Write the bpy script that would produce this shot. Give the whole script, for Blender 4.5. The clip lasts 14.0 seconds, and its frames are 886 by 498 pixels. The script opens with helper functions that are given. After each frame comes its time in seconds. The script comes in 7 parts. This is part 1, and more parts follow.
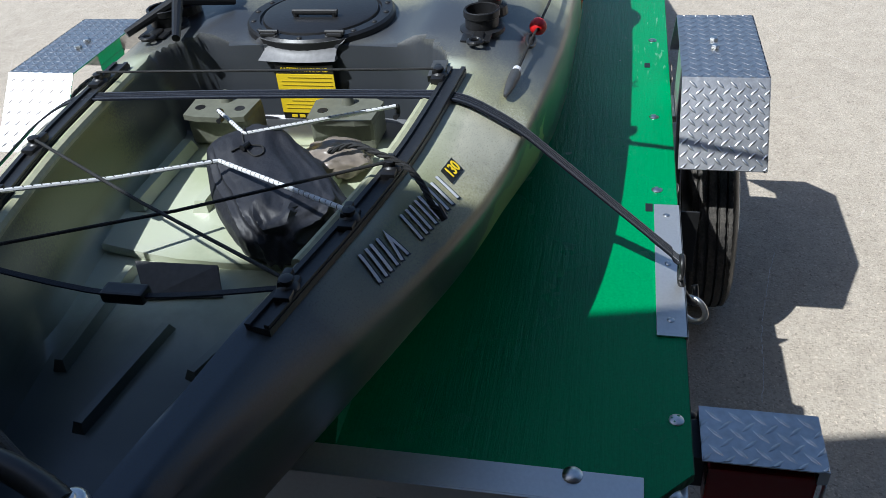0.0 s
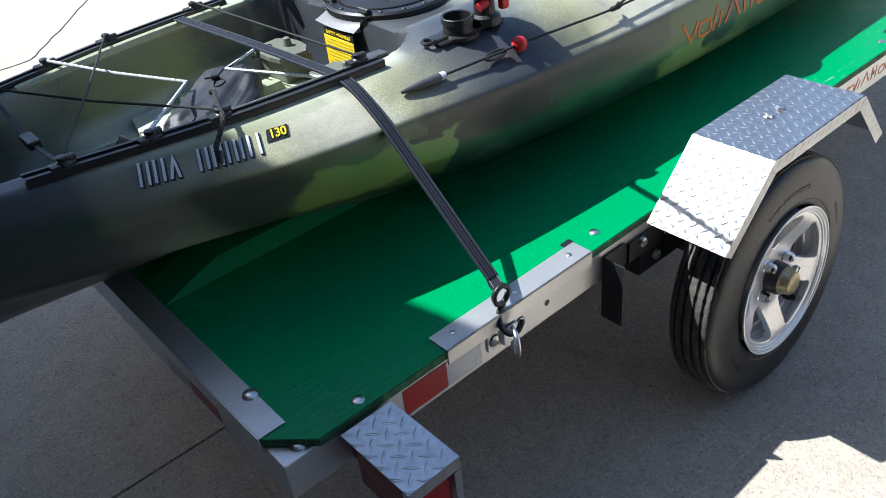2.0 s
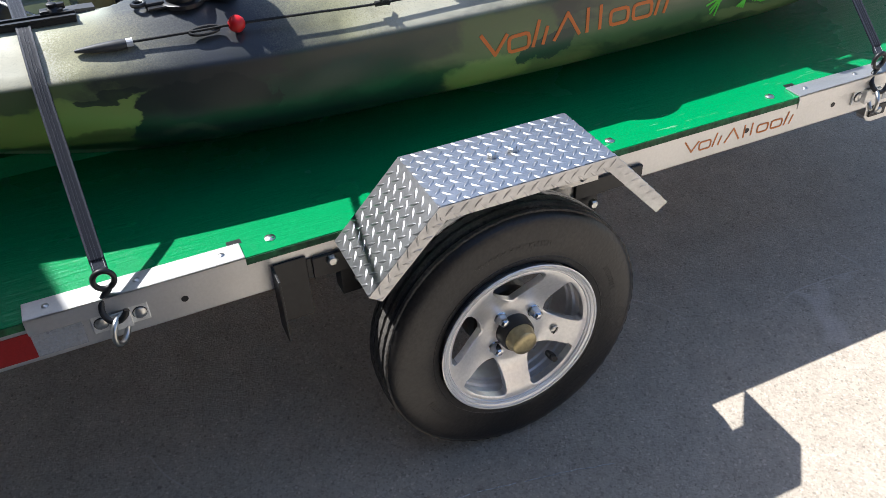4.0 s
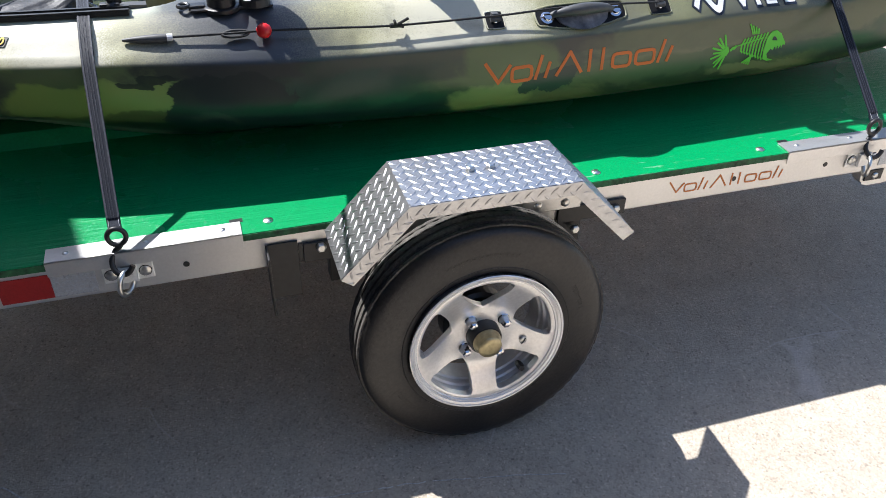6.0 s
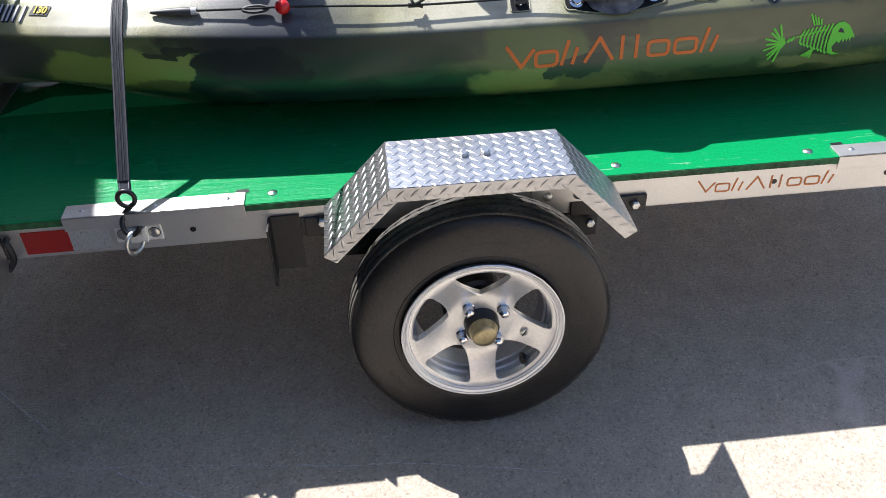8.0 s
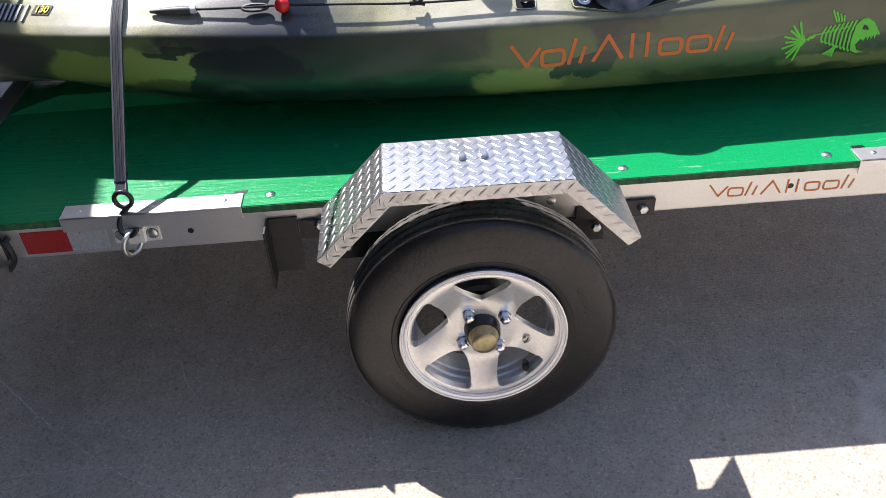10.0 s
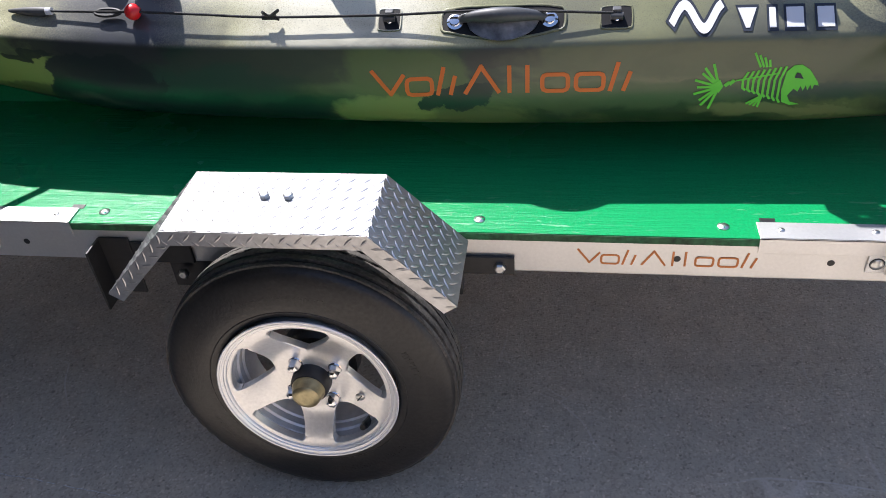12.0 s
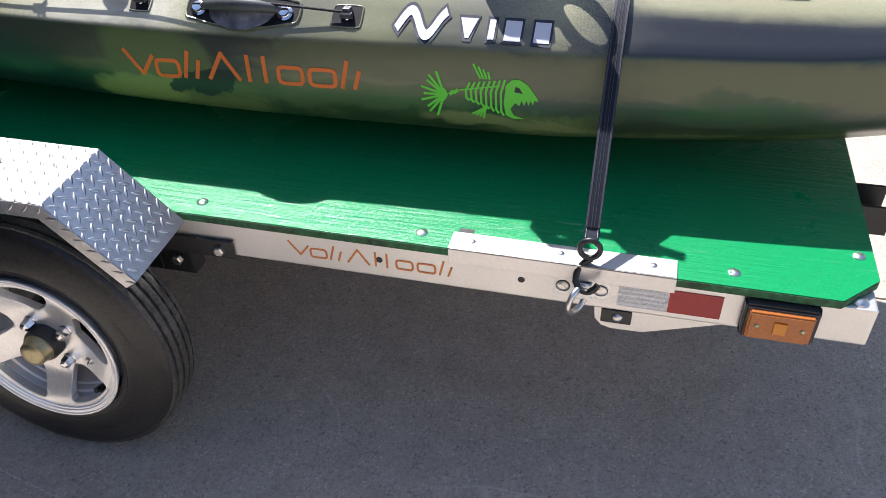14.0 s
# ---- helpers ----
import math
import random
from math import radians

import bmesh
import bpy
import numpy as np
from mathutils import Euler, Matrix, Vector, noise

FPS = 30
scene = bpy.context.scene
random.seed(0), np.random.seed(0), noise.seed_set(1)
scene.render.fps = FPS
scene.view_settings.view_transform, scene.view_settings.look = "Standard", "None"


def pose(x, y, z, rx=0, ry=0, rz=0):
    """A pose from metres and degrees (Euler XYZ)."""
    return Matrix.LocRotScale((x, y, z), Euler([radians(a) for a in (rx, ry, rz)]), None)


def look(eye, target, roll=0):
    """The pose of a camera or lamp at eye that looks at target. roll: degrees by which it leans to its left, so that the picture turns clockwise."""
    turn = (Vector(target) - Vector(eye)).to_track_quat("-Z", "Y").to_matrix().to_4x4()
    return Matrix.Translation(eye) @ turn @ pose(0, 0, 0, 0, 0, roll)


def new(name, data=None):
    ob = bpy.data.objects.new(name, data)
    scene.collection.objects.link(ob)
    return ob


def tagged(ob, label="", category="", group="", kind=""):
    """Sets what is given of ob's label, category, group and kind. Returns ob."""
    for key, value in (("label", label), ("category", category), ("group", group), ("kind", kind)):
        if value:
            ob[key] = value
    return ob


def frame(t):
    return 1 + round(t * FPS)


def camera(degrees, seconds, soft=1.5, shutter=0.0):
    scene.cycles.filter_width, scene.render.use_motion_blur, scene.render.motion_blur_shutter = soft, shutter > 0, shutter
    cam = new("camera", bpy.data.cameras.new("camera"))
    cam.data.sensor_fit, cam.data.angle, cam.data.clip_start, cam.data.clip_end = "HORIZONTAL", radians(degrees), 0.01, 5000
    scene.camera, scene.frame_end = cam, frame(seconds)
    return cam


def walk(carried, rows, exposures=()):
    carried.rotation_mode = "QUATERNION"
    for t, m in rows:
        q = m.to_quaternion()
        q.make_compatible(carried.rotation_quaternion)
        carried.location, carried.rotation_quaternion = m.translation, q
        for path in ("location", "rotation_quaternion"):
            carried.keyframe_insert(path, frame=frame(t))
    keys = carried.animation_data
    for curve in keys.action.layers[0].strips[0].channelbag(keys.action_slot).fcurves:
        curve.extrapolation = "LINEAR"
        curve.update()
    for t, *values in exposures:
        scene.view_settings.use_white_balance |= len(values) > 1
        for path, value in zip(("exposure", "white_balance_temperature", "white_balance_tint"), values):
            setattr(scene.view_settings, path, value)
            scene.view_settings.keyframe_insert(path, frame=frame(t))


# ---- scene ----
cam = camera(57.0, 14.0, 0.8)
PATH = [
    (0, (-1.634, 0.111, 1.295), (-0.072, 0.501, 0.109), -5.1),
    (0.5, (-1.512, -0.069, 1.292), (-0.06, 0.616, 0.1), -2.8),
    (1, (-1.424, -0.29, 1.301), (-0.164, 0.707, 0.11), -3.0),
    (1.5, (-1.395, -0.497, 1.314), (-0.262, 0.664, 0.144), -5.5),
    (2, (-1.304, -0.727, 1.327), (-0.3, 0.558, 0.169), -6.6),
    (2.5, (-1.076, -0.934, 1.326), (-0.157, 0.427, 0.184), -6.1),
    (3, (-0.855, -0.945, 1.304), (0.045, 0.372, 0.098), -3.2),
    (3.5, (-0.703, -0.952, 1.314), (0.131, 0.374, 0.071), -1.3),
    (4, (-0.554, -1.064, 1.31), (0.089, 0.366, 0.068), -1.7),
    (4.2, (-0.52, -1.09, 1.314), (0.086, 0.354, 0.072), -1.8),
    (6.3, (-0.448, -1.31, 1.352), (0.035, 0.247, 0.194), 1.5),
    (6.5, (-0.443, -1.336, 1.356), (0.026, 0.229, 0.203), 1.4),
    (7, (-0.356, -1.339, 1.345), (0.013, 0.242, 0.178), 1.0),
    (7.5, (-0.232, -1.316, 1.341), (-0.012, 0.271, 0.143), -0.1),
    (8, (-0.175, -1.3, 1.347), (-0.029, 0.282, 0.133), -1.7),
    (10.3, (-0.071, -1.247, 1.337), (-0.035, 0.33, 0.107), -3.6),
    (10.5, (-0.045, -1.198, 1.311), (-0.018, 0.372, 0.072), -3.9),
    (11, (0.08, -1.078, 1.309), (0.07, 0.437, 0.003), -3.3),
    (11.5, (0.216, -1.045, 1.296), (0.097, 0.498, 0.03), -4.1),
    (12, (0.426, -1.052, 1.306), (0.143, 0.488, 0.061), -5.0),
    (12.5, (0.553, -1.046, 1.294), (0.216, 0.495, 0.065), -5.5),
    (13, (0.678, -0.968, 1.278), (0.326, 0.541, 0.013), -4.6),
    (13.5, (0.79, -0.951, 1.297), (0.404, 0.55, 0.033), -3.4),
    (14, (0.985, -0.963, 1.304), (0.578, 0.532, 0.039), -2.1),
]
walk(cam, [(t, look(eye, target, roll)) for t, eye, target, roll in PATH],
     [(0.0, 0.27, 5760, 7), (0.5, 0.58, 5740, 7), (1.0, 0.84, 5740, 7), (1.5, 1.06, 5740, 7), (2.0, 1.02, 5760, 7), (2.6, 0.93, 5880, 8), (3.5, 0.85, 6000, 10), (4.2, 0.92, 6050, 11),
      (6.5, 1.04, 6080, 12), (7.0, 1.04, 6080, 12), (8.0, 1.05, 6130, 13), (10.5, 1.15, 6230, 16), (11.0, 1.04, 6230, 16), (11.5, 1.01, 6200, 16), (12.5, 1.20, 6120, 16), (14.0, 1.06, 6100, 16)])

# ---- world, sun ----
SUN = Vector((-0.43, 0.545, 1.0))
world = bpy.data.worlds.new("sky")
scene.world = world
world.use_nodes = True
wn = world.node_tree.nodes
sky = wn.new("ShaderNodeTexSky")
sky.sky_type = "NISHITA"
sky.sun_disc = False
sky.dust_density = 1.0
sky.sun_elevation = math.atan2(1.0, math.hypot(SUN.x, SUN.y))
sky.sun_rotation = math.atan2(SUN.x, SUN.y)
world.node_tree.links.new(sky.outputs[0], wn["Background"].inputs[0])
wn["Background"].inputs[1].default_value = 0.098
sun = new("sun", bpy.data.lights.new("sun", "SUN"))
sun.data.energy = 4.8
sun.data.angle = radians(0.55)
sun.data.color = (1.0, 0.965, 0.905)
sun.matrix_world = look(SUN * 8, (0, 0, 0))


# ---- materials ----
def material(name, colour, rough=0.5, metal=0.0, grain=0.0, scale=60.0, stain=0.0, stain_scale=6.0, bump=0.0, bump_scale=None, spec=0.5, tint=None):
    """A surface with grain at one scale, stains at a larger one, and a fine relief."""
    m = bpy.data.materials.new(name)
    m.use_nodes = True
    nt = m.node_tree
    n, l = nt.nodes, nt.links
    b = n["Principled BSDF"]
    b.inputs["Roughness"].default_value = rough
    b.inputs["Metallic"].default_value = metal
    b.inputs["Specular IOR Level"].default_value = spec
    co = n.new("ShaderNodeTexCoord")
    fine = n.new("ShaderNodeTexNoise")
    fine.inputs["Scale"].default_value = scale
    fine.inputs["Detail"].default_value = 6
    l.new(co.outputs["Object"], fine.inputs["Vector"])
    broad = n.new("ShaderNodeTexNoise")
    broad.inputs["Scale"].default_value = stain_scale
    broad.inputs["Detail"].default_value = 5
    l.new(co.outputs["Object"], broad.inputs["Vector"])
    c = colour
    other = tint or tuple(v * 0.5 for v in c)
    mix1 = n.new("ShaderNodeMix")
    mix1.data_type = "RGBA"
    mix1.inputs["A"].default_value = (*c, 1)
    mix1.inputs["B"].default_value = (*other, 1)
    r1 = n.new("ShaderNodeMapRange")
    r1.inputs["From Min"].default_value, r1.inputs["From Max"].default_value = 0.4, 0.75
    r1.inputs["To Max"].default_value = stain
    l.new(broad.outputs[0], r1.inputs["Value"])
    l.new(r1.outputs[0], mix1.inputs["Factor"])
    mix2 = n.new("ShaderNodeMix")
    mix2.data_type = "RGBA"
    mix2.blend_type = "MULTIPLY"
    r2 = n.new("ShaderNodeMapRange")
    r2.inputs["From Min"].default_value, r2.inputs["From Max"].default_value = 0.3, 0.7
    r2.inputs["To Min"].default_value, r2.inputs["To Max"].default_value = 1 - grain, 1 + grain * 0.4
    r2.clamp = False
    l.new(fine.outputs[0], r2.inputs["Value"])
    mix2.inputs["Factor"].default_value = 1.0
    l.new(mix1.outputs["Result"], mix2.inputs["A"])
    l.new(r2.outputs[0], mix2.inputs["B"])
    l.new(mix2.outputs["Result"], b.inputs["Base Color"])
    r3 = n.new("ShaderNodeMapRange")
    r3.inputs["To Min"].default_value, r3.inputs["To Max"].default_value = max(0.02, rough - 0.09), min(1, rough + 0.09)
    l.new(broad.outputs[0], r3.inputs["Value"])
    l.new(r3.outputs[0], b.inputs["Roughness"])
    if bump:
        bn = n.new("ShaderNodeTexNoise")
        bn.inputs["Scale"].default_value = bump_scale or scale
        bn.inputs["Detail"].default_value = 5
        l.new(co.outputs["Object"], bn.inputs["Vector"])
        bp = n.new("ShaderNodeBump")
        bp.inputs["Strength"].default_value = bump
        bp.inputs["Distance"].default_value = 0.004
        l.new(bn.outputs[0], bp.inputs["Height"])
        l.new(bp.outputs[0], b.inputs["Normal"])
    return m


def ramp(nt, stops, source):
    r = nt.nodes.new("ShaderNodeValToRGB")
    e = r.color_ramp.elements
    e.remove(e[1])
    e[0].position, e[0].color = stops[0][0], (*stops[0][1], 1)
    for p, c in stops[1:]:
        e.new(p).color = (*c, 1)
    nt.links.new(source, r.inputs[0])
    return r


def concrete():
    """Broom-finished concrete with exposed sand grains, old stains and wear."""
    m = material("concrete", (0.455, 0.400, 0.328), 0.9, stain=0.4, stain_scale=1.1, tint=(0.375, 0.328, 0.272), bump=0.55, bump_scale=230, spec=0.25)
    nt = m.node_tree
    n, l = nt.nodes, nt.links
    b = n["Principled BSDF"]
    base = b.inputs["Base Color"].links[0].from_socket
    co = n["Texture Coordinate"]
    v = n.new("ShaderNodeTexVoronoi")
    v.inputs["Scale"].default_value = 235
    l.new(co.outputs["Object"], v.inputs["Vector"])
    r = ramp(nt, [(0.0, (0.20, 0.19, 0.18)), (0.16, (0.66, 0.64, 0.62)), (0.45, (0.98, 0.97, 0.96)), (0.78, (1.10, 1.08, 1.05)), (1.0, (1.75, 1.70, 1.62))], v.outputs["Color"])
    mx = n.new("ShaderNodeMix")
    mx.data_type, mx.blend_type = "RGBA", "MULTIPLY"
    mx.inputs["Factor"].default_value = 0.58
    l.new(base, mx.inputs["A"])
    l.new(r.outputs[0], mx.inputs["B"])
    mid = n.new("ShaderNodeTexNoise")
    mid.inputs["Scale"].default_value = 14
    mid.inputs["Detail"].default_value = 8
    l.new(co.outputs["Object"], mid.inputs["Vector"])
    r2 = ramp(nt, [(0.3, (0.91, 0.90, 0.89)), (0.7, (1.05, 1.05, 1.05))], mid.outputs[0])
    mx2 = n.new("ShaderNodeMix")
    mx2.data_type, mx2.blend_type = "RGBA", "MULTIPLY"
    mx2.inputs["Factor"].default_value = 1.0
    l.new(mx.outputs["Result"], mx2.inputs["A"])
    l.new(r2.outputs[0], mx2.inputs["B"])
    # thin pale scratches and scattered dark specks
    warpn = n.new("ShaderNodeTexNoise")
    warpn.inputs["Scale"].default_value = 2.2
    l.new(co.outputs["Object"], warpn.inputs["Vector"])
    bent = n.new("ShaderNodeMix")
    bent.data_type = "VECTOR"
    bent.inputs["Factor"].default_value = 0.22
    l.new(co.outputs["Object"], bent.inputs["A"])
    l.new(warpn.outputs["Color"], bent.inputs["B"])
    lines = n.new("ShaderNodeTexVoronoi")
    lines.feature = "DISTANCE_TO_EDGE"
    lines.inputs["Scale"].default_value = 3.1
    l.new(bent.outputs[1], lines.inputs["Vector"])
    thin = n.new("ShaderNodeMapRange")
    thin.inputs["From Min"].default_value, thin.inputs["From Max"].default_value = 0.0075, 0.002
    l.new(lines.outputs["Distance"], thin.inputs["Value"])
    where = n.new("ShaderNodeMapRange")
    where.inputs["From Min"].default_value, where.inputs["From Max"].default_value = 0.52, 0.64
    where.inputs["To Max"].default_value = 0.42
    holes = n.new("ShaderNodeTexNoise")
    holes.inputs["Scale"].default_value, holes.inputs["Detail"].default_value = 3.6, 3
    l.new(co.outputs["Object"], holes.inputs["Vector"])
    l.new(holes.outputs[0], where.inputs["Value"])
    both = n.new("ShaderNodeMath")
    both.operation = "MULTIPLY"
    l.new(thin.outputs[0], both.inputs[0])
    l.new(where.outputs[0], both.inputs[1])
    mx3 = n.new("ShaderNodeMix")
    mx3.data_type = "RGBA"
    mx3.inputs["B"].default_value = (0.62, 0.56, 0.50, 1)
    l.new(both.outputs[0], mx3.inputs["Factor"])
    l.new(mx2.outputs["Result"], mx3.inputs["A"])
    spots = n.new("ShaderNodeTexVoronoi")
    spots.inputs["Scale"].default_value = 9
    l.new(co.outputs["Object"], spots.inputs["Vector"])
    dot = n.new("ShaderNodeMapRange")
    dot.inputs["From Min"].default_value, dot.inputs["From Max"].default_value = 0.055, 0.03
    dot.inputs["To Max"].default_value = 0.6
    l.new(spots.outputs["Distance"], dot.inputs["Value"])
    mx4 = n.new("ShaderNodeMix")
    mx4.data_type = "RGBA"
    mx4.inputs["B"].default_value = (0.16, 0.135, 0.11, 1)
    l.new(dot.outputs[0], mx4.inputs["Factor"])
    l.new(mx3.outputs["Result"], mx4.inputs["A"])
    l.new(mx4.outputs["Result"], b.inputs["Base Color"])
    return m


def camouflage():
    """Rotomoulded plastic with khaki, moss green and charcoal dusted along the hull, some sheen and shade painted in.
    """
    m = bpy.data.materials.new("camouflage_plastic")
    m.use_nodes = True
    nt = m.node_tree
    n, l = nt.nodes, nt.links
    b = n["Principled BSDF"]
    co = n.new("ShaderNodeTexCoord")
    xyz = n.new("ShaderNodeSeparateXYZ")
    l.new(co.outputs["Object"], xyz.inputs[0])

    def noise_tex(scale, detail, rough=0.55, stretch=(1, 1, 1), distortion=0.0):
        mp = n.new("ShaderNodeMapping")
        mp.inputs["Scale"].default_value = stretch
        l.new(co.outputs["Object"], mp.inputs["Vector"])
        a = n.new("ShaderNodeTexNoise")
        a.inputs["Scale"].default_value, a.inputs["Detail"].default_value = scale, detail
        a.inputs["Roughness"].default_value, a.inputs["Distortion"].default_value = rough, distortion
        l.new(mp.outputs[0], a.inputs["Vector"])
        return a.outputs[0]

    def calc(op, a, c, d=None):
        q = n.new("ShaderNodeMath")
        q.operation = op
        for k, v in enumerate((a, c, d)):
            if v is None:
                continue
            if isinstance(v, (int, float)):
                q.inputs[k].default_value = v
            else:
                l.new(v, q.inputs[k])
        return q.outputs[0]

    def span(v, lo, hi):
        r = n.new("ShaderNodeMapRange")
        r.inputs["From Min"].default_value, r.inputs["From Max"].default_value = lo, hi
        l.new(v, r.inputs["Value"])
        return r.outputs[0]

    def blend(f, a, c):
        x = n.new("ShaderNodeMix")
        x.data_type = "RGBA"
        l.new(f, x.inputs["Factor"])
        for key, v in (("A", a), ("B", c)):
            if isinstance(v, tuple):
                x.inputs[key].default_value = (*v, 1)
            else:
                l.new(v, x.inputs[key])
        return x.outputs["Result"]

    speck = noise_tex(330, 2, 0.7)
    dust = calc("MULTIPLY_ADD", calc("SUBTRACT", speck, 0.5), 0.14, 0.0)
    warp = calc("MULTIPLY_ADD", calc("SUBTRACT", noise_tex(5, 6, 0.62, (1, 1.3, 1.8), 0.6), 0.47), 0.16, 0.0)
    ragged = calc("MULTIPLY_ADD", calc("SUBTRACT", noise_tex(7.5, 5, 0.55, (1, 1, 3.2), 1.2), 0.48), 0.24, 0.0)
    on_top = calc("MULTIPLY_ADD", calc("ADD", calc("ADD", xyz.outputs[0], warp), dust), 0.25, 0.5)
    on_side = calc("MULTIPLY_ADD", calc("ADD", calc("ADD", xyz.outputs[0], ragged), calc("MULTIPLY", dust, 0.08)), 0.25, 0.5)

    def by_station(stops, along):
        return ramp(nt, [((p + 2) / 4, c) for p, c in stops], along).outputs[0]

    # pale is khaki lightened further for sun glare on the shoulder
    coal, ink, khaki, pale = (0.042, 0.046, 0.054), (0.011, 0.013, 0.014), (0.35, 0.34, 0.20), (0.55, 0.53, 0.41)
    olive, leaf = (0.21, 0.215, 0.11), (0.20, 0.26, 0.075)
    # coal and the aft stops are blued and lifted: sky sheen in the colour
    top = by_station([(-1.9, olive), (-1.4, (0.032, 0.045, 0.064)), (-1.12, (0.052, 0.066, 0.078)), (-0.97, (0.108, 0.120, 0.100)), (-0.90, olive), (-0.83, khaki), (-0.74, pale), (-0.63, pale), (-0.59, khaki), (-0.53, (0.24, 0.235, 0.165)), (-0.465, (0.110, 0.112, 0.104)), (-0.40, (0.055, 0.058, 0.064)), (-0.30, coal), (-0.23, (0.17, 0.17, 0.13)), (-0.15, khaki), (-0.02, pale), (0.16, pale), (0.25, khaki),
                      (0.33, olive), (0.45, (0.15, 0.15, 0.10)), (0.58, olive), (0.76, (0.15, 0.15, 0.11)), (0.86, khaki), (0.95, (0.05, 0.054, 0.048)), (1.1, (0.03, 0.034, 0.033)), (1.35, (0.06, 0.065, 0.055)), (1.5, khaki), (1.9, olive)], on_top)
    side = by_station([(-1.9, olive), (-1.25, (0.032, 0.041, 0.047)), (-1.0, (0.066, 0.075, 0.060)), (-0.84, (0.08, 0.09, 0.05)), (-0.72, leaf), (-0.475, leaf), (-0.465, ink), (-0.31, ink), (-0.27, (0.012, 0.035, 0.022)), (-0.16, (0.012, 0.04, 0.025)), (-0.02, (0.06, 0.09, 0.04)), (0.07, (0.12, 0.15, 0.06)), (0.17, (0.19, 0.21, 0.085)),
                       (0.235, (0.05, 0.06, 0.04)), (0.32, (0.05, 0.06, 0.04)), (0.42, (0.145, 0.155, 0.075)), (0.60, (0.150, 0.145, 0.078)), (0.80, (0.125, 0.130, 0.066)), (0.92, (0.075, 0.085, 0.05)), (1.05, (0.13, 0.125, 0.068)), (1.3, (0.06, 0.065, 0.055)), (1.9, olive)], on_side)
    # low hull turns near black aft: the underside's shade is put into the colour
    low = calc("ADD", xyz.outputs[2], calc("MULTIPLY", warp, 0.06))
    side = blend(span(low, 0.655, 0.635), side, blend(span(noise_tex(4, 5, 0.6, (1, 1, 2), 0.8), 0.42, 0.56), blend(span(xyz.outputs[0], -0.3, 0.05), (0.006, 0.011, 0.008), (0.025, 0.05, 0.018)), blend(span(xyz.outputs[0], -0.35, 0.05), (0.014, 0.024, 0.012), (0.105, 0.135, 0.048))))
    patch = span(noise_tex(3.4, 6, 0.6, (1.0, 1.2, 2.8), 1.1), 0.545, 0.64)
    side = blend(calc("MULTIPLY", patch, 0.5), side, (0.016, 0.03, 0.022))
    # deep green dusted along the top of the side
    hazy = calc("MULTIPLY", span(xyz.outputs[2], 0.675, 0.735), span(noise_tex(2.6, 5, 0.6, (1, 1, 2.0), 0.6), 0.42, 0.58))
    side = blend(calc("MULTIPLY", hazy, 0.7), side, (0.016, 0.055, 0.032))
    frayed = calc("SUBTRACT", noise_tex(13, 8, 0.66, (1, 1, 1.25), 0.5), 0.48)
    bent_x = calc("MULTIPLY_ADD", calc("SUBTRACT", noise_tex(9, 5, 0.55, (1, 1, 1.2), 0.4), 0.48), 0.17, xyz.outputs[0])
    bent_z = calc("MULTIPLY_ADD", calc("SUBTRACT", noise_tex(7, 5, 0.55, (0.9, 1, 1.2), 0.9), 0.48), 0.085, xyz.outputs[2])
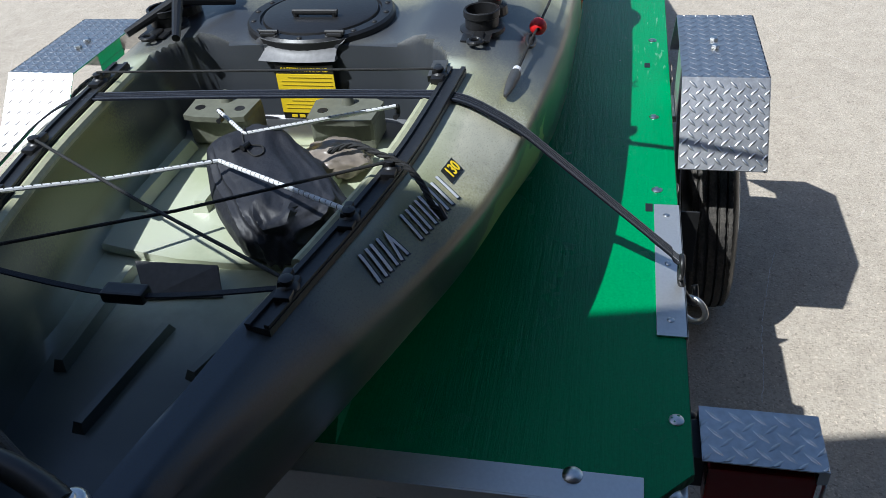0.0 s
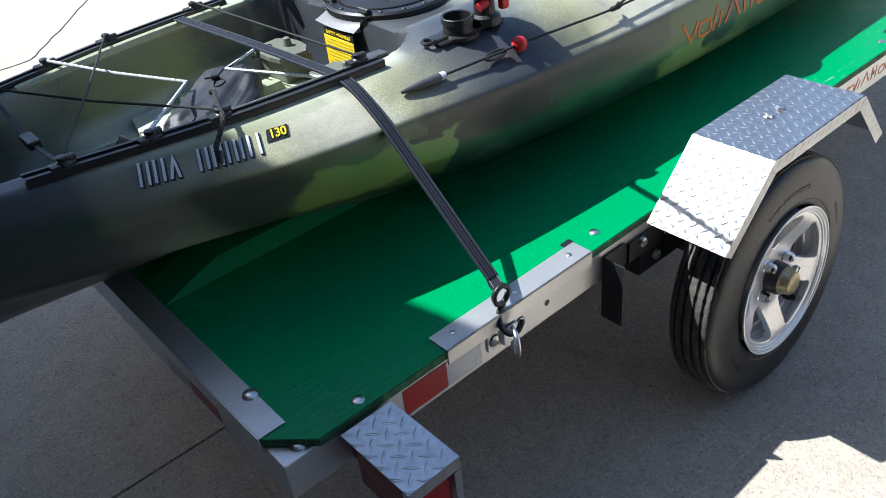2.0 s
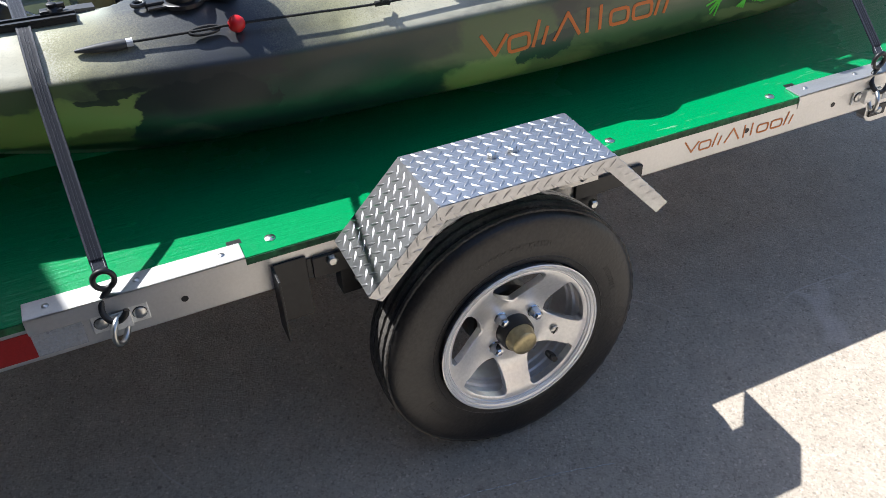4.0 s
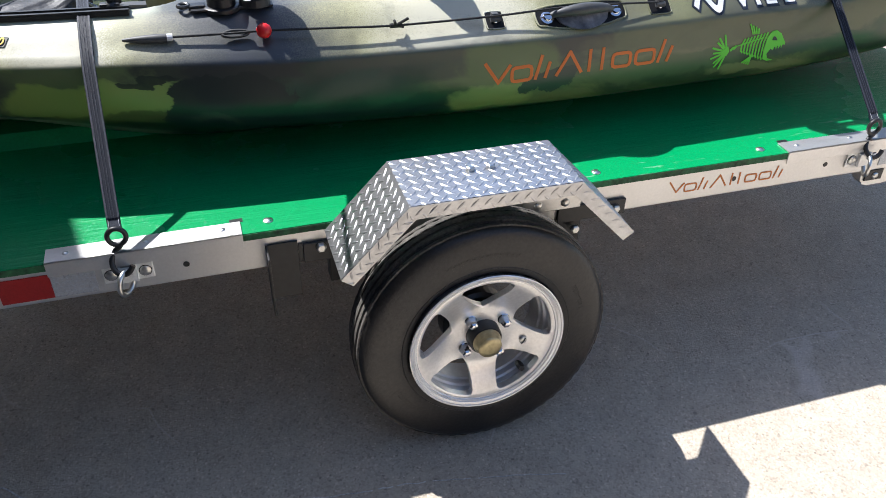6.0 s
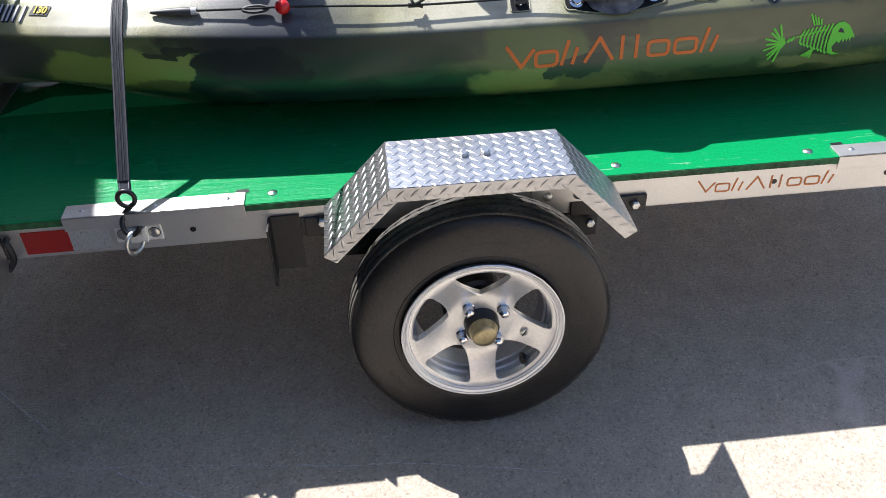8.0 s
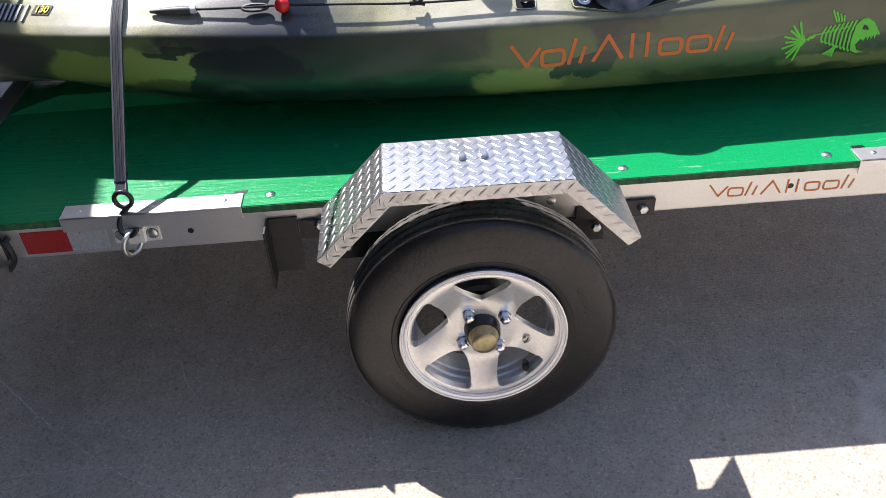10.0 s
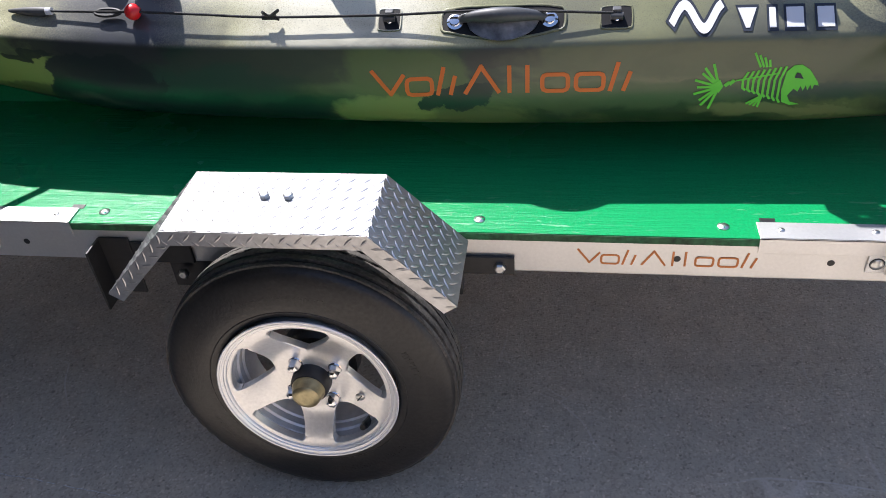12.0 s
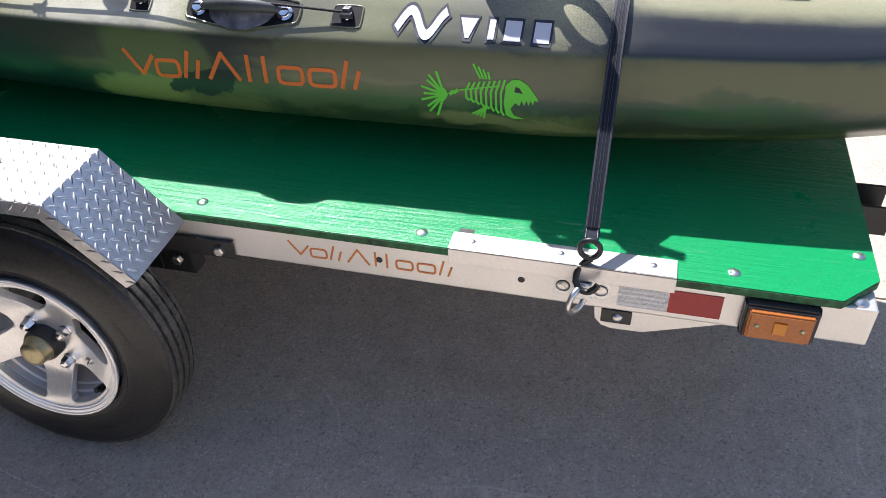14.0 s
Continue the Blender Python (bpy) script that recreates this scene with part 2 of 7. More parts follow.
    # blotches, from stern to bow: middle, half-lengths, softness and fraying of the edge, colour, cover
    for cx, cz, rx, rz, soft, wob, tone, much in (
            (-0.90, 0.690, 0.12, 0.055, 0.5, 0.5, (0.046, 0.052, 0.046), 0.8), (-0.67, 0.724, 0.13, 0.022, 0.5, 0.6, (0.085, 0.110, 0.055), 0.85),
            (-0.66, 0.672, 0.150, 0.039, 0.22, 0.4, (0.215, 0.285, 0.075), 0.95), (-0.60, 0.624, 0.15, 0.016, 0.4, 0.6, (0.090, 0.120, 0.038), 0.8),
            (-0.02, 0.700, 0.26, 0.032, 0.6, 0.7, (0.046, 0.052, 0.038), 0.75), (-0.19, 0.663, 0.16, 0.030, 0.5, 0.7, (0.018, 0.054, 0.033), 0.85),
            (-0.15, 0.615, 0.19, 0.026, 0.5, 0.7, (0.008, 0.020, 0.017), 0.85), (-0.415, 0.722, 0.160, 0.024, 0.30, 0.7, (0.024, 0.026, 0.026), 0.92),
            (-0.405, 0.650, 0.120, 0.064, 0.06, 0.5, (0.009, 0.015, 0.015), 0.97), (-0.545, 0.704, 0.042, 0.006, 0.25, 1.4, (0.012, 0.018, 0.016), 0.9),
            (-0.43, 0.624, 0.045, 0.009, 0.6, 1.2, (0.045, 0.058, 0.040), 0.7),
            (0.155, 0.660, 0.110, 0.060, 0.40, 0.7, (0.105, 0.145, 0.050), 0.85), (0.13, 0.618, 0.105, 0.030, 0.30, 0.7, (0.205, 0.255, 0.075), 0.9),
            (0.33, 0.713, 0.080, 0.023, 0.35, 0.9, (0.036, 0.038, 0.033), 0.9), (0.66, 0.700, 0.30, 0.033, 0.45, 0.6, (0.106, 0.116, 0.060), 0.8),
            (0.52, 0.632, 0.22, 0.026, 0.5, 0.7, (0.070, 0.102, 0.042), 0.8), (0.265, 0.632, 0.042, 0.024, 0.15, 3.0, (0.012, 0.026, 0.022), 0.95),
            (0.85, 0.640, 0.13, 0.018, 0.8, 0.7, (0.026, 0.052, 0.040), 0.85), (0.80, 0.602, 0.15, 0.011, 0.4, 0.8, (0.175, 0.195, 0.078), 0.85),
            (1.22, 0.700, 0.29, 0.036, 0.8, 0.6, (0.108, 0.118, 0.052), 0.85), (1.20, 0.640, 0.26, 0.026, 0.8, 0.7, (0.036, 0.056, 0.032), 0.85),
            (1.02, 0.655, 0.090, 0.008, 0.9, 0.6, (0.012, 0.060, 0.022), 0.75), (1.16, 0.670, 0.090, 0.010, 0.9, 0.6, (0.014, 0.062, 0.024), 0.75), (1.20, 0.612, 0.26, 0.012, 0.5, 0.6, (0.024, 0.030, 0.018), 0.85)):
        du = calc("DIVIDE", calc("SUBTRACT", bent_x, cx), rx)
        dv = calc("DIVIDE", calc("SUBTRACT", bent_z, cz), rz)
        far = calc("ADD", calc("ADD", calc("POWER", calc("ABSOLUTE", du, None), 3.0), calc("POWER", calc("ABSOLUTE", dv, None), 3.0)), calc("MULTIPLY", frayed, wob * 2.2))
        side = blend(calc("MULTIPLY", span(far, 1 + soft, 1 - soft), much), side, tone)
    tops = span(noise_tex(4.2, 7, 0.7, (1, 1, 1), 0.8), 0.56, 0.70)
    top = blend(calc("MULTIPLY", tops, 0.38), top, coal)
    edge = calc("ADD", xyz.outputs[2], calc("MULTIPLY", warp, 0.02))
    # dark dusting along the lower shoulder
    band = calc("MULTIPLY", span(xyz.outputs[2], 0.785, 0.752), span(noise_tex(3.0, 5, 0.6, (1, 1, 1), 0.7), 0.44, 0.60))
    top = blend(calc("MULTIPLY", band, 0.55), top, (0.045, 0.05, 0.042))
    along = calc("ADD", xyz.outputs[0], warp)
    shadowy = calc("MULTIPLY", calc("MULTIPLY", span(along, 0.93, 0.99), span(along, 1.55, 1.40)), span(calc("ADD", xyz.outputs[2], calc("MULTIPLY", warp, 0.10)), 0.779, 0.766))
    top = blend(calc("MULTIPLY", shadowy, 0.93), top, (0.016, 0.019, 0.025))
    upper = calc("MULTIPLY", span(calc("ADD", xyz.outputs[2], calc("MULTIPLY", warp, 0.12)), 0.772, 0.786), span(along, 0.92, 1.02))
    top = blend(calc("MULTIPLY", upper, 0.85), top, khaki)
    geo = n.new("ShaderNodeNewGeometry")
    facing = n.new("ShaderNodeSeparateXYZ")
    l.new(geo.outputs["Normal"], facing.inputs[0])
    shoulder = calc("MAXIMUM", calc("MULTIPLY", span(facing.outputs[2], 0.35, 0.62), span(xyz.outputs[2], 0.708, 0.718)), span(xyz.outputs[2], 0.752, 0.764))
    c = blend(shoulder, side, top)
    # pale worn plastic in the tank well; eave shade painted into its stern end
    inner = calc("MULTIPLY", span(calc("ABSOLUTE", calc("SUBTRACT", xyz.outputs[1], 0.602), None), 0.300, 0.255), calc("MULTIPLY", span(xyz.outputs[0], -0.50, -0.53), span(xyz.outputs[0], -1.08, -0.95)))
    inner = calc("MULTIPLY", inner, calc("MAXIMUM", span(xyz.outputs[2], 0.69, 0.72), calc("MAXIMUM", span(calc("ADD", xyz.outputs[0], warp), -1.10, -0.93), 0.25)))
    worn = ramp(nt, [(0.34, (0.30, 0.325, 0.215)), (0.46, (0.43, 0.46, 0.32)), (0.60, (0.52, 0.545, 0.43))], noise_tex(4.5, 6, 0.6)).outputs[0]
    c = blend(calc("MULTIPLY", inner, 0.9), c, worn)
    flank = calc("MULTIPLY", inner, calc("MULTIPLY", span(xyz.outputs[2], 0.678, 0.705), span(xyz.outputs[2], 0.797, 0.785)))
    blotch = ramp(nt, [(0.36, (0.085, 0.095, 0.065)), (0.46, (0.20, 0.22, 0.11)), (0.56, (0.27, 0.28, 0.14)), (0.66, (0.34, 0.33, 0.18))], noise_tex(3.1, 5, 0.55, (1.2, 1, 1.4), 0.7)).outputs[0]
    c = blend(calc("MULTIPLY", flank, 0.75), c, blotch)
    # blue-black stern end of the walls includes eave shade and sky sheen
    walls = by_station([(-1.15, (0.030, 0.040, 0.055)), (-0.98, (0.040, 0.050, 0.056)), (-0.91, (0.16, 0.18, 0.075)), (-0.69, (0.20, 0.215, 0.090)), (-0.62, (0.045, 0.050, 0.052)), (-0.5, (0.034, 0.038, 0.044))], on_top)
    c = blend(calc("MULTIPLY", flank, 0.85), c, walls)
    # charcoal front wall, its colour lifted and blued for sheen
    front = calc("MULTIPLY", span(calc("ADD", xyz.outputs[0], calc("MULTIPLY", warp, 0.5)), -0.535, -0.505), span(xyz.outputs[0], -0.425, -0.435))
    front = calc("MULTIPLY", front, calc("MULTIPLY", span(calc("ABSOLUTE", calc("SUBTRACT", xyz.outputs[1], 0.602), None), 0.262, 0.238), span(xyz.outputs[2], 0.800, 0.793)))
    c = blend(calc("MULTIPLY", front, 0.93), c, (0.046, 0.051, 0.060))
    grit = calc("MULTIPLY", calc("MULTIPLY", span(noise_tex(520, 2, 0.6), 0.55, 0.68), span(edge, 0.736, 0.75)), calc("SUBTRACT", 1.0, calc("MULTIPLY", inner, 0.85)))
    c = blend(calc("MULTIPLY", grit, 0.42), c, (0.048, 0.046, 0.034))
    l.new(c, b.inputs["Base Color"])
    b.inputs["Roughness"].default_value = 0.31
    b.inputs["Specular IOR Level"].default_value = 0.58
    bp = n.new("ShaderNodeBump")
    bp.inputs["Strength"].default_value, bp.inputs["Distance"].default_value = 0.05, 0.002
    l.new(speck, bp.inputs["Height"])
    l.new(bp.outputs[0], b.inputs["Normal"])
    return m


CONCRETE = concrete()
CAMO = camouflage()
def deck_paint():
    m = material("green_deck_paint", (0.005, 0.255, 0.080), 0.27, grain=0.14, scale=240, stain=0.45, stain_scale=3, tint=(0.005, 0.235, 0.072))
    nt = m.node_tree
    n, l = nt.nodes, nt.links
    co = n["Texture Coordinate"]
    mp = n.new("ShaderNodeMapping")
    mp.inputs["Scale"].default_value = (0.07, 1.0, 1.0)
    l.new(co.outputs["Object"], mp.inputs["Vector"])
    g = n.new("ShaderNodeTexNoise")
    g.inputs["Scale"].default_value, g.inputs["Detail"].default_value, g.inputs["Roughness"].default_value = 110, 6, 0.7
    l.new(mp.outputs[0], g.inputs["Vector"])
    bp = n.new("ShaderNodeBump")
    bp.inputs["Strength"].default_value, bp.inputs["Distance"].default_value = 0.55, 0.003
    l.new(g.outputs[0], bp.inputs["Height"])
    l.new(bp.outputs[0], n["Principled BSDF"].inputs["Normal"])
    n["Principled BSDF"].inputs["Specular IOR Level"].default_value = 0.28
    # pale streaks by the outer edge: sun glints painted into the colour
    mp2 = n.new("ShaderNodeMapping")
    mp2.inputs["Scale"].default_value = (0.16, 1.0, 1.0)
    mp2.inputs["Rotation"].default_value = (0, 0, radians(4))
    l.new(co.outputs["Object"], mp2.inputs["Vector"])
    scrape = n.new("ShaderNodeTexNoise")
    scrape.inputs["Scale"].default_value, scrape.inputs["Detail"].default_value, scrape.inputs["Roughness"].default_value = 120, 3, 0.6
    l.new(mp2.outputs[0], scrape.inputs["Vector"])
    area = n.new("ShaderNodeTexNoise")
    area.inputs["Scale"].default_value, area.inputs["Detail"].default_value = 5, 3
    l.new(co.outputs["Object"], area.inputs["Vector"])
    xyz = n.new("ShaderNodeSeparateXYZ")
    l.new(co.outputs["Object"], xyz.inputs[0])
    masks = []
    for source, lo, hi in ((scrape.outputs[0], 0.62, 0.68), (area.outputs[0], 0.50, 0.62), (xyz.outputs[1], 0.16, 0.02), (xyz.outputs[0], -0.35, 0.05)):
        r = n.new("ShaderNodeMapRange")
        r.inputs["From Min"].default_value, r.inputs["From Max"].default_value = lo, hi
        l.new(source, r.inputs["Value"])
        masks.append(r.outputs[0])
    value = masks[0]
    for other in masks[1:] + [0.32]:
        q = n.new("ShaderNodeMath")
        q.operation = "MULTIPLY"
        l.new(value, q.inputs[0])
        if isinstance(other, float):
            q.inputs[1].default_value = other
        else:
            l.new(other, q.inputs[1])
        value = q.outputs[0]
    base = n["Principled BSDF"].inputs["Base Color"].links[0].from_socket
    mx = n.new("ShaderNodeMix")
    mx.data_type = "RGBA"
    mx.inputs["B"].default_value = (0.38, 0.58, 0.44, 1)
    l.new(value, mx.inputs["Factor"])
    l.new(base, mx.inputs["A"])
    l.new(mx.outputs["Result"], n["Principled BSDF"].inputs["Base Color"])
    return m


GREEN = deck_paint()
BUNK = material("matt_green_bunk_paint", (0.006, 0.23, 0.075), 0.75, grain=0.2, scale=200, stain=0.5, stain_scale=4, tint=(0.004, 0.14, 0.05), spec=0.25)
GREENEDGE = material("green_plywood_edge", (0.02, 0.14, 0.05), 0.7, grain=0.6, scale=90, stain=0.8, tint=(0.05, 0.055, 0.03), bump=0.6)
PLYWOOD = material("bare_plywood", (0.26, 0.17, 0.10), 0.8, grain=0.3, scale=40, stain=0.5)
ALU = material("brushed_aluminium", (0.72, 0.71, 0.69), 0.42, 0.85, grain=0.05, scale=180, stain=0.35, stain_scale=9, tint=(0.58, 0.57, 0.55), bump=0.05)
TREAD = material("diamond_plate_aluminium", (0.56, 0.56, 0.565), 0.33, 0.93, grain=0.16, scale=90, stain=0.5, stain_scale=14, tint=(0.38, 0.38, 0.39), bump=0.08)
ZINC = material("zinc_plated_steel", (0.66, 0.66, 0.64), 0.3, 1.0, grain=0.15, scale=200)
LIPMETAL = material("polished_rim_lip", (0.93, 0.93, 0.92), 0.22, 0.45, stain=0.2, tint=(0.7, 0.7, 0.7))
PLATED = material("pale_zinc_plate", (0.90, 0.89, 0.84), 0.4, 0.35, grain=0.12, scale=150)
CHROME = material("chrome", (0.8, 0.8, 0.82), 0.1, 1.0)
BRASS = material("dull_brass_cap", (0.46, 0.40, 0.24), 0.38, 0.9, grain=0.2, scale=120)
RUBBER = material("tyre_rubber", (0.0120, 0.0125, 0.0135), 0.37, grain=0.45, scale=150, stain=0.62, stain_scale=8, tint=(0.056, 0.048, 0.039), bump=0.2)
DUSTY = material("dusty_tread_rubber", (0.062, 0.057, 0.051), 0.85, grain=0.5, scale=190, stain=0.8, stain_scale=16, tint=(0.17, 0.152, 0.130), bump=0.3)
RIM = material("machined_alloy_rim", (0.95, 0.94, 0.92), 0.33, 0.72, grain=0.08, scale=160, stain=0.3, tint=(0.66, 0.66, 0.66))
RIMDARK = material("silver_painted_rim_barrel", (0.76, 0.76, 0.78), 0.38, 0.35, grain=0.1, stain=0.3, stain_scale=14, tint=(0.36, 0.34, 0.31))
BLACKSTEEL = material("black_painted_steel", (0.018, 0.018, 0.018), 0.42, grain=0.3, scale=80, stain=0.4, tint=(0.035, 0.032, 0.03))
BLACKPL = material("black_plastic", (0.014, 0.014, 0.015), 0.4, grain=0.2, scale=150, bump=0.08)
WEB = material("black_webbing", (0.010, 0.013, 0.023), 0.55, grain=0.5, scale=700, bump=0.25, bump_scale=1200, spec=0.3)
WEBLINE = material("grey_webbing_stripe", (0.056, 0.061, 0.076), 0.5, grain=0.5, scale=700, bump=0.25, bump_scale=1200, spec=0.3)
for webbing in (WEB, WEBLINE):
    socket = webbing.node_tree.nodes["Principled BSDF"].inputs
    socket["Specular IOR Level"].default_value = 0.22
    socket["Sheen Weight"].default_value = 0.12
    socket["Sheen Roughness"].default_value = 0.35
CORD = material("black_cord", (0.018, 0.018, 0.018), 0.75, grain=0.5, scale=600, bump=0.4)
WHITECORD = material("white_bungee_cord", (0.72, 0.73, 0.74), 0.7, grain=0.2, scale=500)
NYLON = material("black_ripstop_nylon", (0.017, 0.018, 0.024), 0.58, grain=0.3, scale=320, bump=0.8, bump_scale=34)
REDBALL = material("red_plastic_ball", (0.62, 0.012, 0.014), 0.35)
REDTAPE = material("red_reflective_tape", (0.34, 0.02, 0.018), 0.35, grain=0.15, scale=300)
WHITETAPE = material("silver_reflective_tape", (0.42, 0.45, 0.48), 0.3, 0.3, grain=0.35, scale=260)
TAPECELL = material("tape_cell", (0.60, 0.62, 0.64), 0.25, 0.3)
REDLENS = material("red_lamp_lens", (0.25, 0.005, 0.006), 0.15)
AMBER = material("amber_lamp_lens", (0.44, 0.135, 0.022), 0.2, grain=0.2, scale=300)
AMBERHOT = material("amber_lens_centre", (0.62, 0.22, 0.012), 0.25)
ORANGE = material("orange_vinyl", (0.72, 0.16, 0.025), 0.5)
ORANGEDULL = material("orange_brown_vinyl", (0.60, 0.20, 0.05), 0.5)
LIME = material("lime_green_vinyl", (0.13, 0.62, 0.04), 0.45)
WHITEV = material("white_vinyl", (0.62, 0.63, 0.66), 0.45)
DARKV = material("dark_navy_vinyl", (0.012, 0.018, 0.032), 0.45)
YELLOWV = material("yellow_label", (0.85, 0.62, 0.012), 0.5)
PRINT = material("dark_yellow_print", (0.42, 0.30, 0.012), 0.5)
BLACKV = material("black_print", (0.012, 0.012, 0.012), 0.5)
GREYPL = material("grey_olive_plastic", (0.155, 0.160, 0.125), 0.5, grain=0.15, scale=90, stain=0.4, tint=(0.07, 0.07, 0.055), bump=0.1)
POUCH = material("crumpled_brown_plastic", (0.26, 0.22, 0.18), 0.3, grain=0.3, scale=60, stain=0.7, stain_scale=22, tint=(0.10, 0.085, 0.07))
# near-black for flat pads: holds the shade of recesses that are not cut
RECESS = material("shaded_recess_black", (0.006, 0.006, 0.007), 0.55, grain=0.2, scale=150, spec=0.25)
SCUFFED = material("scuffed_dark_rubber", (0.075, 0.078, 0.085), 0.42, grain=0.3, scale=110, stain=0.75, stain_scale=34, tint=(0.36, 0.36, 0.37))
PALELIP = material("pale_khaki_plastic", (0.42, 0.42, 0.28), 0.45, grain=0.15, scale=120, stain=0.5, tint=(0.25, 0.26, 0.14))
GREYDARK = material("charcoal_plastic", (0.06, 0.062, 0.064), 0.5, grain=0.2, scale=120)
GREYPAD = material("grey_hatch_plate", (0.20, 0.20, 0.205), 0.5, grain=0.2, scale=120)
WALLPAINT = material("dark_unseen_wall", (0.10, 0.098, 0.092), 0.9, grain=0.15, scale=50, stain=0.3, bump=0.5)
SCRAPE = material("scraped_pale_concrete", (0.60, 0.58, 0.55), 0.9, grain=0.6, scale=260)
STUCCO = material("tan_render", (0.50, 0.40, 0.29), 0.9, grain=0.2, scale=60, stain=0.4, stain_scale=1.5, tint=(0.42, 0.33, 0.24), bump=0.6, bump_scale=90)
SHINGLE = material("dark_roof", (0.07, 0.067, 0.064), 0.9, grain=0.4, scale=40, bump=0.4)


# ---- mesh helpers ----
def mesh_object(name, bm, mat, smooth=False):
    bmesh.ops.recalc_face_normals(bm, faces=bm.faces)
    me = bpy.data.meshes.new(name)
    bm.to_mesh(me)
    bm.free()
    if smooth:
        for p in me.polygons:
            p.use_smooth = True
        me.set_sharp_from_angle(angle=radians(38))
    me.materials.append(mat)
    return new(name, me)


def thing(name, at, label, category, group="", kind=""):
    e = new(name)
    e.empty_display_size = 0.05
    e.location = at
    return tagged(e, label, category, group, kind)


def part(name, bm, mat, parent, label="", smooth=False):
    """bm is in world places; it becomes one mesh under its thing or part."""
    ob = mesh_object(name, bm, mat, smooth)
    ob.parent = parent
    m = Matrix.Identity(4)
    p = parent
    chain = []
    while p:
        chain.append(p)
        p = p.parent
    for p in reversed(chain):
        m = m @ p.matrix_parent_inverse @ p.matrix_basis
    ob.matrix_parent_inverse = m.inverted()
    if label:
        ob["label"] = label
    return ob


def single(name, bm, mat, label, category, group="", kind="", smooth=False):
    return tagged(mesh_object(name, bm, mat, smooth), label, category, group, kind)


def box(bm, x0, x1, y0, y1, z0, z1, bevel=0.0, m=None):
    r = bmesh.ops.create_cube(bm, size=1.0)
    vs = r["verts"]
    for v in vs:
        v.co = Vector(((x0 + x1) / 2 + v.co.x * (x1 - x0), (y0 + y1) / 2 + v.co.y * (y1 - y0), (z0 + z1) / 2 + v.co.z * (z1 - z0)))
    if bevel:
        es = {e for v in vs for e in v.link_edges}
        out = bmesh.ops.bevel(bm, geom=list(es), offset=bevel, segments=2, affect="EDGES", profile=0.6)
        vs = list({v for f in out["faces"] for v in f.verts} | {v for v in vs if v.is_valid})
    if m:
        for v in vs:
            v.co = m @ v.co
    return vs


def rod(bm, a, b, r0, r1=None, n=14, caps=True):
    """A round bar from a to b."""
    a, b = Vector(a), Vector(b)
    r1 = r0 if r1 is None else r1
    q = (b - a).to_track_quat("Z", "Y").to_matrix()
    rings = []
    for p, r in ((a, r0), (b, r1)):
        rings.append([bm.verts.new(p + q @ Vector((r * math.cos(2 * math.pi * k / n), r * math.sin(2 * math.pi * k / n), 0))) for k in range(n)])
    for k in range(n):
        bm.faces.new((rings[0][k], rings[0][(k + 1) % n], rings[1][(k + 1) % n], rings[1][k]))
    if caps:
        bm.faces.new(rings[0][::-1])
        bm.faces.new(rings[1])


def lathe(bm, profile, centre, axis=(0, -1, 0), n=48, closed=False):
    """Turns a profile of (along, radius) about an axis through centre."""
    q = Vector(axis).to_track_quat("Z", "Y").to_matrix()
    c = Vector(centre)
    rings = []
    for s, r in profile:
        if r < 1e-6:
            rings.append([bm.verts.new(c + q @ Vector((0, 0, s)))])
        else:
            rings.append([bm.verts.new(c + q @ Vector((r * math.cos(2 * math.pi * k / n), r * math.sin(2 * math.pi * k / n), s))) for k in range(n)])
    pairs = list(zip(rings, rings[1:])) + ([(rings[-1], rings[0])] if closed else [])
    for A, B in pairs:
        for k in range(n):
            j = (k + 1) % n
            if len(A) == 1 and len(B) == 1:
                continue
            if len(A) == 1:
                bm.faces.new((A[0], B[j], B[k]))
            elif len(B) == 1:
                bm.faces.new((A[k], A[j], B[0]))
            else:
                bm.faces.new((A[k], A[j], B[j], B[k]))


def smooth_path(points, steps=8, closed=False):
    """A Catmull-Rom line through the points."""
    P = [Vector(p) for p in points]
    out = []
    n = len(P)
    for i in range(n if closed else n - 1):
        a, b, c, d = (P[(i + k - 1) % n] if closed else P[min(max(i + k - 1, 0), n - 1)] for k in range(4))
        for s in range(steps):
            t = s / steps
            out.append(0.5 * ((2 * b) + (c - a) * t + (2 * a - 5 * b + 4 * c - d) * t * t + (3 * b - a - 3 * c + d) * t ** 3))
    if not closed:
        out.append(P[-1])
    return out


def tube(bm, points, r, n=8, steps=6, closed=False, straight=False):
    """A round cord along the points."""
    P = [Vector(p) for p in points] if straight else smooth_path(points, steps, closed)
    rings = []
    side = None
    for i, p in enumerate(P):
        d = (P[(i + 1) % len(P)] - P[i - 1]) if closed else (P[min(i + 1, len(P) - 1)] - P[max(i - 1, 0)])
        d.normalize()
        if side is None:
            side = d.orthogonal().normalized()
        side = (side - d * side.dot(d)).normalized()
        up = d.cross(side)
        rr = r(i / max(1, len(P) - 1)) if callable(r) else r
        rings.append([bm.verts.new(p + rr * (math.cos(2 * math.pi * k / n) * side + math.sin(2 * math.pi * k / n) * up)) for k in range(n)])
    for A, B in list(zip(rings, rings[1:])) + ([(rings[-1], rings[0])] if closed else []):
        for k in range(n):
            bm.faces.new((A[k], A[(k + 1) % n], B[(k + 1) % n], B[k]))
    if not closed:
        bm.faces.new(rings[0][::-1])
        bm.faces.new(rings[-1])


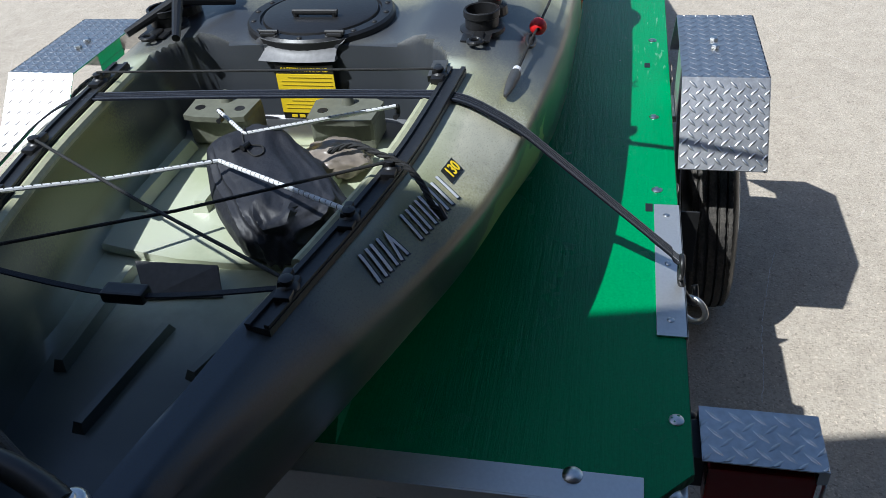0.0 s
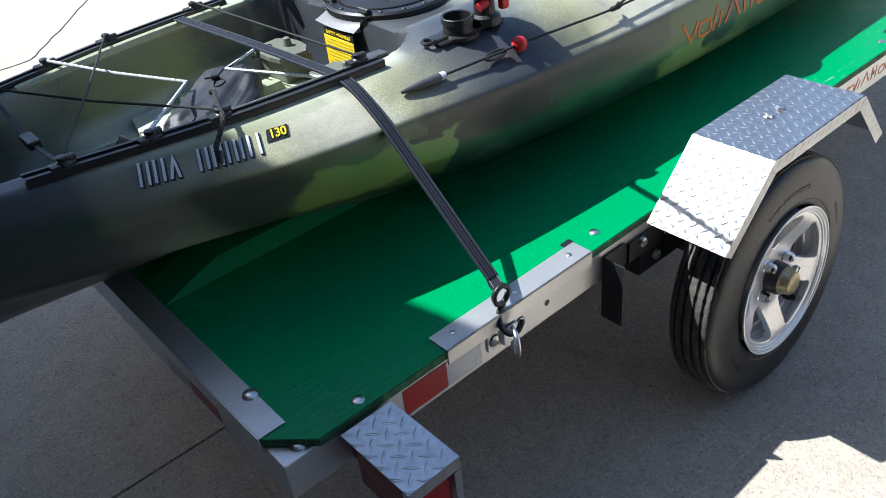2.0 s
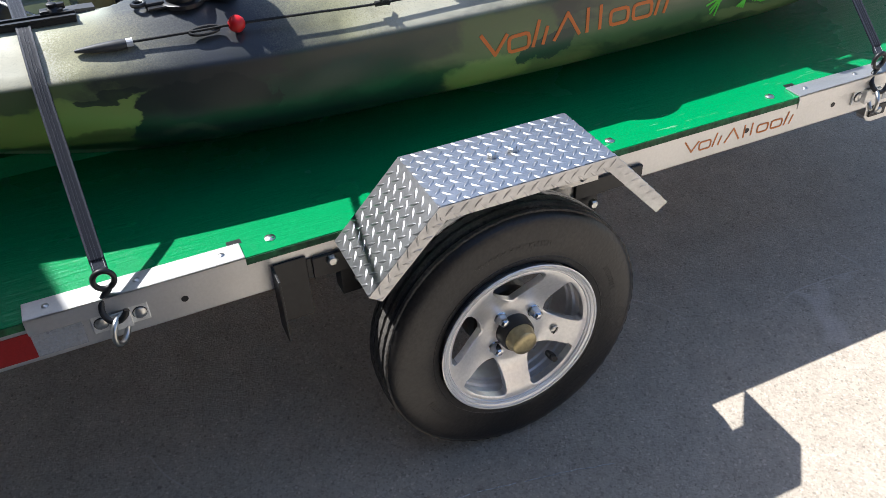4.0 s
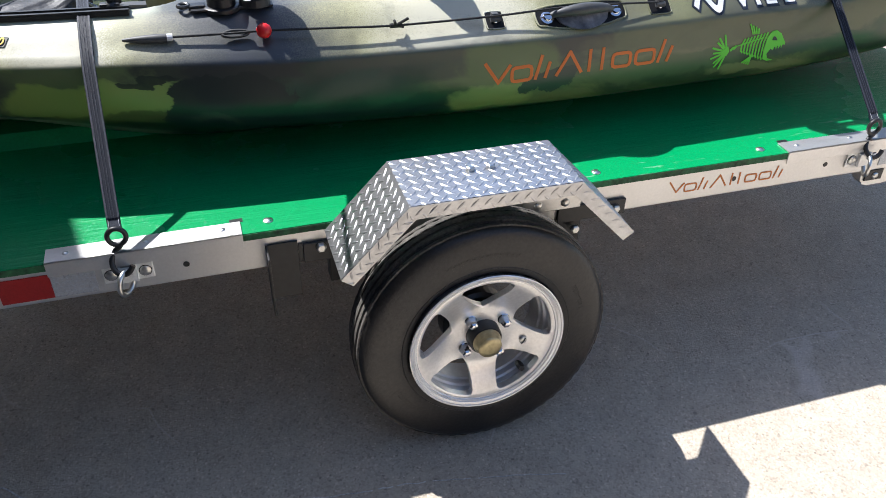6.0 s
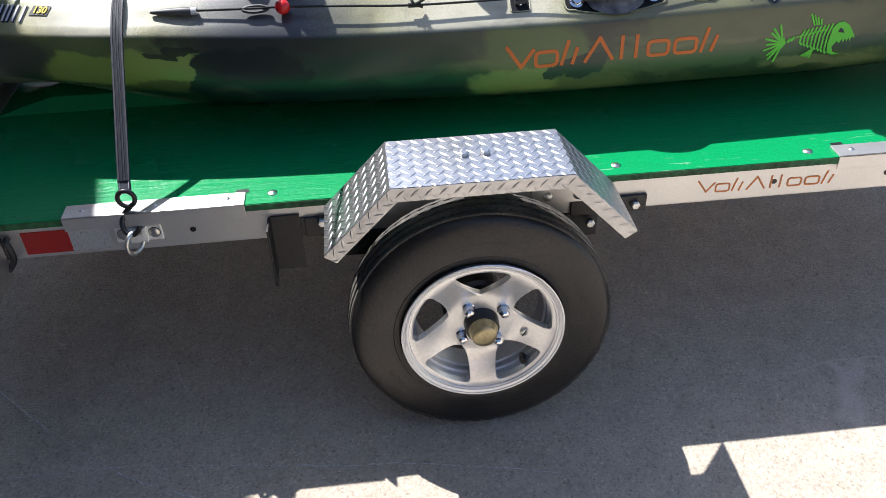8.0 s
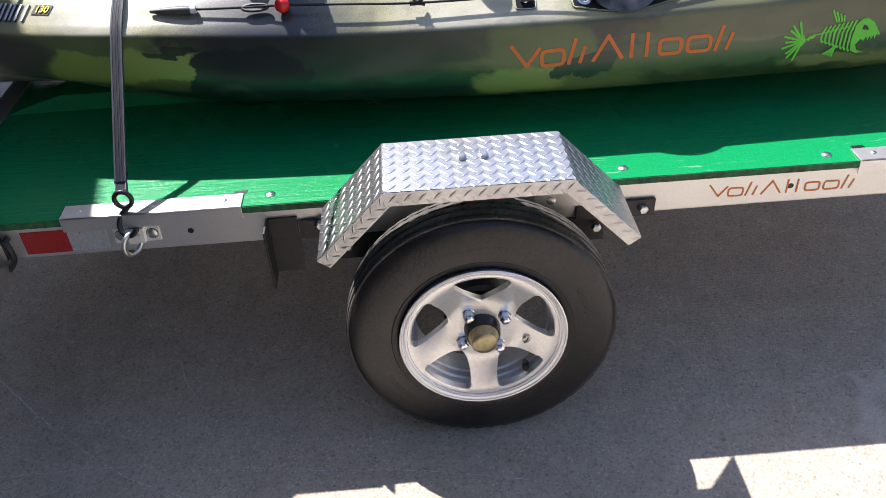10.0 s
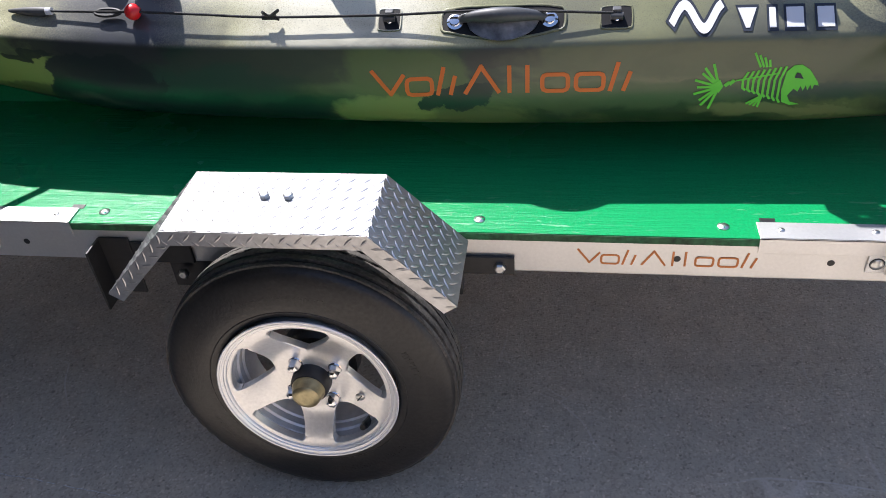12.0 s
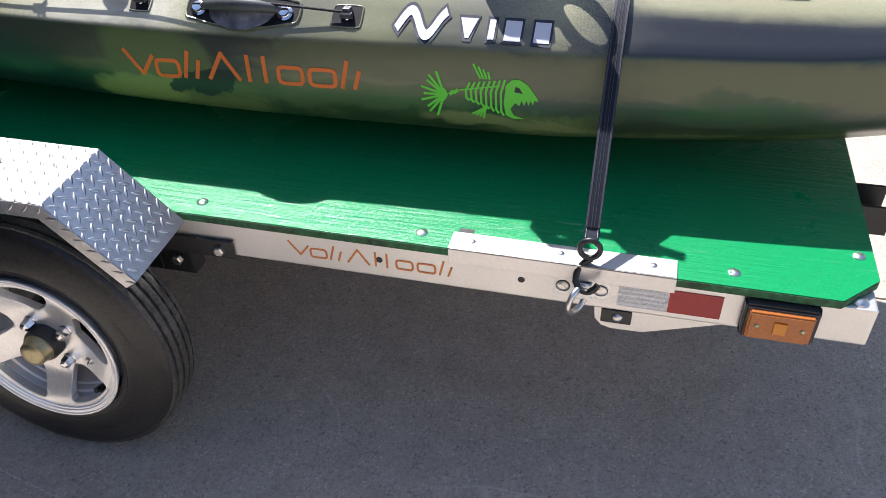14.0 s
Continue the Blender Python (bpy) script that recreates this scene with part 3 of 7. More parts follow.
def ribbon(bm, points, width, thick, across, steps=6):
    """A flat band along the points; across: the way of its width at every point."""
    P = smooth_path(points, steps)
    rings = []
    for i, p in enumerate(P):
        d = (P[min(i + 1, len(P) - 1)] - P[max(i - 1, 0)]).normalized()
        a = Vector(across)
        a = (a - d * a.dot(d)).normalized()
        nrm = a.cross(d).normalized()
        rings.append([bm.verts.new(p + a * u * width / 2 + nrm * w * thick / 2) for u, w in ((-1, -1), (1, -1), (1, 1), (-1, 1))])
    for A, B in zip(rings, rings[1:]):
        for k in range(4):
            bm.faces.new((A[k], A[(k + 1) % 4], B[(k + 1) % 4], B[k]))
    bm.faces.new(rings[0][::-1])
    bm.faces.new(rings[-1])


def slab(bm, outline, z0, z1):
    """A plate of the given outline in plan."""
    lo = [bm.verts.new((x, y, z0)) for x, y in outline]
    hi = [bm.verts.new((x, y, z1)) for x, y in outline]
    bm.faces.new(lo[::-1])
    bm.faces.new(hi)
    n = len(lo)
    for k in range(n):
        bm.faces.new((lo[k], lo[(k + 1) % n], hi[(k + 1) % n], hi[k]))


def plate(bm, quad, thick):
    """A flat sheet on four corners, thickened away from its normal."""
    q = [Vector(p) for p in quad]
    nrm = (q[1] - q[0]).cross(q[3] - q[0]).normalized()
    a = [bm.verts.new(p) for p in q]
    b = [bm.verts.new(p - nrm * thick) for p in q]
    bm.faces.new(a)
    bm.faces.new(b[::-1])
    for k in range(4):
        bm.faces.new((a[k], b[k], b[(k + 1) % 4], a[(k + 1) % 4]))


def lugs(bm, o, u, v, lu, lv, pitch=0.0172, size=(0.0215, 0.0060, 0.0012)):
    """Raised lozenges of diamond plate on the sheet o + u*lu x v*lv: each points at the middle of the next."""
    o, u, v = Vector(o), Vector(u).normalized(), Vector(v).normalized()
    nrm = u.cross(v).normalized()
    L, W, H = size
    g, w = (u + v).normalized(), (v - u).normalized()
    pts = [(-0.5, 0), (-0.26, -0.36), (0, -0.5), (0.26, -0.36), (0.5, 0), (0.26, 0.36), (0, 0.5), (-0.26, 0.36)]
    count = len(pts)

    def inside(p, e):
        return o + u * min(max((p - o).dot(u), e), lu - e) + v * min(max((p - o).dot(v), e), lv - e)

    span = int((lu + lv) / pitch) + 2
    for i in range(-2, span):
        for j in range(-span, span):
            c = o + (g * i + w * j) * pitch + u * 0.004 + v * 0.003
            if not (0.003 < (c - o).dot(u) < lu - 0.003 and 0.003 < (c - o).dot(v) < lv - 0.003):
                continue
            a, q = (g, w) if (i + j) % 2 else (w, -g)
            base = [bm.verts.new(inside(c + a * (L * x) + q * (W * y), 0.0004)) for x, y in pts]
            top = [bm.verts.new(inside(c + a * (L * x * 0.66) + q * (W * y * 0.38), 0.0012) + nrm * H) for x, y in pts]
            for k in range(count):
                bm.faces.new((base[k], base[(k + 1) % count], top[(k + 1) % count], top[k]))
            bm.faces.new(top)


def B():
    return bmesh.new()


MIRROR = Matrix.Translation((-0.03, 1.245, 0)) @ Matrix.Diagonal((1, -1, 1, 1))


def turned(bm, m):
    if m is not None:
        bm.transform(m)
    return bm


# ---- ground and house ----
def ground():
    bm = B()
    far = 900.0
    ys = [-far, -40, -8, -2, 0.607, 0.614, 2, 4.4, 8, 40, far]
    xs = [-far, -40, -8, -3, -1, 1, 3, 8, 40, far]
    rows = []
    for y in ys:
        rows.append([bm.verts.new((x, y, 0)) for x in xs])
    for i in range(len(ys) - 1):
        for k in range(len(xs) - 1):
            if ys[i] == 0.607:
                continue
            bm.faces.new((rows[i][k], rows[i][k + 1], rows[i + 1][k + 1], rows[i + 1][k]))
    i = ys.index(0.607)
    lo = [[bm.verts.new((x, y, -0.014)) for x in xs] for y in (0.6085, 0.6125)]
    for k in range(len(xs) - 1):
        bm.faces.new((rows[i][k], rows[i][k + 1], lo[0][k + 1], lo[0][k]))
        bm.faces.new((lo[0][k], lo[0][k + 1], lo[1][k + 1], lo[1][k]))
        bm.faces.new((lo[1][k], lo[1][k + 1], rows[i + 1][k + 1], rows[i + 1][k]))
    single("ground", bm, CONCRETE, "sunlit pale sandy concrete driveway with a joint and stains", "ground", kind="structure")


ground()
# hairline crack in the slab behind the boat
bm = B()
rng = random.Random(3)
for a, c in (((-3.2, 3.32), (-0.42, 3.385)), ((-0.42, 3.385), (-0.385, 3.415)), ((-0.385, 3.415), (0.132, 4.058)), ((0.132, 4.058), (0.9, 5.02))):
    a, c = Vector((*a, 0)), Vector((*c, 0))
    steps = max(2, int((c - a).length / 0.08))
    pts = [a.lerp(c, s / steps) + (Vector((rng.uniform(-0.006, 0.006), rng.uniform(-0.006, 0.006), 0)) if 0 < s < steps else Vector()) for s in range(steps + 1)]
    ribbon(bm, [p + Vector((0, 0, 0.0015)) for p in pts], 0.0055, 0.002, Vector((-(c - a).y, (c - a).x, 0)).normalized(), 1)
single("crack", bm, BLACKSTEEL, "dark hairline crack across the concrete driveway", "crack", kind="structure")
# pale scrapes that a dragged edge left on the slab
bm = B()
for way, wide in (([(-1.10, 0.11), (-1.016, 0.029), (-0.919, -0.061), (-0.773, -0.176), (-0.68, -0.233), (-0.592, -0.271), (-0.45, -0.33)], 0.0036), ([(-1.08, -0.182), (-0.965, -0.182), (-0.862, -0.181), (-0.765, -0.181), (-0.65, -0.191), (-0.571, -0.199), (-0.42, -0.218), (-0.268, -0.238), (-0.181, -0.243), (0.013, -0.279), (0.153, -0.313)], 0.0024)):
    line = smooth_path([Vector((x, y, 0.0012)) for x, y in way], 14)
    run = []
    for p in line:
        p = p + Vector((rng.uniform(-0.0015, 0.0015), rng.uniform(-0.0015, 0.0015), 0))
        run.append(p)
        if rng.random() < 0.16 or p is line[-1]:
            if len(run) > 2:
                ribbon(bm, run, wide * rng.uniform(0.5, 1.0), 0.0012, Vector((0.4, 0.9, 0)).normalized(), 1)
            run = []
single("scrape_mark", bm, SCRAPE, "thin pale scrape marks across the concrete", "scrape", kind="structure")
# the house stands a little askew to the trailer; its eave shades the stern end
def eave_x(y, back=0.0):
    return -1.563 - 0.21 * (y - 1.117) - back


bm = B()
slab(bm, [(eave_x(-7), -7), (eave_x(9), 9), (eave_x(9, 5), 9), (eave_x(-7, 5), -7)], 2.40, 2.52)
single("roof_eave", bm, SHINGLE, "dark overhanging roof edge that shades the back of the trailer", "roof", kind="structure")
# unseen walls added under the eave to keep light off the stern
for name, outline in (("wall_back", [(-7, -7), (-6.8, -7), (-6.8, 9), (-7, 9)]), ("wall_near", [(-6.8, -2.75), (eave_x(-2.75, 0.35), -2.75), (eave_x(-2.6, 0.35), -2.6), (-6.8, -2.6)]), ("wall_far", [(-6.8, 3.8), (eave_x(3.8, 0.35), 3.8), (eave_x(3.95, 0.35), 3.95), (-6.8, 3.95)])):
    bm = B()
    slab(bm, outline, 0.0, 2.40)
    single(name, bm, WALLPAINT, "plain dark wall added out of view to dim the stern end", "wall", kind="structure")

# unseen tan wall added behind the walk to bounce warm light into the shade
bm = B()
slab(bm, [(-9, -6.4), (12, -6.4), (12, -6.15), (-9, -6.15)], 0.0, 2.3)
single("bounce_wall", bm, STUCCO, "plain tan rendered wall added out of view to bounce warm light", "wall", kind="structure")

# ---- trailer ----
DECK = 0.497
X0, X1, WIDE = -1.045, 1.364, 1.245
trailer = thing("trailer", (0.16, 0.605, 0), "small aluminium utility trailer with a green painted plywood deck", "trailer")


def chamfered(x0, x1, y0, y1, c):
    return [(x0 + c, y0), (x1 - c, y0), (x1, y0 + c), (x1, y1 - c), (x1 - c, y1), (x0 + c, y1), (x0, y1 - c), (x0, y0 + c)]


bm = B()
slab(bm, chamfered(X0, X1 + 0.004, -0.005, WIDE + 0.005, 0.056), DECK - 0.015, DECK)
deck = part("deck", bm, GREEN, trailer, "plywood deck painted glossy green")
bm = B()
slab(bm, chamfered(X0 + 0.0005, X1 + 0.0035, -0.0065, WIDE + 0.0065, 0.056), DECK - 0.0146, DECK - 0.0016)
part("plywood_edge", bm, GREENEDGE, deck, "worn plywood edge with green paint runs")

bm = B()
box(bm, X0 + 0.046, X1 - 0.046, 0.046, WIDE - 0.046, DECK - 0.0195, DECK - 0.0152)
part("deck_underside", bm, PLYWOOD, deck, "bare brown plywood underside")
for y0, y1 in ((0.0, 0.045), (WIDE - 0.045, WIDE)):
    bm = B()
    box(bm, X0, X1, y0, y1, 0.412, DECK - 0.0155, 0.003)
    part("side_rail", bm, ALU, trailer, "bare aluminium side rail")
for x0, x1 in ((X0, X0 + 0.045), (X1 - 0.045, X1)):
    bm = B()
    box(bm, x0, x1, 0.0455, WIDE - 0.0455, 0.412, DECK - 0.0155, 0.003)
    part("end_rail", bm, ALU, trailer, "bare aluminium end rail")
for x in (-0.5, 0.16, 0.75):
    bm = B()
    box(bm, x - 0.02, x + 0.02, 0.0455, WIDE - 0.0455, 0.43, DECK - 0.0197, 0.002)
    part("cross_member", bm, ALU, trailer)
# green bunk boards under the hull, with ramped rear ends
for y0, s in ((0.430, 1), (WIDE - 0.430, -1)):
    bm = B()
    prof = [(-1.003, 0.0005), (-0.955, 0.014), (-0.885, 0.031), (-0.25, 0.031)]
    A = [bm.verts.new((x, y0 + s * z * 0.55, DECK + z)) for x, z in prof]
    C = [bm.verts.new((x, y0 + s * 0.09, DECK + z)) for x, z in prof]
    D = [bm.verts.new((x, y0, DECK + 0.0003)) for x, z in prof]
    for k in range(3):
        bm.faces.new((D[k], D[k + 1], A[k + 1], A[k]))
        bm.faces.new((A[k], A[k + 1], C[k + 1], C[k]))
    part("bunk_board", bm, BUNK, trailer, "low green bunk board under the hull")
# open black steel socket on the front rail
bm = B()
box(bm, X1 + 0.0005, X1 + 0.058, 0.25, 0.256, 0.435, 0.490, 0.001)
box(bm, X1 + 0.0005, X1 + 0.058, 0.314, 0.320, 0.435, 0.490, 0.001)
box(bm, X1 + 0.0005, X1 + 0.058, 0.2565, 0.3135, 0.435, 0.440, 0.001)
box(bm, X1 + 0.0005, X1 + 0.004, 0.2565, 0.3135, 0.4405, 0.490, 0.001)
part("front_socket", bm, BLACKSTEEL, trailer, "open black steel socket at the front")
# lamp cable looped out of the rail
bm = B()
tube(bm, [(-0.868, 0.002, 0.459), (-0.866, -0.012, 0.461), (-0.861, -0.018, 0.446), (-0.862, -0.018, 0.424), (-0.872, -0.020, 0.408), (-0.885, -0.03, 0.402)], 0.006, 10, 6)
part("lamp_cable", bm, BLACKPL, trailer, "black lamp cable", smooth=True)

# rear edge strip
bm = B()
box(bm, X0 - 0.003, X0 + 0.040, 0.052, WIDE - 0.052, DECK + 0.0005, DECK + 0.0035, 0.001)
box(bm, X0 - 0.006, X0 - 0.003, 0.052, WIDE - 0.052, DECK - 0.030, DECK + 0.0035, 0.001)
part("edge_strip", bm, ALU, trailer, "aluminium angle along the rear edge")


def dome(bm, c, r, h, axis=(0, 0, 1), n=16):
    lathe(bm, [(0, r), (h * 0.35, r * 0.96), (h * 0.75, r * 0.7), (h, r * 0.3), (h * 1.04, 0)], c, axis, n)


for x, y in ((-0.375, 0.028), (0.293, 0.029), (0.682, 0.024), (1.163, 0.026), (1.346, 0.104), (-0.909, 0.012), (-0.10, 0.03), (-0.375, WIDE - 0.028), (0.293, WIDE - 0.028), (0.682, WIDE - 0.028), (1.163, WIDE - 0.028), (-0.906, WIDE - 0.028)):
    bm = B()
    dome(bm, (x, y, DECK + 0.0002), 0.0098, 0.0038)
    part("carriage_bolt", bm, ZINC, deck, smooth=True)
    rng = random.Random(int(x * 1000) + int(y * 977))
    for q in range(3):
        bm = B()
        a = rng.uniform(0, 6.28)
        dome(bm, (x + 0.0048 * math.cos(a), y + 0.0048 * math.sin(a), DECK + 0.0014), rng.uniform(0.0028, 0.0042), 0.0022, n=8)
        part("paint_fleck", bm, GREEN, deck, smooth=True)
for x, y, z in ((-1.013, 0.134, DECK + 0.0035), (-1.013, WIDE - 0.134, DECK + 0.0035), (-1.010, 0.020, DECK - 0.0153), (1.340, 0.016, DECK - 0.0153)):
    bm = B()
    dome(bm, (x, y, z), 0.0125, 0.006)
    part("carriage_bolt", bm, ZINC, trailer, smooth=True)

# stake notches in the deck edge, seen as small dark slots beside the brackets
for x in (-0.432, 0.15, 0.752):
    bm = B()
    box(bm, x - 0.012, x + 0.012, 0.036, 0.048, DECK - 0.004, DECK + 0.0006)
    part("slot", bm, BLACKPL, deck, "dark stake slot")


def bracket(x0, x1):
    bm = B()
    box(bm, x0, x1, -0.0095, 0.034, DECK + 0.0005, DECK + 0.0035, 0.0008)
    box(bm, x0, x1, -0.0095, -0.0066, DECK - 0.026, DECK + 0.0035, 0.0008)
    br = part("edge_bracket", bm, ALU, trailer, "aluminium angle that caps the deck edge")
    for f in (0.1, 0.5, 0.9):
        bm = B()
        dome(bm, (x0 + (x1 - x0) * f, 0.014, DECK + 0.0035), 0.0055, 0.0025, n=10)
        part("screw", bm, ZINC, br, smooth=True)


bracket(-0.757, -0.425)
bracket(0.733, 1.081)

for x in (-0.53, 0.614, 0.849):
    bm = B()
    rod(bm, (x, -0.0006, 0.448), (x, 0.01, 0.448), 0.0058, n=16)
    part("rail_hole", bm, BLACKPL, trailer)


def tie_down(x):
    """A D-ring on a formed plate with two bolts."""
    bm = B()
    box(bm, x - 0.043, x - 0.012, -0.0045, -0.0005, 0.434, 0.470, 0.0015)
    box(bm, x + 0.012, x + 0.043, -0.0045, -0.0005, 0.434, 0.470, 0.0015)
    box(bm, x - 0.0135, x + 0.0135, -0.0135, -0.0095, 0.436, 0.468, 0.0015)
    box(bm, x - 0.0155, x - 0.0115, -0.0135, -0.0005, 0.436, 0.468, 0.0008)
    box(bm, x + 0.0115, x + 0.0155, -0.0135, -0.0005, 0.436, 0.468, 0.0008)
    pl = part("tie_down", bm, PLATED, trailer, "zinc-plated tie-down plate with a ring")
    for dx in (-0.029, 0.029):
        bm = B()
        rod(bm, (x + dx, -0.004, 0.452), (x + dx, -0.0056, 0.452), 0.0115, 0.0112, 20)
        part("washer", bm, BLACKSTEEL, pl, "dark washer")
        bm = B()
        dome(bm, (x + dx, -0.0056, 0.452), 0.0103, 0.004, (0, -1, 0))
        part("bolt", bm, ZINC, pl, smooth=True)
    bm = B()
    c = Vector((x - 0.004, -0.026, 0.446))
    pts = [c + Vector((0.011 * math.cos(a), 0.018 * math.cos(a), 0.022 * math.sin(a))) for a in [2 * math.pi * k / 12 for k in range(12)]]
    tube(bm, pts, 0.0047, 10, 4, closed=True)
    part("ring", bm, ZINC, pl, "thick zinc ring", smooth=True)


bm = B()
box(bm, 0.118, 0.245, -0.0125, -0.0085, 0.447, 0.4795, 0.001)
box(bm, 0.118, 0.245, -0.0085, -0.0002, 0.447, 0.451, 0.0005)
pl = part("fender_bracket", bm, ALU, trailer, "bare aluminium bracket that holds the fender")
for x in (0.15, 0.21):
    bm = B()
    dome(bm, (x, -0.0125, 0.463), 0.0095, 0.005, (0, -1, 0))
    part("bolt", bm, ZINC, pl, smooth=True)
tie_down(-0.629)
tie_down(0.944)


def tape(x0, x1, z0, z1, mat, label, cells):
    bm = B()
    box(bm, x0, x1, -0.0012, -0.0004, z0, z1)
    t = part("reflective_tape", bm, mat, trailer, label)
    if cells:
        bm = B()
        for i in range(9):
            for j in range(5):
                cx = x0 + (x1 - x0) * (i + 0.5 + (0.25 if j % 2 else -0.25)) / 9
                cz = z0 + (z1 - z0) * (j + 0.5) / 5
                vs = [bm.verts.new((cx + a * 0.0036, -0.00125, cz + b * 0.0036)) for a, b in ((-1, 0), (0, -1), (1, 0), (0, 1))]
                bm.faces.new(vs)
        c = part("honeycomb", bm, TAPECELL, t)
        c["kind"] = "stuff"


tape(-0.842, -0.757, 0.421, 0.471, REDTAPE, "red reflective tape", False)
tape(-0.7565, -0.684, 0.421, 0.470, WHITETAPE, "silver honeycomb reflective tape", True)
tape(1.0, 1.0755, 0.424, 0.470, WHITETAPE, "silver honeycomb reflective tape", True)
tape(1.076, 1.154, 0.424, 0.469, REDTAPE, "red reflective tape", False)
bm = B()
box(bm, X0 - 0.0012, X0 - 0.0003, 0.20, 0.29, 0.420, 0.464)
part("reflective_tape", bm, REDTAPE, trailer, "red reflective tape")
bm = B()
box(bm, X0 - 0.0012, X0 - 0.0003, 0.291, 0.37, 0.420, 0.464)
part("reflective_tape", bm, WHITETAPE, trailer, "silver reflective tape")

# amber side lamp near the front
def wedge(bm, x0, x1, back, front, taper, bevel):
    """A lamp body: back and front are (y, low z, high z); taper narrows the front at both ends."""
    rings = []
    for (y, z0, z1), t in ((back, 0.0), (front, taper)):
        rings.append([bm.verts.new(p) for p in ((x0 + t, y, z0), (x1 - t, y, z0), (x1 - t, y, z1), (x0 + t, y, z1))])
    bm.faces.new(rings[0][::-1])
    bm.faces.new(rings[1])
    for k in range(4):
        bm.faces.new((rings[0][k], rings[0][(k + 1) % 4], rings[1][(k + 1) % 4], rings[1][k]))
    bmesh.ops.bevel(bm, geom=list(bm.edges), offset=bevel, segments=2, affect="EDGES")


bm = B()
wedge(bm, 1.181, 1.289, (-0.0005, 0.412, 0.481), (-0.019, 0.413, 0.477), 0.002, 0.0035)
lamp = part("side_lamp", bm, BLACKPL, trailer, "amber side marker lamp in a black housing", smooth=True)
bm = B()
wedge(bm, 1.1875, 1.2825, (-0.016, 0.4165, 0.4725), (-0.0255, 0.4190, 0.4690), 0.003, 0.002)
part("lens", bm, AMBER, lamp, "amber lens", smooth=True)
bm = B()
box(bm, 1.226, 1.244, -0.0280, -0.0252, 0.434, 0.456, 0.0004)
part("reflector", bm, AMBERHOT, lamp)
for x in (1.203, 1.267):
    bm = B()
    dome(bm, (x, -0.0254, 0.4445), 0.0042, 0.0025, (0, -1, 0), 10)
    part("screw", bm, BRASS, lamp, smooth=True)

# hinge gusset under the rail, front
bm = B()
vs = [(0.967, 0.405), (0.969, 0.386), (0.980, 0.373), (0.995, 0.368), (1.045, 0.369), (1.165, 0.4115), (0.967, 0.4115)]
lo = [bm.verts.new((x, 0.004, z)) for x, z in vs]
hi = [bm.verts.new((x, 0.030, z)) for x, z in vs]
bm.faces.new(lo)
bm.faces.new(hi[::-1])
for k in range(len(vs)):
    bm.faces.new((lo[k], hi[k], hi[(k + 1) % len(vs)], lo[(k + 1) % len(vs)]))
gus = part("gusset", bm, ALU, trailer, "welded aluminium gusset")
bm = B()
box(bm, 0.978, 1.026, 0.0, 0.004, 0.383, 0.4105, 0.002)
part("pad", bm, BLACKSTEEL, gus)
bm = B()
dome(bm, (1.004, 0.0, 0.396), 0.0085, 0.005, (0, -1, 0))
part("bolt", bm, ZINC, gus, smooth=True)

# black steel axle brackets along the rail
for m in (None, MIRROR):
    bm = B()
    box(bm, -0.319, -0.215, -0.008, -0.0008, 0.414, 0.456, 0.001)
    box(bm, 0.20, 0.352, -0.008, -0.0008, 0.410, 0.446, 0.001)
    box(bm, -0.20, 0.20, -0.004, 0.0, 0.36, 0.411, 0.001)
    box(bm, -0.27, 0.26, 0.004, 0.04, 0.35, 0.410, 0.002)
    part("axle_bracket", turned(bm, m), BLACKSTEEL, trailer, "black steel axle mounting bracket")
    for x, z in ((-0.286, 0.446), (0.328, 0.427), (0.24, 0.392), (-0.24, 0.392)):
        bm = B()
        lathe(bm, [(0, 0.010), (0.007, 0.010), (0.009, 0.007), (0.009, 0)], (x, -0.008, z), (0, -1, 0), 6)
        part("hex_bolt", turned(bm, m), ZINC, trailer)
    bm = B()
    box(bm, -0.388, -0.384, -0.048, -0.0008, 0.330, 0.462, 0.001)
    box(bm, -0.384, -0.3285, -0.0052, -0.0008, 0.338, 0.464, 0.001)
    # thin black strip stands in for the shaded gap between the brackets
    box(bm, -0.3280, -0.3195, -0.0030, -0.0008, 0.414, 0.456, 0.0006)
    part("step_bracket", turned(bm, m), BLACKSTEEL, trailer, "black folded steel bracket on the rail")
bm = B()
rod(bm, (0, -0.03, 0.255), (-0.03, 1.275, 0.255), 0.022)
part("axle", bm, BLACKSTEEL, trailer, "black steel axle")


# fenders of diamond plate
def folded(bm, line, y0, y1, th):
    """One sheet bent along a line in the xz plane."""
    top = [[bm.verts.new((x, y, z)) for x, z in line] for y in (y0, y1)]
    low = [[bm.verts.new((x * 0.994, y, z - th)) for x, z in line] for y in (y0, y1)]
    for k in range(len(line) - 1):
        bm.faces.new((top[0][k], top[0][k + 1], top[1][k + 1], top[1][k]))
        bm.faces.new((low[0][k], low[0][k + 1], low[1][k + 1], low[1][k]))
        for s in (0, 1):
            bm.faces.new((top[s][k], top[s][k + 1], low[s][k + 1], low[s][k]))
    for k in (0, len(line) - 1):
        bm.faces.new((top[0][k], top[1][k], low[1][k], low[0][k]))


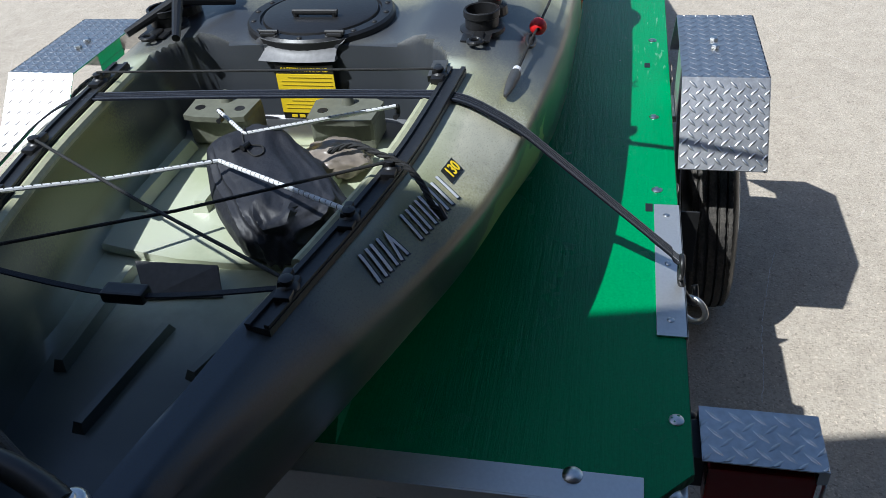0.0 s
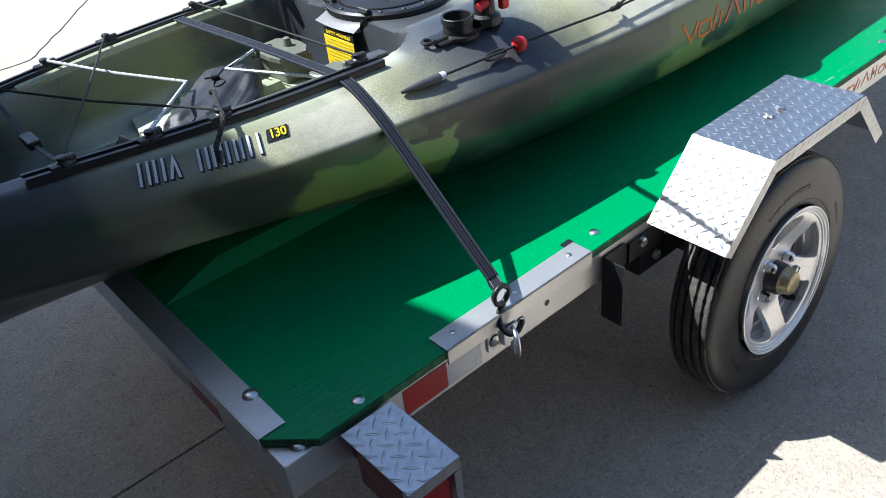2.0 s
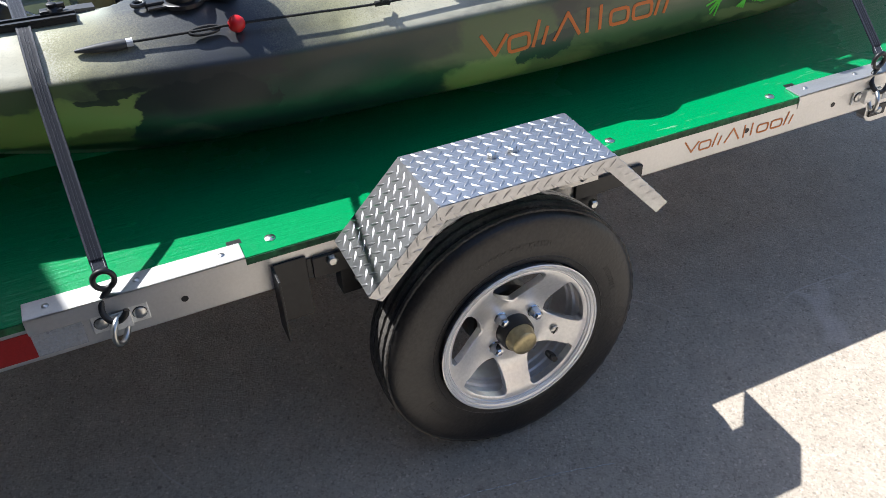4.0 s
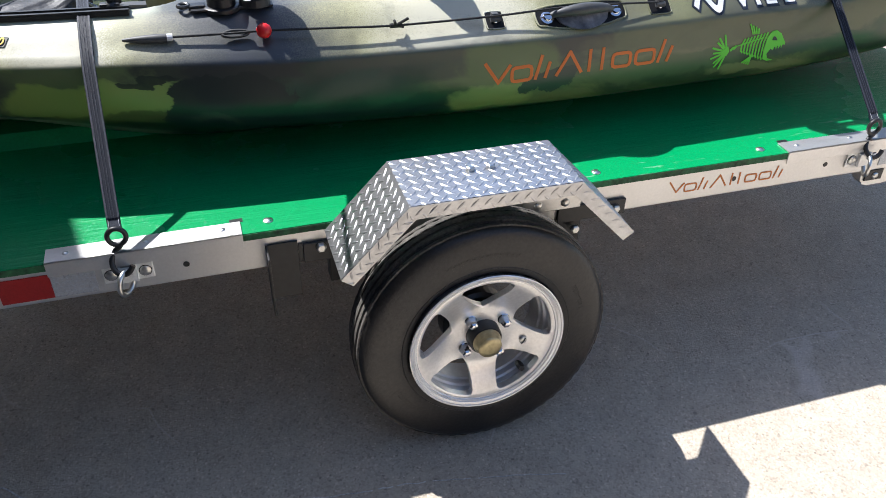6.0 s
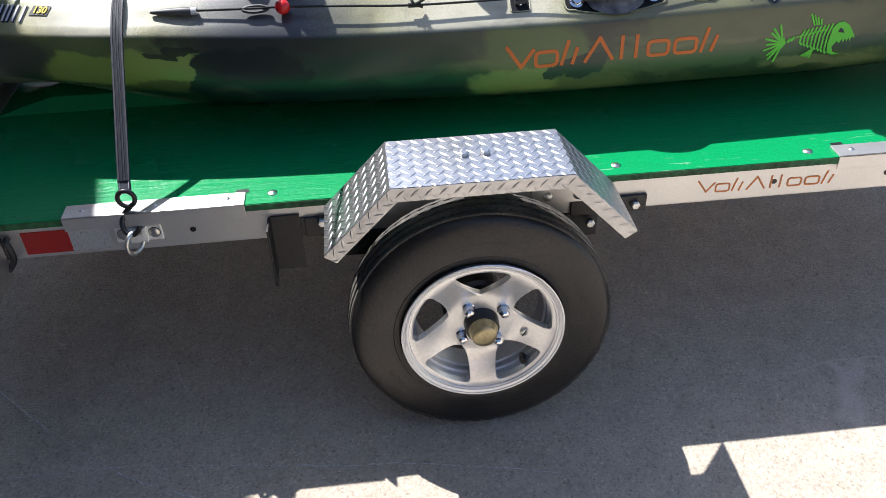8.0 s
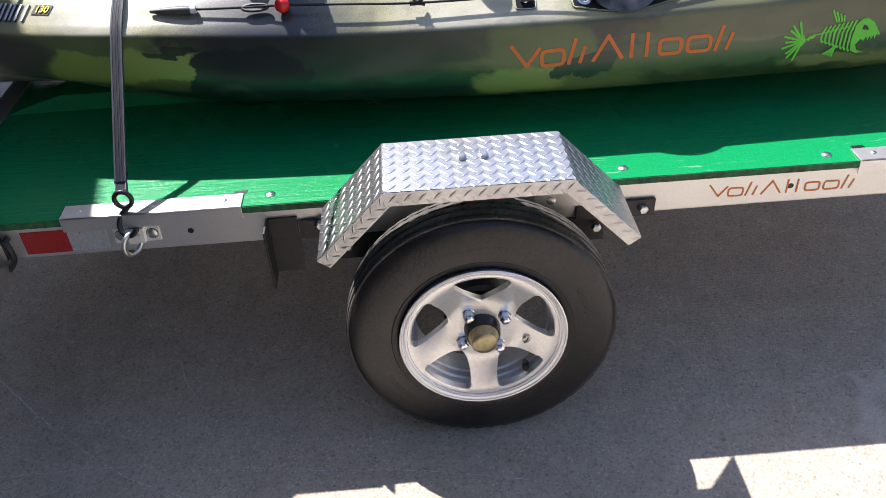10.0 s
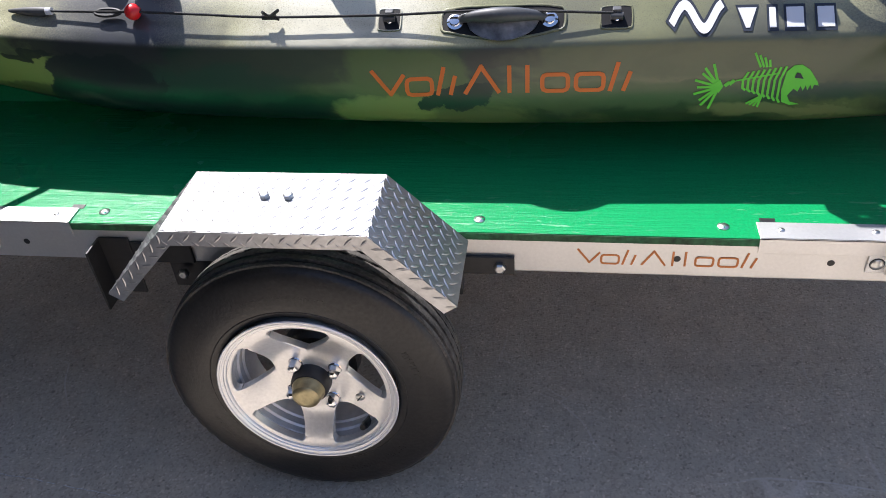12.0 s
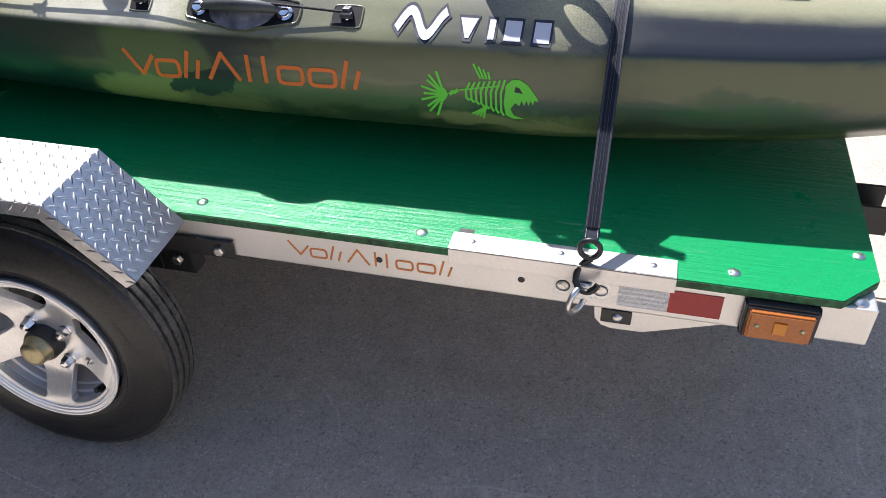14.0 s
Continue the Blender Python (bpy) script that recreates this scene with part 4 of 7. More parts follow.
def fender(m):
    xa, xb, yi, yo, zt = 0.156, 0.278, -0.012, -0.170, 0.612
    zb = 0.484
    th = 0.0022
    bm = B()
    folded(bm, [(-xb, zb), (-xa, zt), (xa, zt), (xb, zb)], yo, yi, th)
    fe = part("fender", turned(bm, m), TREAD, trailer, "folded diamond-plate aluminium fender")
    s = 0.026
    skirt = [(-xb, zb), (-xa, zt), (xa, zt), (xb, zb)]
    low = [(-xb + 0.021, zb - 0.0155), (-xa + 0.011, zt - s), (xa - 0.011, zt - s), (xb - 0.021, zb - 0.0155)]
    bm = B()
    rows = [[bm.verts.new((x, y, z)) for x, z in line] for y in (yo - 0.0004, yo + th) for line in (skirt, low)]
    for A, C in ((rows[0], rows[1]), (rows[1], rows[3]), (rows[3], rows[2]), (rows[2], rows[0])):
        for k in range(3):
            bm.faces.new((A[k], A[k + 1], C[k + 1], C[k]))
    for k in (0, 3):
        bm.faces.new((rows[0][k], rows[1][k], rows[3][k], rows[2][k]))
    part("skirt", turned(bm, m), TREAD, fe)
    bm = B()
    lugs(bm, (-xa, yo, zt), (1, 0, 0), (0, 1, 0), 2 * xa, yi - yo)
    sl = Vector((xb - xa, 0, zb - zt))
    lugs(bm, (xa, yo, zt), sl, (0, 1, 0), sl.length, yi - yo)
    sr = Vector((xb - xa, 0, zt - zb))
    lugs(bm, (-xb, yo, zb), sr, (0, 1, 0), sr.length, yi - yo)
    lugs(bm, (-xa, yo - 0.0006, zt - s), (1, 0, 0), (0, 0, 1), 2 * xa, s, 0.0172, (0.0205, 0.0046, 0.0008))
    d1 = Vector((xb - xa, 0, zb - zt))
    lugs(bm, (xa - 0.008, yo - 0.0006, zt - 0.022), d1, (0.7, 0, 0.7), d1.length - 0.01, 0.024, 0.0172, (0.0205, 0.0046, 0.0008))
    d2 = Vector((xb - xa, 0, zt - zb))
    lugs(bm, (-xb + 0.018, yo - 0.0006, zb - 0.015), d2, (-0.7, 0, 0.7), d2.length - 0.01, 0.024, 0.0172, (0.0205, 0.0046, 0.0008))
    tr = part("tread", turned(bm, m), TREAD, fe, "raised lozenge tread", smooth=True)
    tr["kind"] = "stuff"
    for x in (-0.021, 0.017):
        bm = B()
        lathe(bm, [(0, 0.0085), (0.006, 0.0085), (0.0075, 0.006), (0.0075, 0)], (x, -0.080, zt + 0.0004), (0, 0, 1), 6)
        part("hex_bolt", turned(bm, m), ZINC, fe)
    bm = B()
    box(bm, -0.05, 0.05, -0.10, -0.016, 0.582, 0.6085, 0.002)
    box(bm, -0.05, 0.05, -0.0185, -0.016, 0.46, 0.582, 0.001)
    box(bm, -0.05, 0.05, -0.016, -0.001, 0.46, 0.474, 0.001)
    part("fender_support", turned(bm, m), ALU, fe)


fender(None)
fender(MIRROR)


# wheels: tyre, five-spoke rim, hub, nuts
def smooth01(v):
    v = min(1.0, max(0.0, v))
    return v * v * (3 - 2 * v)


def wheel(m):
    """Built upright about the origin of its axle, then leant in at the top as the loaded axle stands."""
    cz, mid = 0.255, -0.0991
    lean = Matrix.Translation((0.0045, mid, cz)) @ Matrix.Rotation(radians(-3.76), 4, "X") @ Matrix.Translation((0, -mid, -cz))
    axis = (0, -1, 0)
    hub_at = (0, mid, cz)
    k = 0.951

    def done(bm, ground=None):
        bm.transform(lean)
        if ground is not None:
            for v in bm.verts:
                v.co.z = max(v.co.z, ground)
        return turned(bm, m)

    # bright lip and stepped barrel
    bm = B()
    lathe(bm, [(0.040, 0.152 * k), (0.052, 0.163 * k), (0.057, 0.1675 * k), (0.0605, 0.1680 * k), (0.0615, 0.1662 * k), (0.0610, 0.1640 * k), (0.0580, 0.1632 * k), (0.0575, 0.1612 * k), (0.0588, 0.1600 * k), (0.0580, 0.1572 * k), (0.0560, 0.1562 * k), (0.0556, 0.1530 * k), (0.0530, 0.1515 * k), (0.044, 0.1510 * k)], hub_at, axis, 96, closed=True)
    wh = part("wheel", done(bm), LIPMETAL, trailer, "trailer wheel with a worn black tyre and a five-spoke alloy rim", smooth=True)
    bm = B()
    lathe(bm, [(0.048, 0.1515 * k), (0.034, 0.1500 * k), (0.031, 0.1465 * k), (0.020, 0.1455 * k), (0.017, 0.1415 * k), (0.004, 0.1408 * k), (0.001, 0.1370 * k), (-0.045, 0.1360 * k), (-0.045, 0.150 * k), (0.0, 0.1505 * k), (0.03, 0.1525 * k)], hub_at, axis, 64, closed=True)
    part("barrel", done(bm), RIMDARK, wh, "silver rim barrel", smooth=True)

    # tyre
    R, half = 0.2600, 0.0524
    bm = B()
    prof = [(half * 0.80, 0.1555), (half * 0.97, 0.1610), (half * 1.03, 0.172), (half * 1.05, 0.186), (half * 1.045, 0.202), (half * 1.01, 0.221), (half * 0.975, 0.234), (half * 0.915, 0.2445), (half * 0.82, 0.2512), (half * 0.70, 0.2548)]
    grooves = []
    for c in (0.52, 0.18, -0.18, -0.52):
        a = half * c
        top = R - 0.0022 if abs(c) > 0.4 else R
        grooves += [(a + 0.0029, top), (a + 0.0020, R - 0.0075), (a - 0.0020, R - 0.0075), (a - 0.0029, top)]
    prof = prof + grooves + [(-a, r) for a, r in reversed(prof)]
    lathe(bm, prof, hub_at, axis, 96)
    part("tyre", done(bm, 0.001), RUBBER, wh, "black ribbed tyre with a dusty sidewall", smooth=True)
    # dusty tread ribs with fine cuts along their edges
    for a, c, r in ((0.0290, 0.0392, R - 0.0034), (0.0113, 0.0253, R - 0.0012), (-0.0075, 0.0075, R), (-0.0253, -0.0113, R - 0.0012), (-0.0392, -0.0290, R - 0.0034)):
        bm = B()
        n = 180
        rings = []
        for q in range(n):
            d = Vector((math.cos(2 * math.pi * q / n), 0, math.sin(2 * math.pi * q / n)))
            cut = 0.0018 if q % 3 == 0 else 0.0
            rings.append([bm.verts.new(Vector(hub_at) + d * h + Vector((0, -w, 0))) for w, h in ((c, r - 0.004), (c - cut, r + 0.0003), (c - 0.0012 - cut, r + 0.0008), (a + 0.0012 + cut, r + 0.0008), (a + cut, r + 0.0003), (a, r - 0.004))])
        for q in range(n):
            A, C = rings[q], rings[(q + 1) % n]
            for u in range(5):
                bm.faces.new((A[u], A[u + 1], C[u + 1], C[u]))
        part("tread_rib", done(bm, 0.0005), DUSTY, wh, smooth=True)
    # raised rings on the sidewall
    bm = B()
    for r, out in ((0.1735, 1.036), (0.2365, 0.940)):
        lathe(bm, [(half * out - 0.002, r - 0.003), (half * out + 0.0006, r), (half * out - 0.002, r + 0.003)], hub_at, axis, 72)
    part("sidewall_rib", done(bm), RUBBER, wh, smooth=True)
    # raised lettering, too worn to read
    bm = B()
    rng = random.Random(8)
    for start, stop in ((-24, 18), (62, 80), (130, 172), (228, 246)):
        a = start
        while a < stop:
            w = rng.uniform(1.8, 3.2)
            turn = Matrix.Translation(hub_at) @ Matrix.Rotation(radians(a), 4, "Y")
            wide = 0.2 * radians(w) / 2
            for x0, x1, z0, z1 in ((-wide, -wide * 0.6, 0.195, 0.2055), (wide * 0.6, wide, 0.195, 0.2055), (-wide * 0.6, wide * 0.6, 0.1985 + 0.003 * rng.random(), 0.2025)):
                box(bm, x0, x1, -half * 1.055, -half * 1.04 + 0.004, z0, z1, 0.0, turn)
            a += w + 1.4
    letters = part("lettering", done(bm), RUBBER, wh, "worn raised lettering")
    letters["kind"] = "stuff"

    # disc with five windows between tapered spokes
    bm = B()
    yf = mid - 0.0535
    depth = 0.017

    def face(r):
        """How far the disc lies behind its rim at that radius."""
        return 0.001 + 0.027 * smooth01((0.143 - r) / 0.080)

    def gap(r, off):
        """Above nought inside a window: spokes taper from the hub and the corners are rounded."""
        spoke = r * math.sin(radians(36 - off)) - 0.0265 - 4.5 * max(0.0, 0.112 - r) ** 2 - 0.25 * max(0.0, r - 0.126)
        a, c = spoke, 0.1365 - r
        h = max(0.010 - abs(a - c), 0.0) / 0.010
        a, c = min(a, c) - h * h * 0.0025, (r - 0.064) * 0.7
        h = max(0.014 - abs(a - c), 0.0) / 0.014
        return min(a, c) - h * h * 0.0035

    def window(off):
        inside = [r for r in (0.050 + 0.0004 * i for i in range(226)) if gap(r, off) > 0]
        return (inside[0], inside[-1]) if inside else None

    widest = max(o * 0.1 for o in range(360) if window(o * 0.1))
    turns = [widest * math.sin(math.pi / 2 * i / 24) for i in range(24)] + [widest - 0.02, widest + 0.05] + [widest + (36 - widest) * i / 6 for i in range(1, 6)]
    turns = [-36.0] + [-v for v in reversed(turns[1:])] + turns
    rows = []
    for q in range(5):
        for turn in turns:
            a = radians(90 + q * 72 + turn)
            hole = window(abs(turn))
            ri, ro = hole if hole else (0.125, 0.125)
            d = Vector((math.cos(a), 0, math.sin(a)))
            radii = [0.031 + (ri - 0.0022 - 0.031) * i / 11 for i in range(12)] + [ri]
            front = [bm.verts.new(Vector((0, yf + face(r) + (0.0014 if r == ri and hole else 0.0), cz)) + d * r) for r in radii]
            back = bm.verts.new(Vector((0, yf + face(ri) + (depth if hole else 0.0), cz)) + d * (ri - (0.001 if hole else 0.0)))
            rest = [ro + 0.002 + (0.1485 - ro - 0.002) * i / 3 for i in range(4)]
            outer = [bm.verts.new(Vector((0, yf + face(r) + (0.0014 if r == ro and hole else 0.0), cz)) + d * r) for r in [ro] + rest]
            deep = bm.verts.new(Vector((0, yf + face(ro) + (depth if hole else 0.0), cz)) + d * (ro + (0.001 if hole else 0.0)))
            rows.append((front, back, outer, deep))
    N = len(rows)
    for q in range(N):
        (f0, b0, o0, d0), (f1, b1, o1, d1) = rows[q], rows[(q + 1) % N]
        for u in range(12):
            bm.faces.new((f0[u], f1[u], f1[u + 1], f0[u + 1]))
        bm.faces.new((f0[12], f1[12], b1, b0))
        for u in range(4):
            bm.faces.new((o0[u], o1[u], o1[u + 1], o0[u + 1]))
        bm.faces.new((o0[0], d0, d1, o1[0]))
    bmesh.ops.remove_doubles(bm, verts=bm.verts, dist=0.00008)
    part("spokes", done(bm), RIM, wh, "five broad brushed alloy spokes", smooth=True)

    # dark inner drum, hub, cap, nuts
    bm = B()
    lathe(bm, [(-0.012, 0.0), (-0.012, 0.062), (-0.018, 0.070), (-0.045, 0.072)], hub_at, axis, 40)
    part("drum", done(bm), BLACKSTEEL, wh, "dark brake drum")
    bm = B()
    lathe(bm, [(0.012, 0.036), (0.034, 0.0345), (0.046, 0.0335), (0.051, 0.0310), (0.051, 0.02)], hub_at, axis, 32)
    part("hub", done(bm), BLACKSTEEL, wh, "black hub", smooth=True)
    bm = B()
    lathe(bm, [(0.046, 0.0290), (0.054, 0.0290), (0.0575, 0.0275), (0.060, 0.0262), (0.071, 0.0240), (0.0740, 0.0205), (0.0750, 0.0130), (0.0748, 0.0)], hub_at, axis, 32)
    part("hub_cap", done(bm), BRASS, wh, "dull brass grease cap", smooth=True)
    for dx, dz in ((-0.025, 0.036), (0.044, 0.027), (-0.038, -0.028), (0.032, -0.042)):
        at = (dx, mid, cz + dz)
        bm = B()
        lathe(bm, [(0.018, 0.0132), (0.0255, 0.0128), (0.0270, 0.0112)], at, axis, 16)
        lathe(bm, [(0.0270, 0.0112), (0.0400, 0.0106), (0.0440, 0.0088), (0.0466, 0.0050), (0.0474, 0)], at, axis, 6)
        part("lug_nut", done(bm), CHROME, wh, "chrome lug nut")
    bm = B()
    at = Vector((0.084, yf + 0.0180, cz - 0.028))
    dome(bm, at, 0.0085, 0.0035, axis)
    part("slotted_screw", done(bm), ZINC, wh, smooth=True)
    bm = B()
    box(bm, at.x - 0.0075, at.x + 0.0075, at.y - 0.0046, at.y - 0.0030, at.z - 0.0009, at.z + 0.0009, 0.0, Matrix.Translation(at) @ Matrix.Rotation(radians(-55), 4, "Y") @ Matrix.Translation(-at))
    part("screw_slot", done(bm), BLACKPL, wh)
    bm = B()
    rod(bm, (0.089, mid - 0.006, cz - 0.112), (0.084, mid - 0.034, cz - 0.100), 0.0082, 0.0072, 12)
    rod(bm, (0.084, mid - 0.034, cz - 0.100), (0.082, mid - 0.044, cz - 0.096), 0.0058, 0.0055, 12)
    part("valve_stem", done(bm), BLACKPL, wh, "black rubber valve stem")


wheel(None)
wheel(MIRROR)


# tail lamps in diamond-plate boxes
def tail_lamp(m):
    x0, x1, y0, y1, zt, zb = -0.962, -0.874, -0.161, -0.017, 0.490, 0.385
    bm = B()
    plate(bm, [(x0, y0, zt), (x1, y0, zt), (x1, y1, zt), (x0, y1, zt)], 0.002)
    bx = part("tail_lamp", turned(bm, m), TREAD, trailer, "red tail lamp under a diamond-plate guard")
    bm = B()
    lugs(bm, (x0, y0, zt), (1, 0, 0), (0, 1, 0), x1 - x0, y1 - y0, 0.0195, (0.0262, 0.0056, 0.0010))
    t = part("tread", turned(bm, m), TREAD, bx, smooth=True)
    t["kind"] = "stuff"
    bm = B()
    box(bm, x1 - 0.002, x1, y0, y1, zb, zt - 0.0025)
    box(bm, x0, x1 - 0.0025, y0, y0 + 0.012, zt - 0.022, zt - 0.0025)
    box(bm, x0, x0 + 0.008, y0, y0 + 0.002, zb, zt - 0.024)
    box(bm, x1 - 0.012, x1 - 0.0025, y0, y0 + 0.002, zb, zt - 0.024)
    part("guard", turned(bm, m), TREAD, bx)
    bm = B()
    box(bm, x0 + 0.010, x1 - 0.014, y0 + 0.006, y1 - 0.01, zb + 0.004, zt - 0.026, 0.004)
    part("lens", turned(bm, m), REDLENS, bx, "red plastic lens")
    bm = B()
    box(bm, x0 + 0.02, x1 - 0.004, y1 - 0.008, 0.0, zb + 0.03, zt - 0.02, 0.002)
    part("housing", turned(bm, m), BLACKPL, bx)


tail_lamp(None)
tail_lamp(MIRROR)


# ---- kayak ----
YC = 0.602
# station, half-width, height of the shoulder's edge, height of the bilge, half-width that the rail follows
STATIONS = [(-1.97, 0.010, 0.872, 0.78, 0.010), (-1.85, 0.042, 0.840, 0.735, 0.052), (-1.6, 0.095, 0.805, 0.690, 0.125), (-1.35, 0.158, 0.775, 0.655, 0.198), (-1.1, 0.240, 0.748, 0.640, 0.268), (-0.95, 0.298, 0.745, 0.645, 0.315), (-0.8, 0.346, 0.746, 0.642, 0.352),
            (-0.6, 0.377, 0.743, 0.627, 0.376), (-0.3, 0.400, 0.731, 0.605, 0.400), (0.0, 0.405, 0.727, 0.594, 0.405), (0.3, 0.403, 0.726, 0.587, 0.403), (0.6, 0.392, 0.729, 0.585, 0.392), (0.9, 0.382, 0.733, 0.589, 0.382),
            (1.3, 0.348, 0.742, 0.625, 0.348), (1.6, 0.275, 0.775, 0.66, 0.275), (1.85, 0.165, 0.83, 0.73, 0.165), (2.0, 0.03, 0.87, 0.80, 0.03)]


def keyed(x, k):
    """A smooth value between the stations."""
    i = 0
    while i < len(STATIONS) - 2 and x > STATIONS[i + 1][0]:
        i += 1
    a, b = STATIONS[i], STATIONS[i + 1]
    t = min(1, max(0, (x - a[0]) / (b[0] - a[0])))
    p, q = STATIONS[max(i - 1, 0)], STATIONS[min(i + 2, len(STATIONS) - 1)]
    ma = (b[k] - p[k]) / (b[0] - p[0]) if i else (b[k] - a[k]) / (b[0] - a[0])
    mb = (q[k] - a[k]) / (q[0] - a[0]) if i + 2 < len(STATIONS) else (b[k] - a[k]) / (b[0] - a[0])
    h = b[0] - a[0]
    return (2 * t ** 3 - 3 * t * t + 1) * a[k] + (t ** 3 - 2 * t * t + t) * h * ma + (3 * t * t - 2 * t ** 3) * b[k] + (t ** 3 - t * t) * h * mb


def smoothstep(a, b, x):
    t = min(1, max(0, (x - a) / (b - a)))
    return t * t * (3 - 2 * t)


def gunwale(x):
    """Half-width and height of the flat top rail."""
    hw, zc = keyed(x, 4), keyed(x, 2)
    g = hw * 0.715 if hw > 0.2 else hw * 0.6
    g = min(g, keyed(x, 1) * 0.90)
    return g, max(0.798, zc + 0.012 * min(1, hw / 0.2))


def section(x):
    """Outer half-section from the keel up to the rail: (offset from the middle line, height)."""
    hw, zc, zb = keyed(x, 1), keyed(x, 2), keyed(x, 3)
    g, zg = gunwale(x)
    stern = smoothstep(-0.42, -0.92, x)
    rocker = max(0.0, -1.30 - x) ** 2 * 0.55 if x < 0 else max(0.0, (abs(x - 0.2) - 0.65)) ** 2 * 0.12
    keel = min(DECK + 0.003 + rocker, zb - 0.01)
    rise = zb - keel
    low = keel + rise * (0.34 if x < -0.3 else 0.34 - 0.14 * min(1.0, (x + 0.3) / 0.4))
    tuck = 0.026 * smoothstep(-0.40, -0.72, x)
    return [(0, keel), (hw * 0.35, keel + 0.001 + 0.30 * rise * stern), (hw * 0.55, keel + 0.005 + 0.52 * rise * stern), (hw * 0.74 - tuck * 0.5, low + 0.008 + 0.36 * rise * stern), (hw * 0.88 - tuck, keel + rise * (0.66 + 0.19 * stern)), (hw * 0.962 - tuck, zb - 0.014 + 0.006 * stern), (hw * 0.99 - tuck, zb), (hw + 0.003 - tuck * 0.9, zb + 0.016),
            (hw + 0.0045 - tuck * 0.5, zb + (zc - zb) * 0.45), (hw + 0.003 - tuck * 0.2, zb + (zc - zb) * 0.75), (hw + 0.0005, zc - 0.010), (hw - 0.0015, zc - 0.003), (hw - 0.006, zc + 0.004),
            (hw - (hw - g) * 0.22, zc + (zg - zc) * 0.24), (hw - (hw - g) * 0.45, zc + (zg - zc) * 0.52), (hw - (hw - g) * 0.68, zc + (zg - zc) * 0.79), (hw - (hw - g) * 0.88, zc + (zg - zc) * 0.96), (g, zg)]


def well(x, v):
    """How deep the top surface lies under the rail at offset v: the tank well, the cockpit and the bow hatch."""
    g, _ = gunwale(x)
    d = 0.0
    # tank well behind the seat
    wide = max(0.02, g - 0.030)
    front = -0.443
    cx = smoothstep(-1.62, -1.44, x) * (1 - smoothstep(front - 0.012, front + 0.016, x))
    corner = max(0.0, 1 - (front - x) / 0.09) if x < front else 1.0
    wide_c = wide - 0.06 * corner ** 2
    cv = 1 - smoothstep(wide_c - 0.024, wide_c + 0.004, abs(v))
    d = max(d, 0.147 * cx * cv)
    # shallow seat of the round hatch
    cx = smoothstep(-0.47, -0.44, x) * (1 - smoothstep(-0.17, -0.12, x))
    d = max(d, 0.023 * cx * (1 - smoothstep(0.13, 0.19, abs(v))))
    # cockpit
    wide2 = max(0.02, g - 0.055)
    cx = smoothstep(-0.10, -0.02, x) * (1 - smoothstep(1.05, 1.28, x))
    cv = 1 - smoothstep(wide2 - 0.05, wide2, abs(v))
    d = max(d, 0.13 * cx * cv)
    return d


def hull():
    bm = B()
    xs = set()
    x = -1.97
    while x < 2.0:
        xs.add(round(x, 4))
        fine = -0.53 < x < -0.41
        x += 0.006 if fine else 0.024
    xs = sorted(xs | {2.0})
    rows = []
    ins = [1.0, 0.985, 0.965, 0.94, 0.915, 0.895, 0.875, 0.855, 0.83, 0.80, 0.76, 0.7, 0.62, 0.52, 0.42, 0.3, 0.2, 0.1]
    for x in xs:
        sec = section(x)
        g, zg = gunwale(x)
        crown = 0.012 * min(1.0, g / 0.2)
        half = list(sec)
        for f in ins[1:]:
            v = g * f
            half.append((v, zg + crown * (1 - f * f) - well(x, v) * 1.0))
        mid = (0.0, zg + crown - well(x, 0))
        near = [bm.verts.new((x, YC - o, z)) for o, z in half[1:]]
        far = [bm.verts.new((x, YC + o, z)) for o, z in half[1:]]
        keel = bm.verts.new((x, YC, half[0][1]))
        top = bm.verts.new((x, YC, mid[1]))
        rows.append([keel] + near + [top] + far[::-1])
    n = len(rows[0])
    for A, C in zip(rows, rows[1:]):
        for k in range(n):
            bm.faces.new((A[k], A[(k + 1) % n], C[(k + 1) % n], C[k]))
    bm.faces.new(rows[0][::-1])
    bm.faces.new(rows[-1])
    return bm


kayak = thing("kayak", (0.0, YC, DECK), "camouflage khaki, green and charcoal fishing kayak strapped on the trailer", "kayak")
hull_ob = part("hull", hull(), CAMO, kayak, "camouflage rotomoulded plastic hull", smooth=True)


def rail_point(x, side=-1, inward=0.0, up=0.0):
    g, zg = gunwale(x)
    return Vector((x, YC + side * (g - inward), zg + up))


def skin(x, s):
    """A point and outward normal on the near outside; s runs 0 at the keel, 1 at the rail, along the section."""
    sec = section(x)
    lens = [0.0]
    for a, b in zip(sec, sec[1:]):
        lens.append(lens[-1] + math.hypot(b[0] - a[0], b[1] - a[1]))
    d = min(max(s, 0), 1) * lens[-1]
    i = 0
    while i < len(sec) - 2 and d > lens[i + 1]:
        i += 1
    t = (d - lens[i]) / (lens[i + 1] - lens[i])
    a, b = sec[i], sec[i + 1]
    o, z = a[0] + (b[0] - a[0]) * t, a[1] + (b[1] - a[1]) * t
    tx, tz = b[0] - a[0], b[1] - a[1]
    n = Vector((0, -tz, -tx)).normalized()
    if n.y > 0 and tz > 0:
        n = -n
    n = Vector((0, -abs(tz), tx * -1 if tx < 0 else -tx)).normalized()
    return Vector((x, YC - o, z)), n


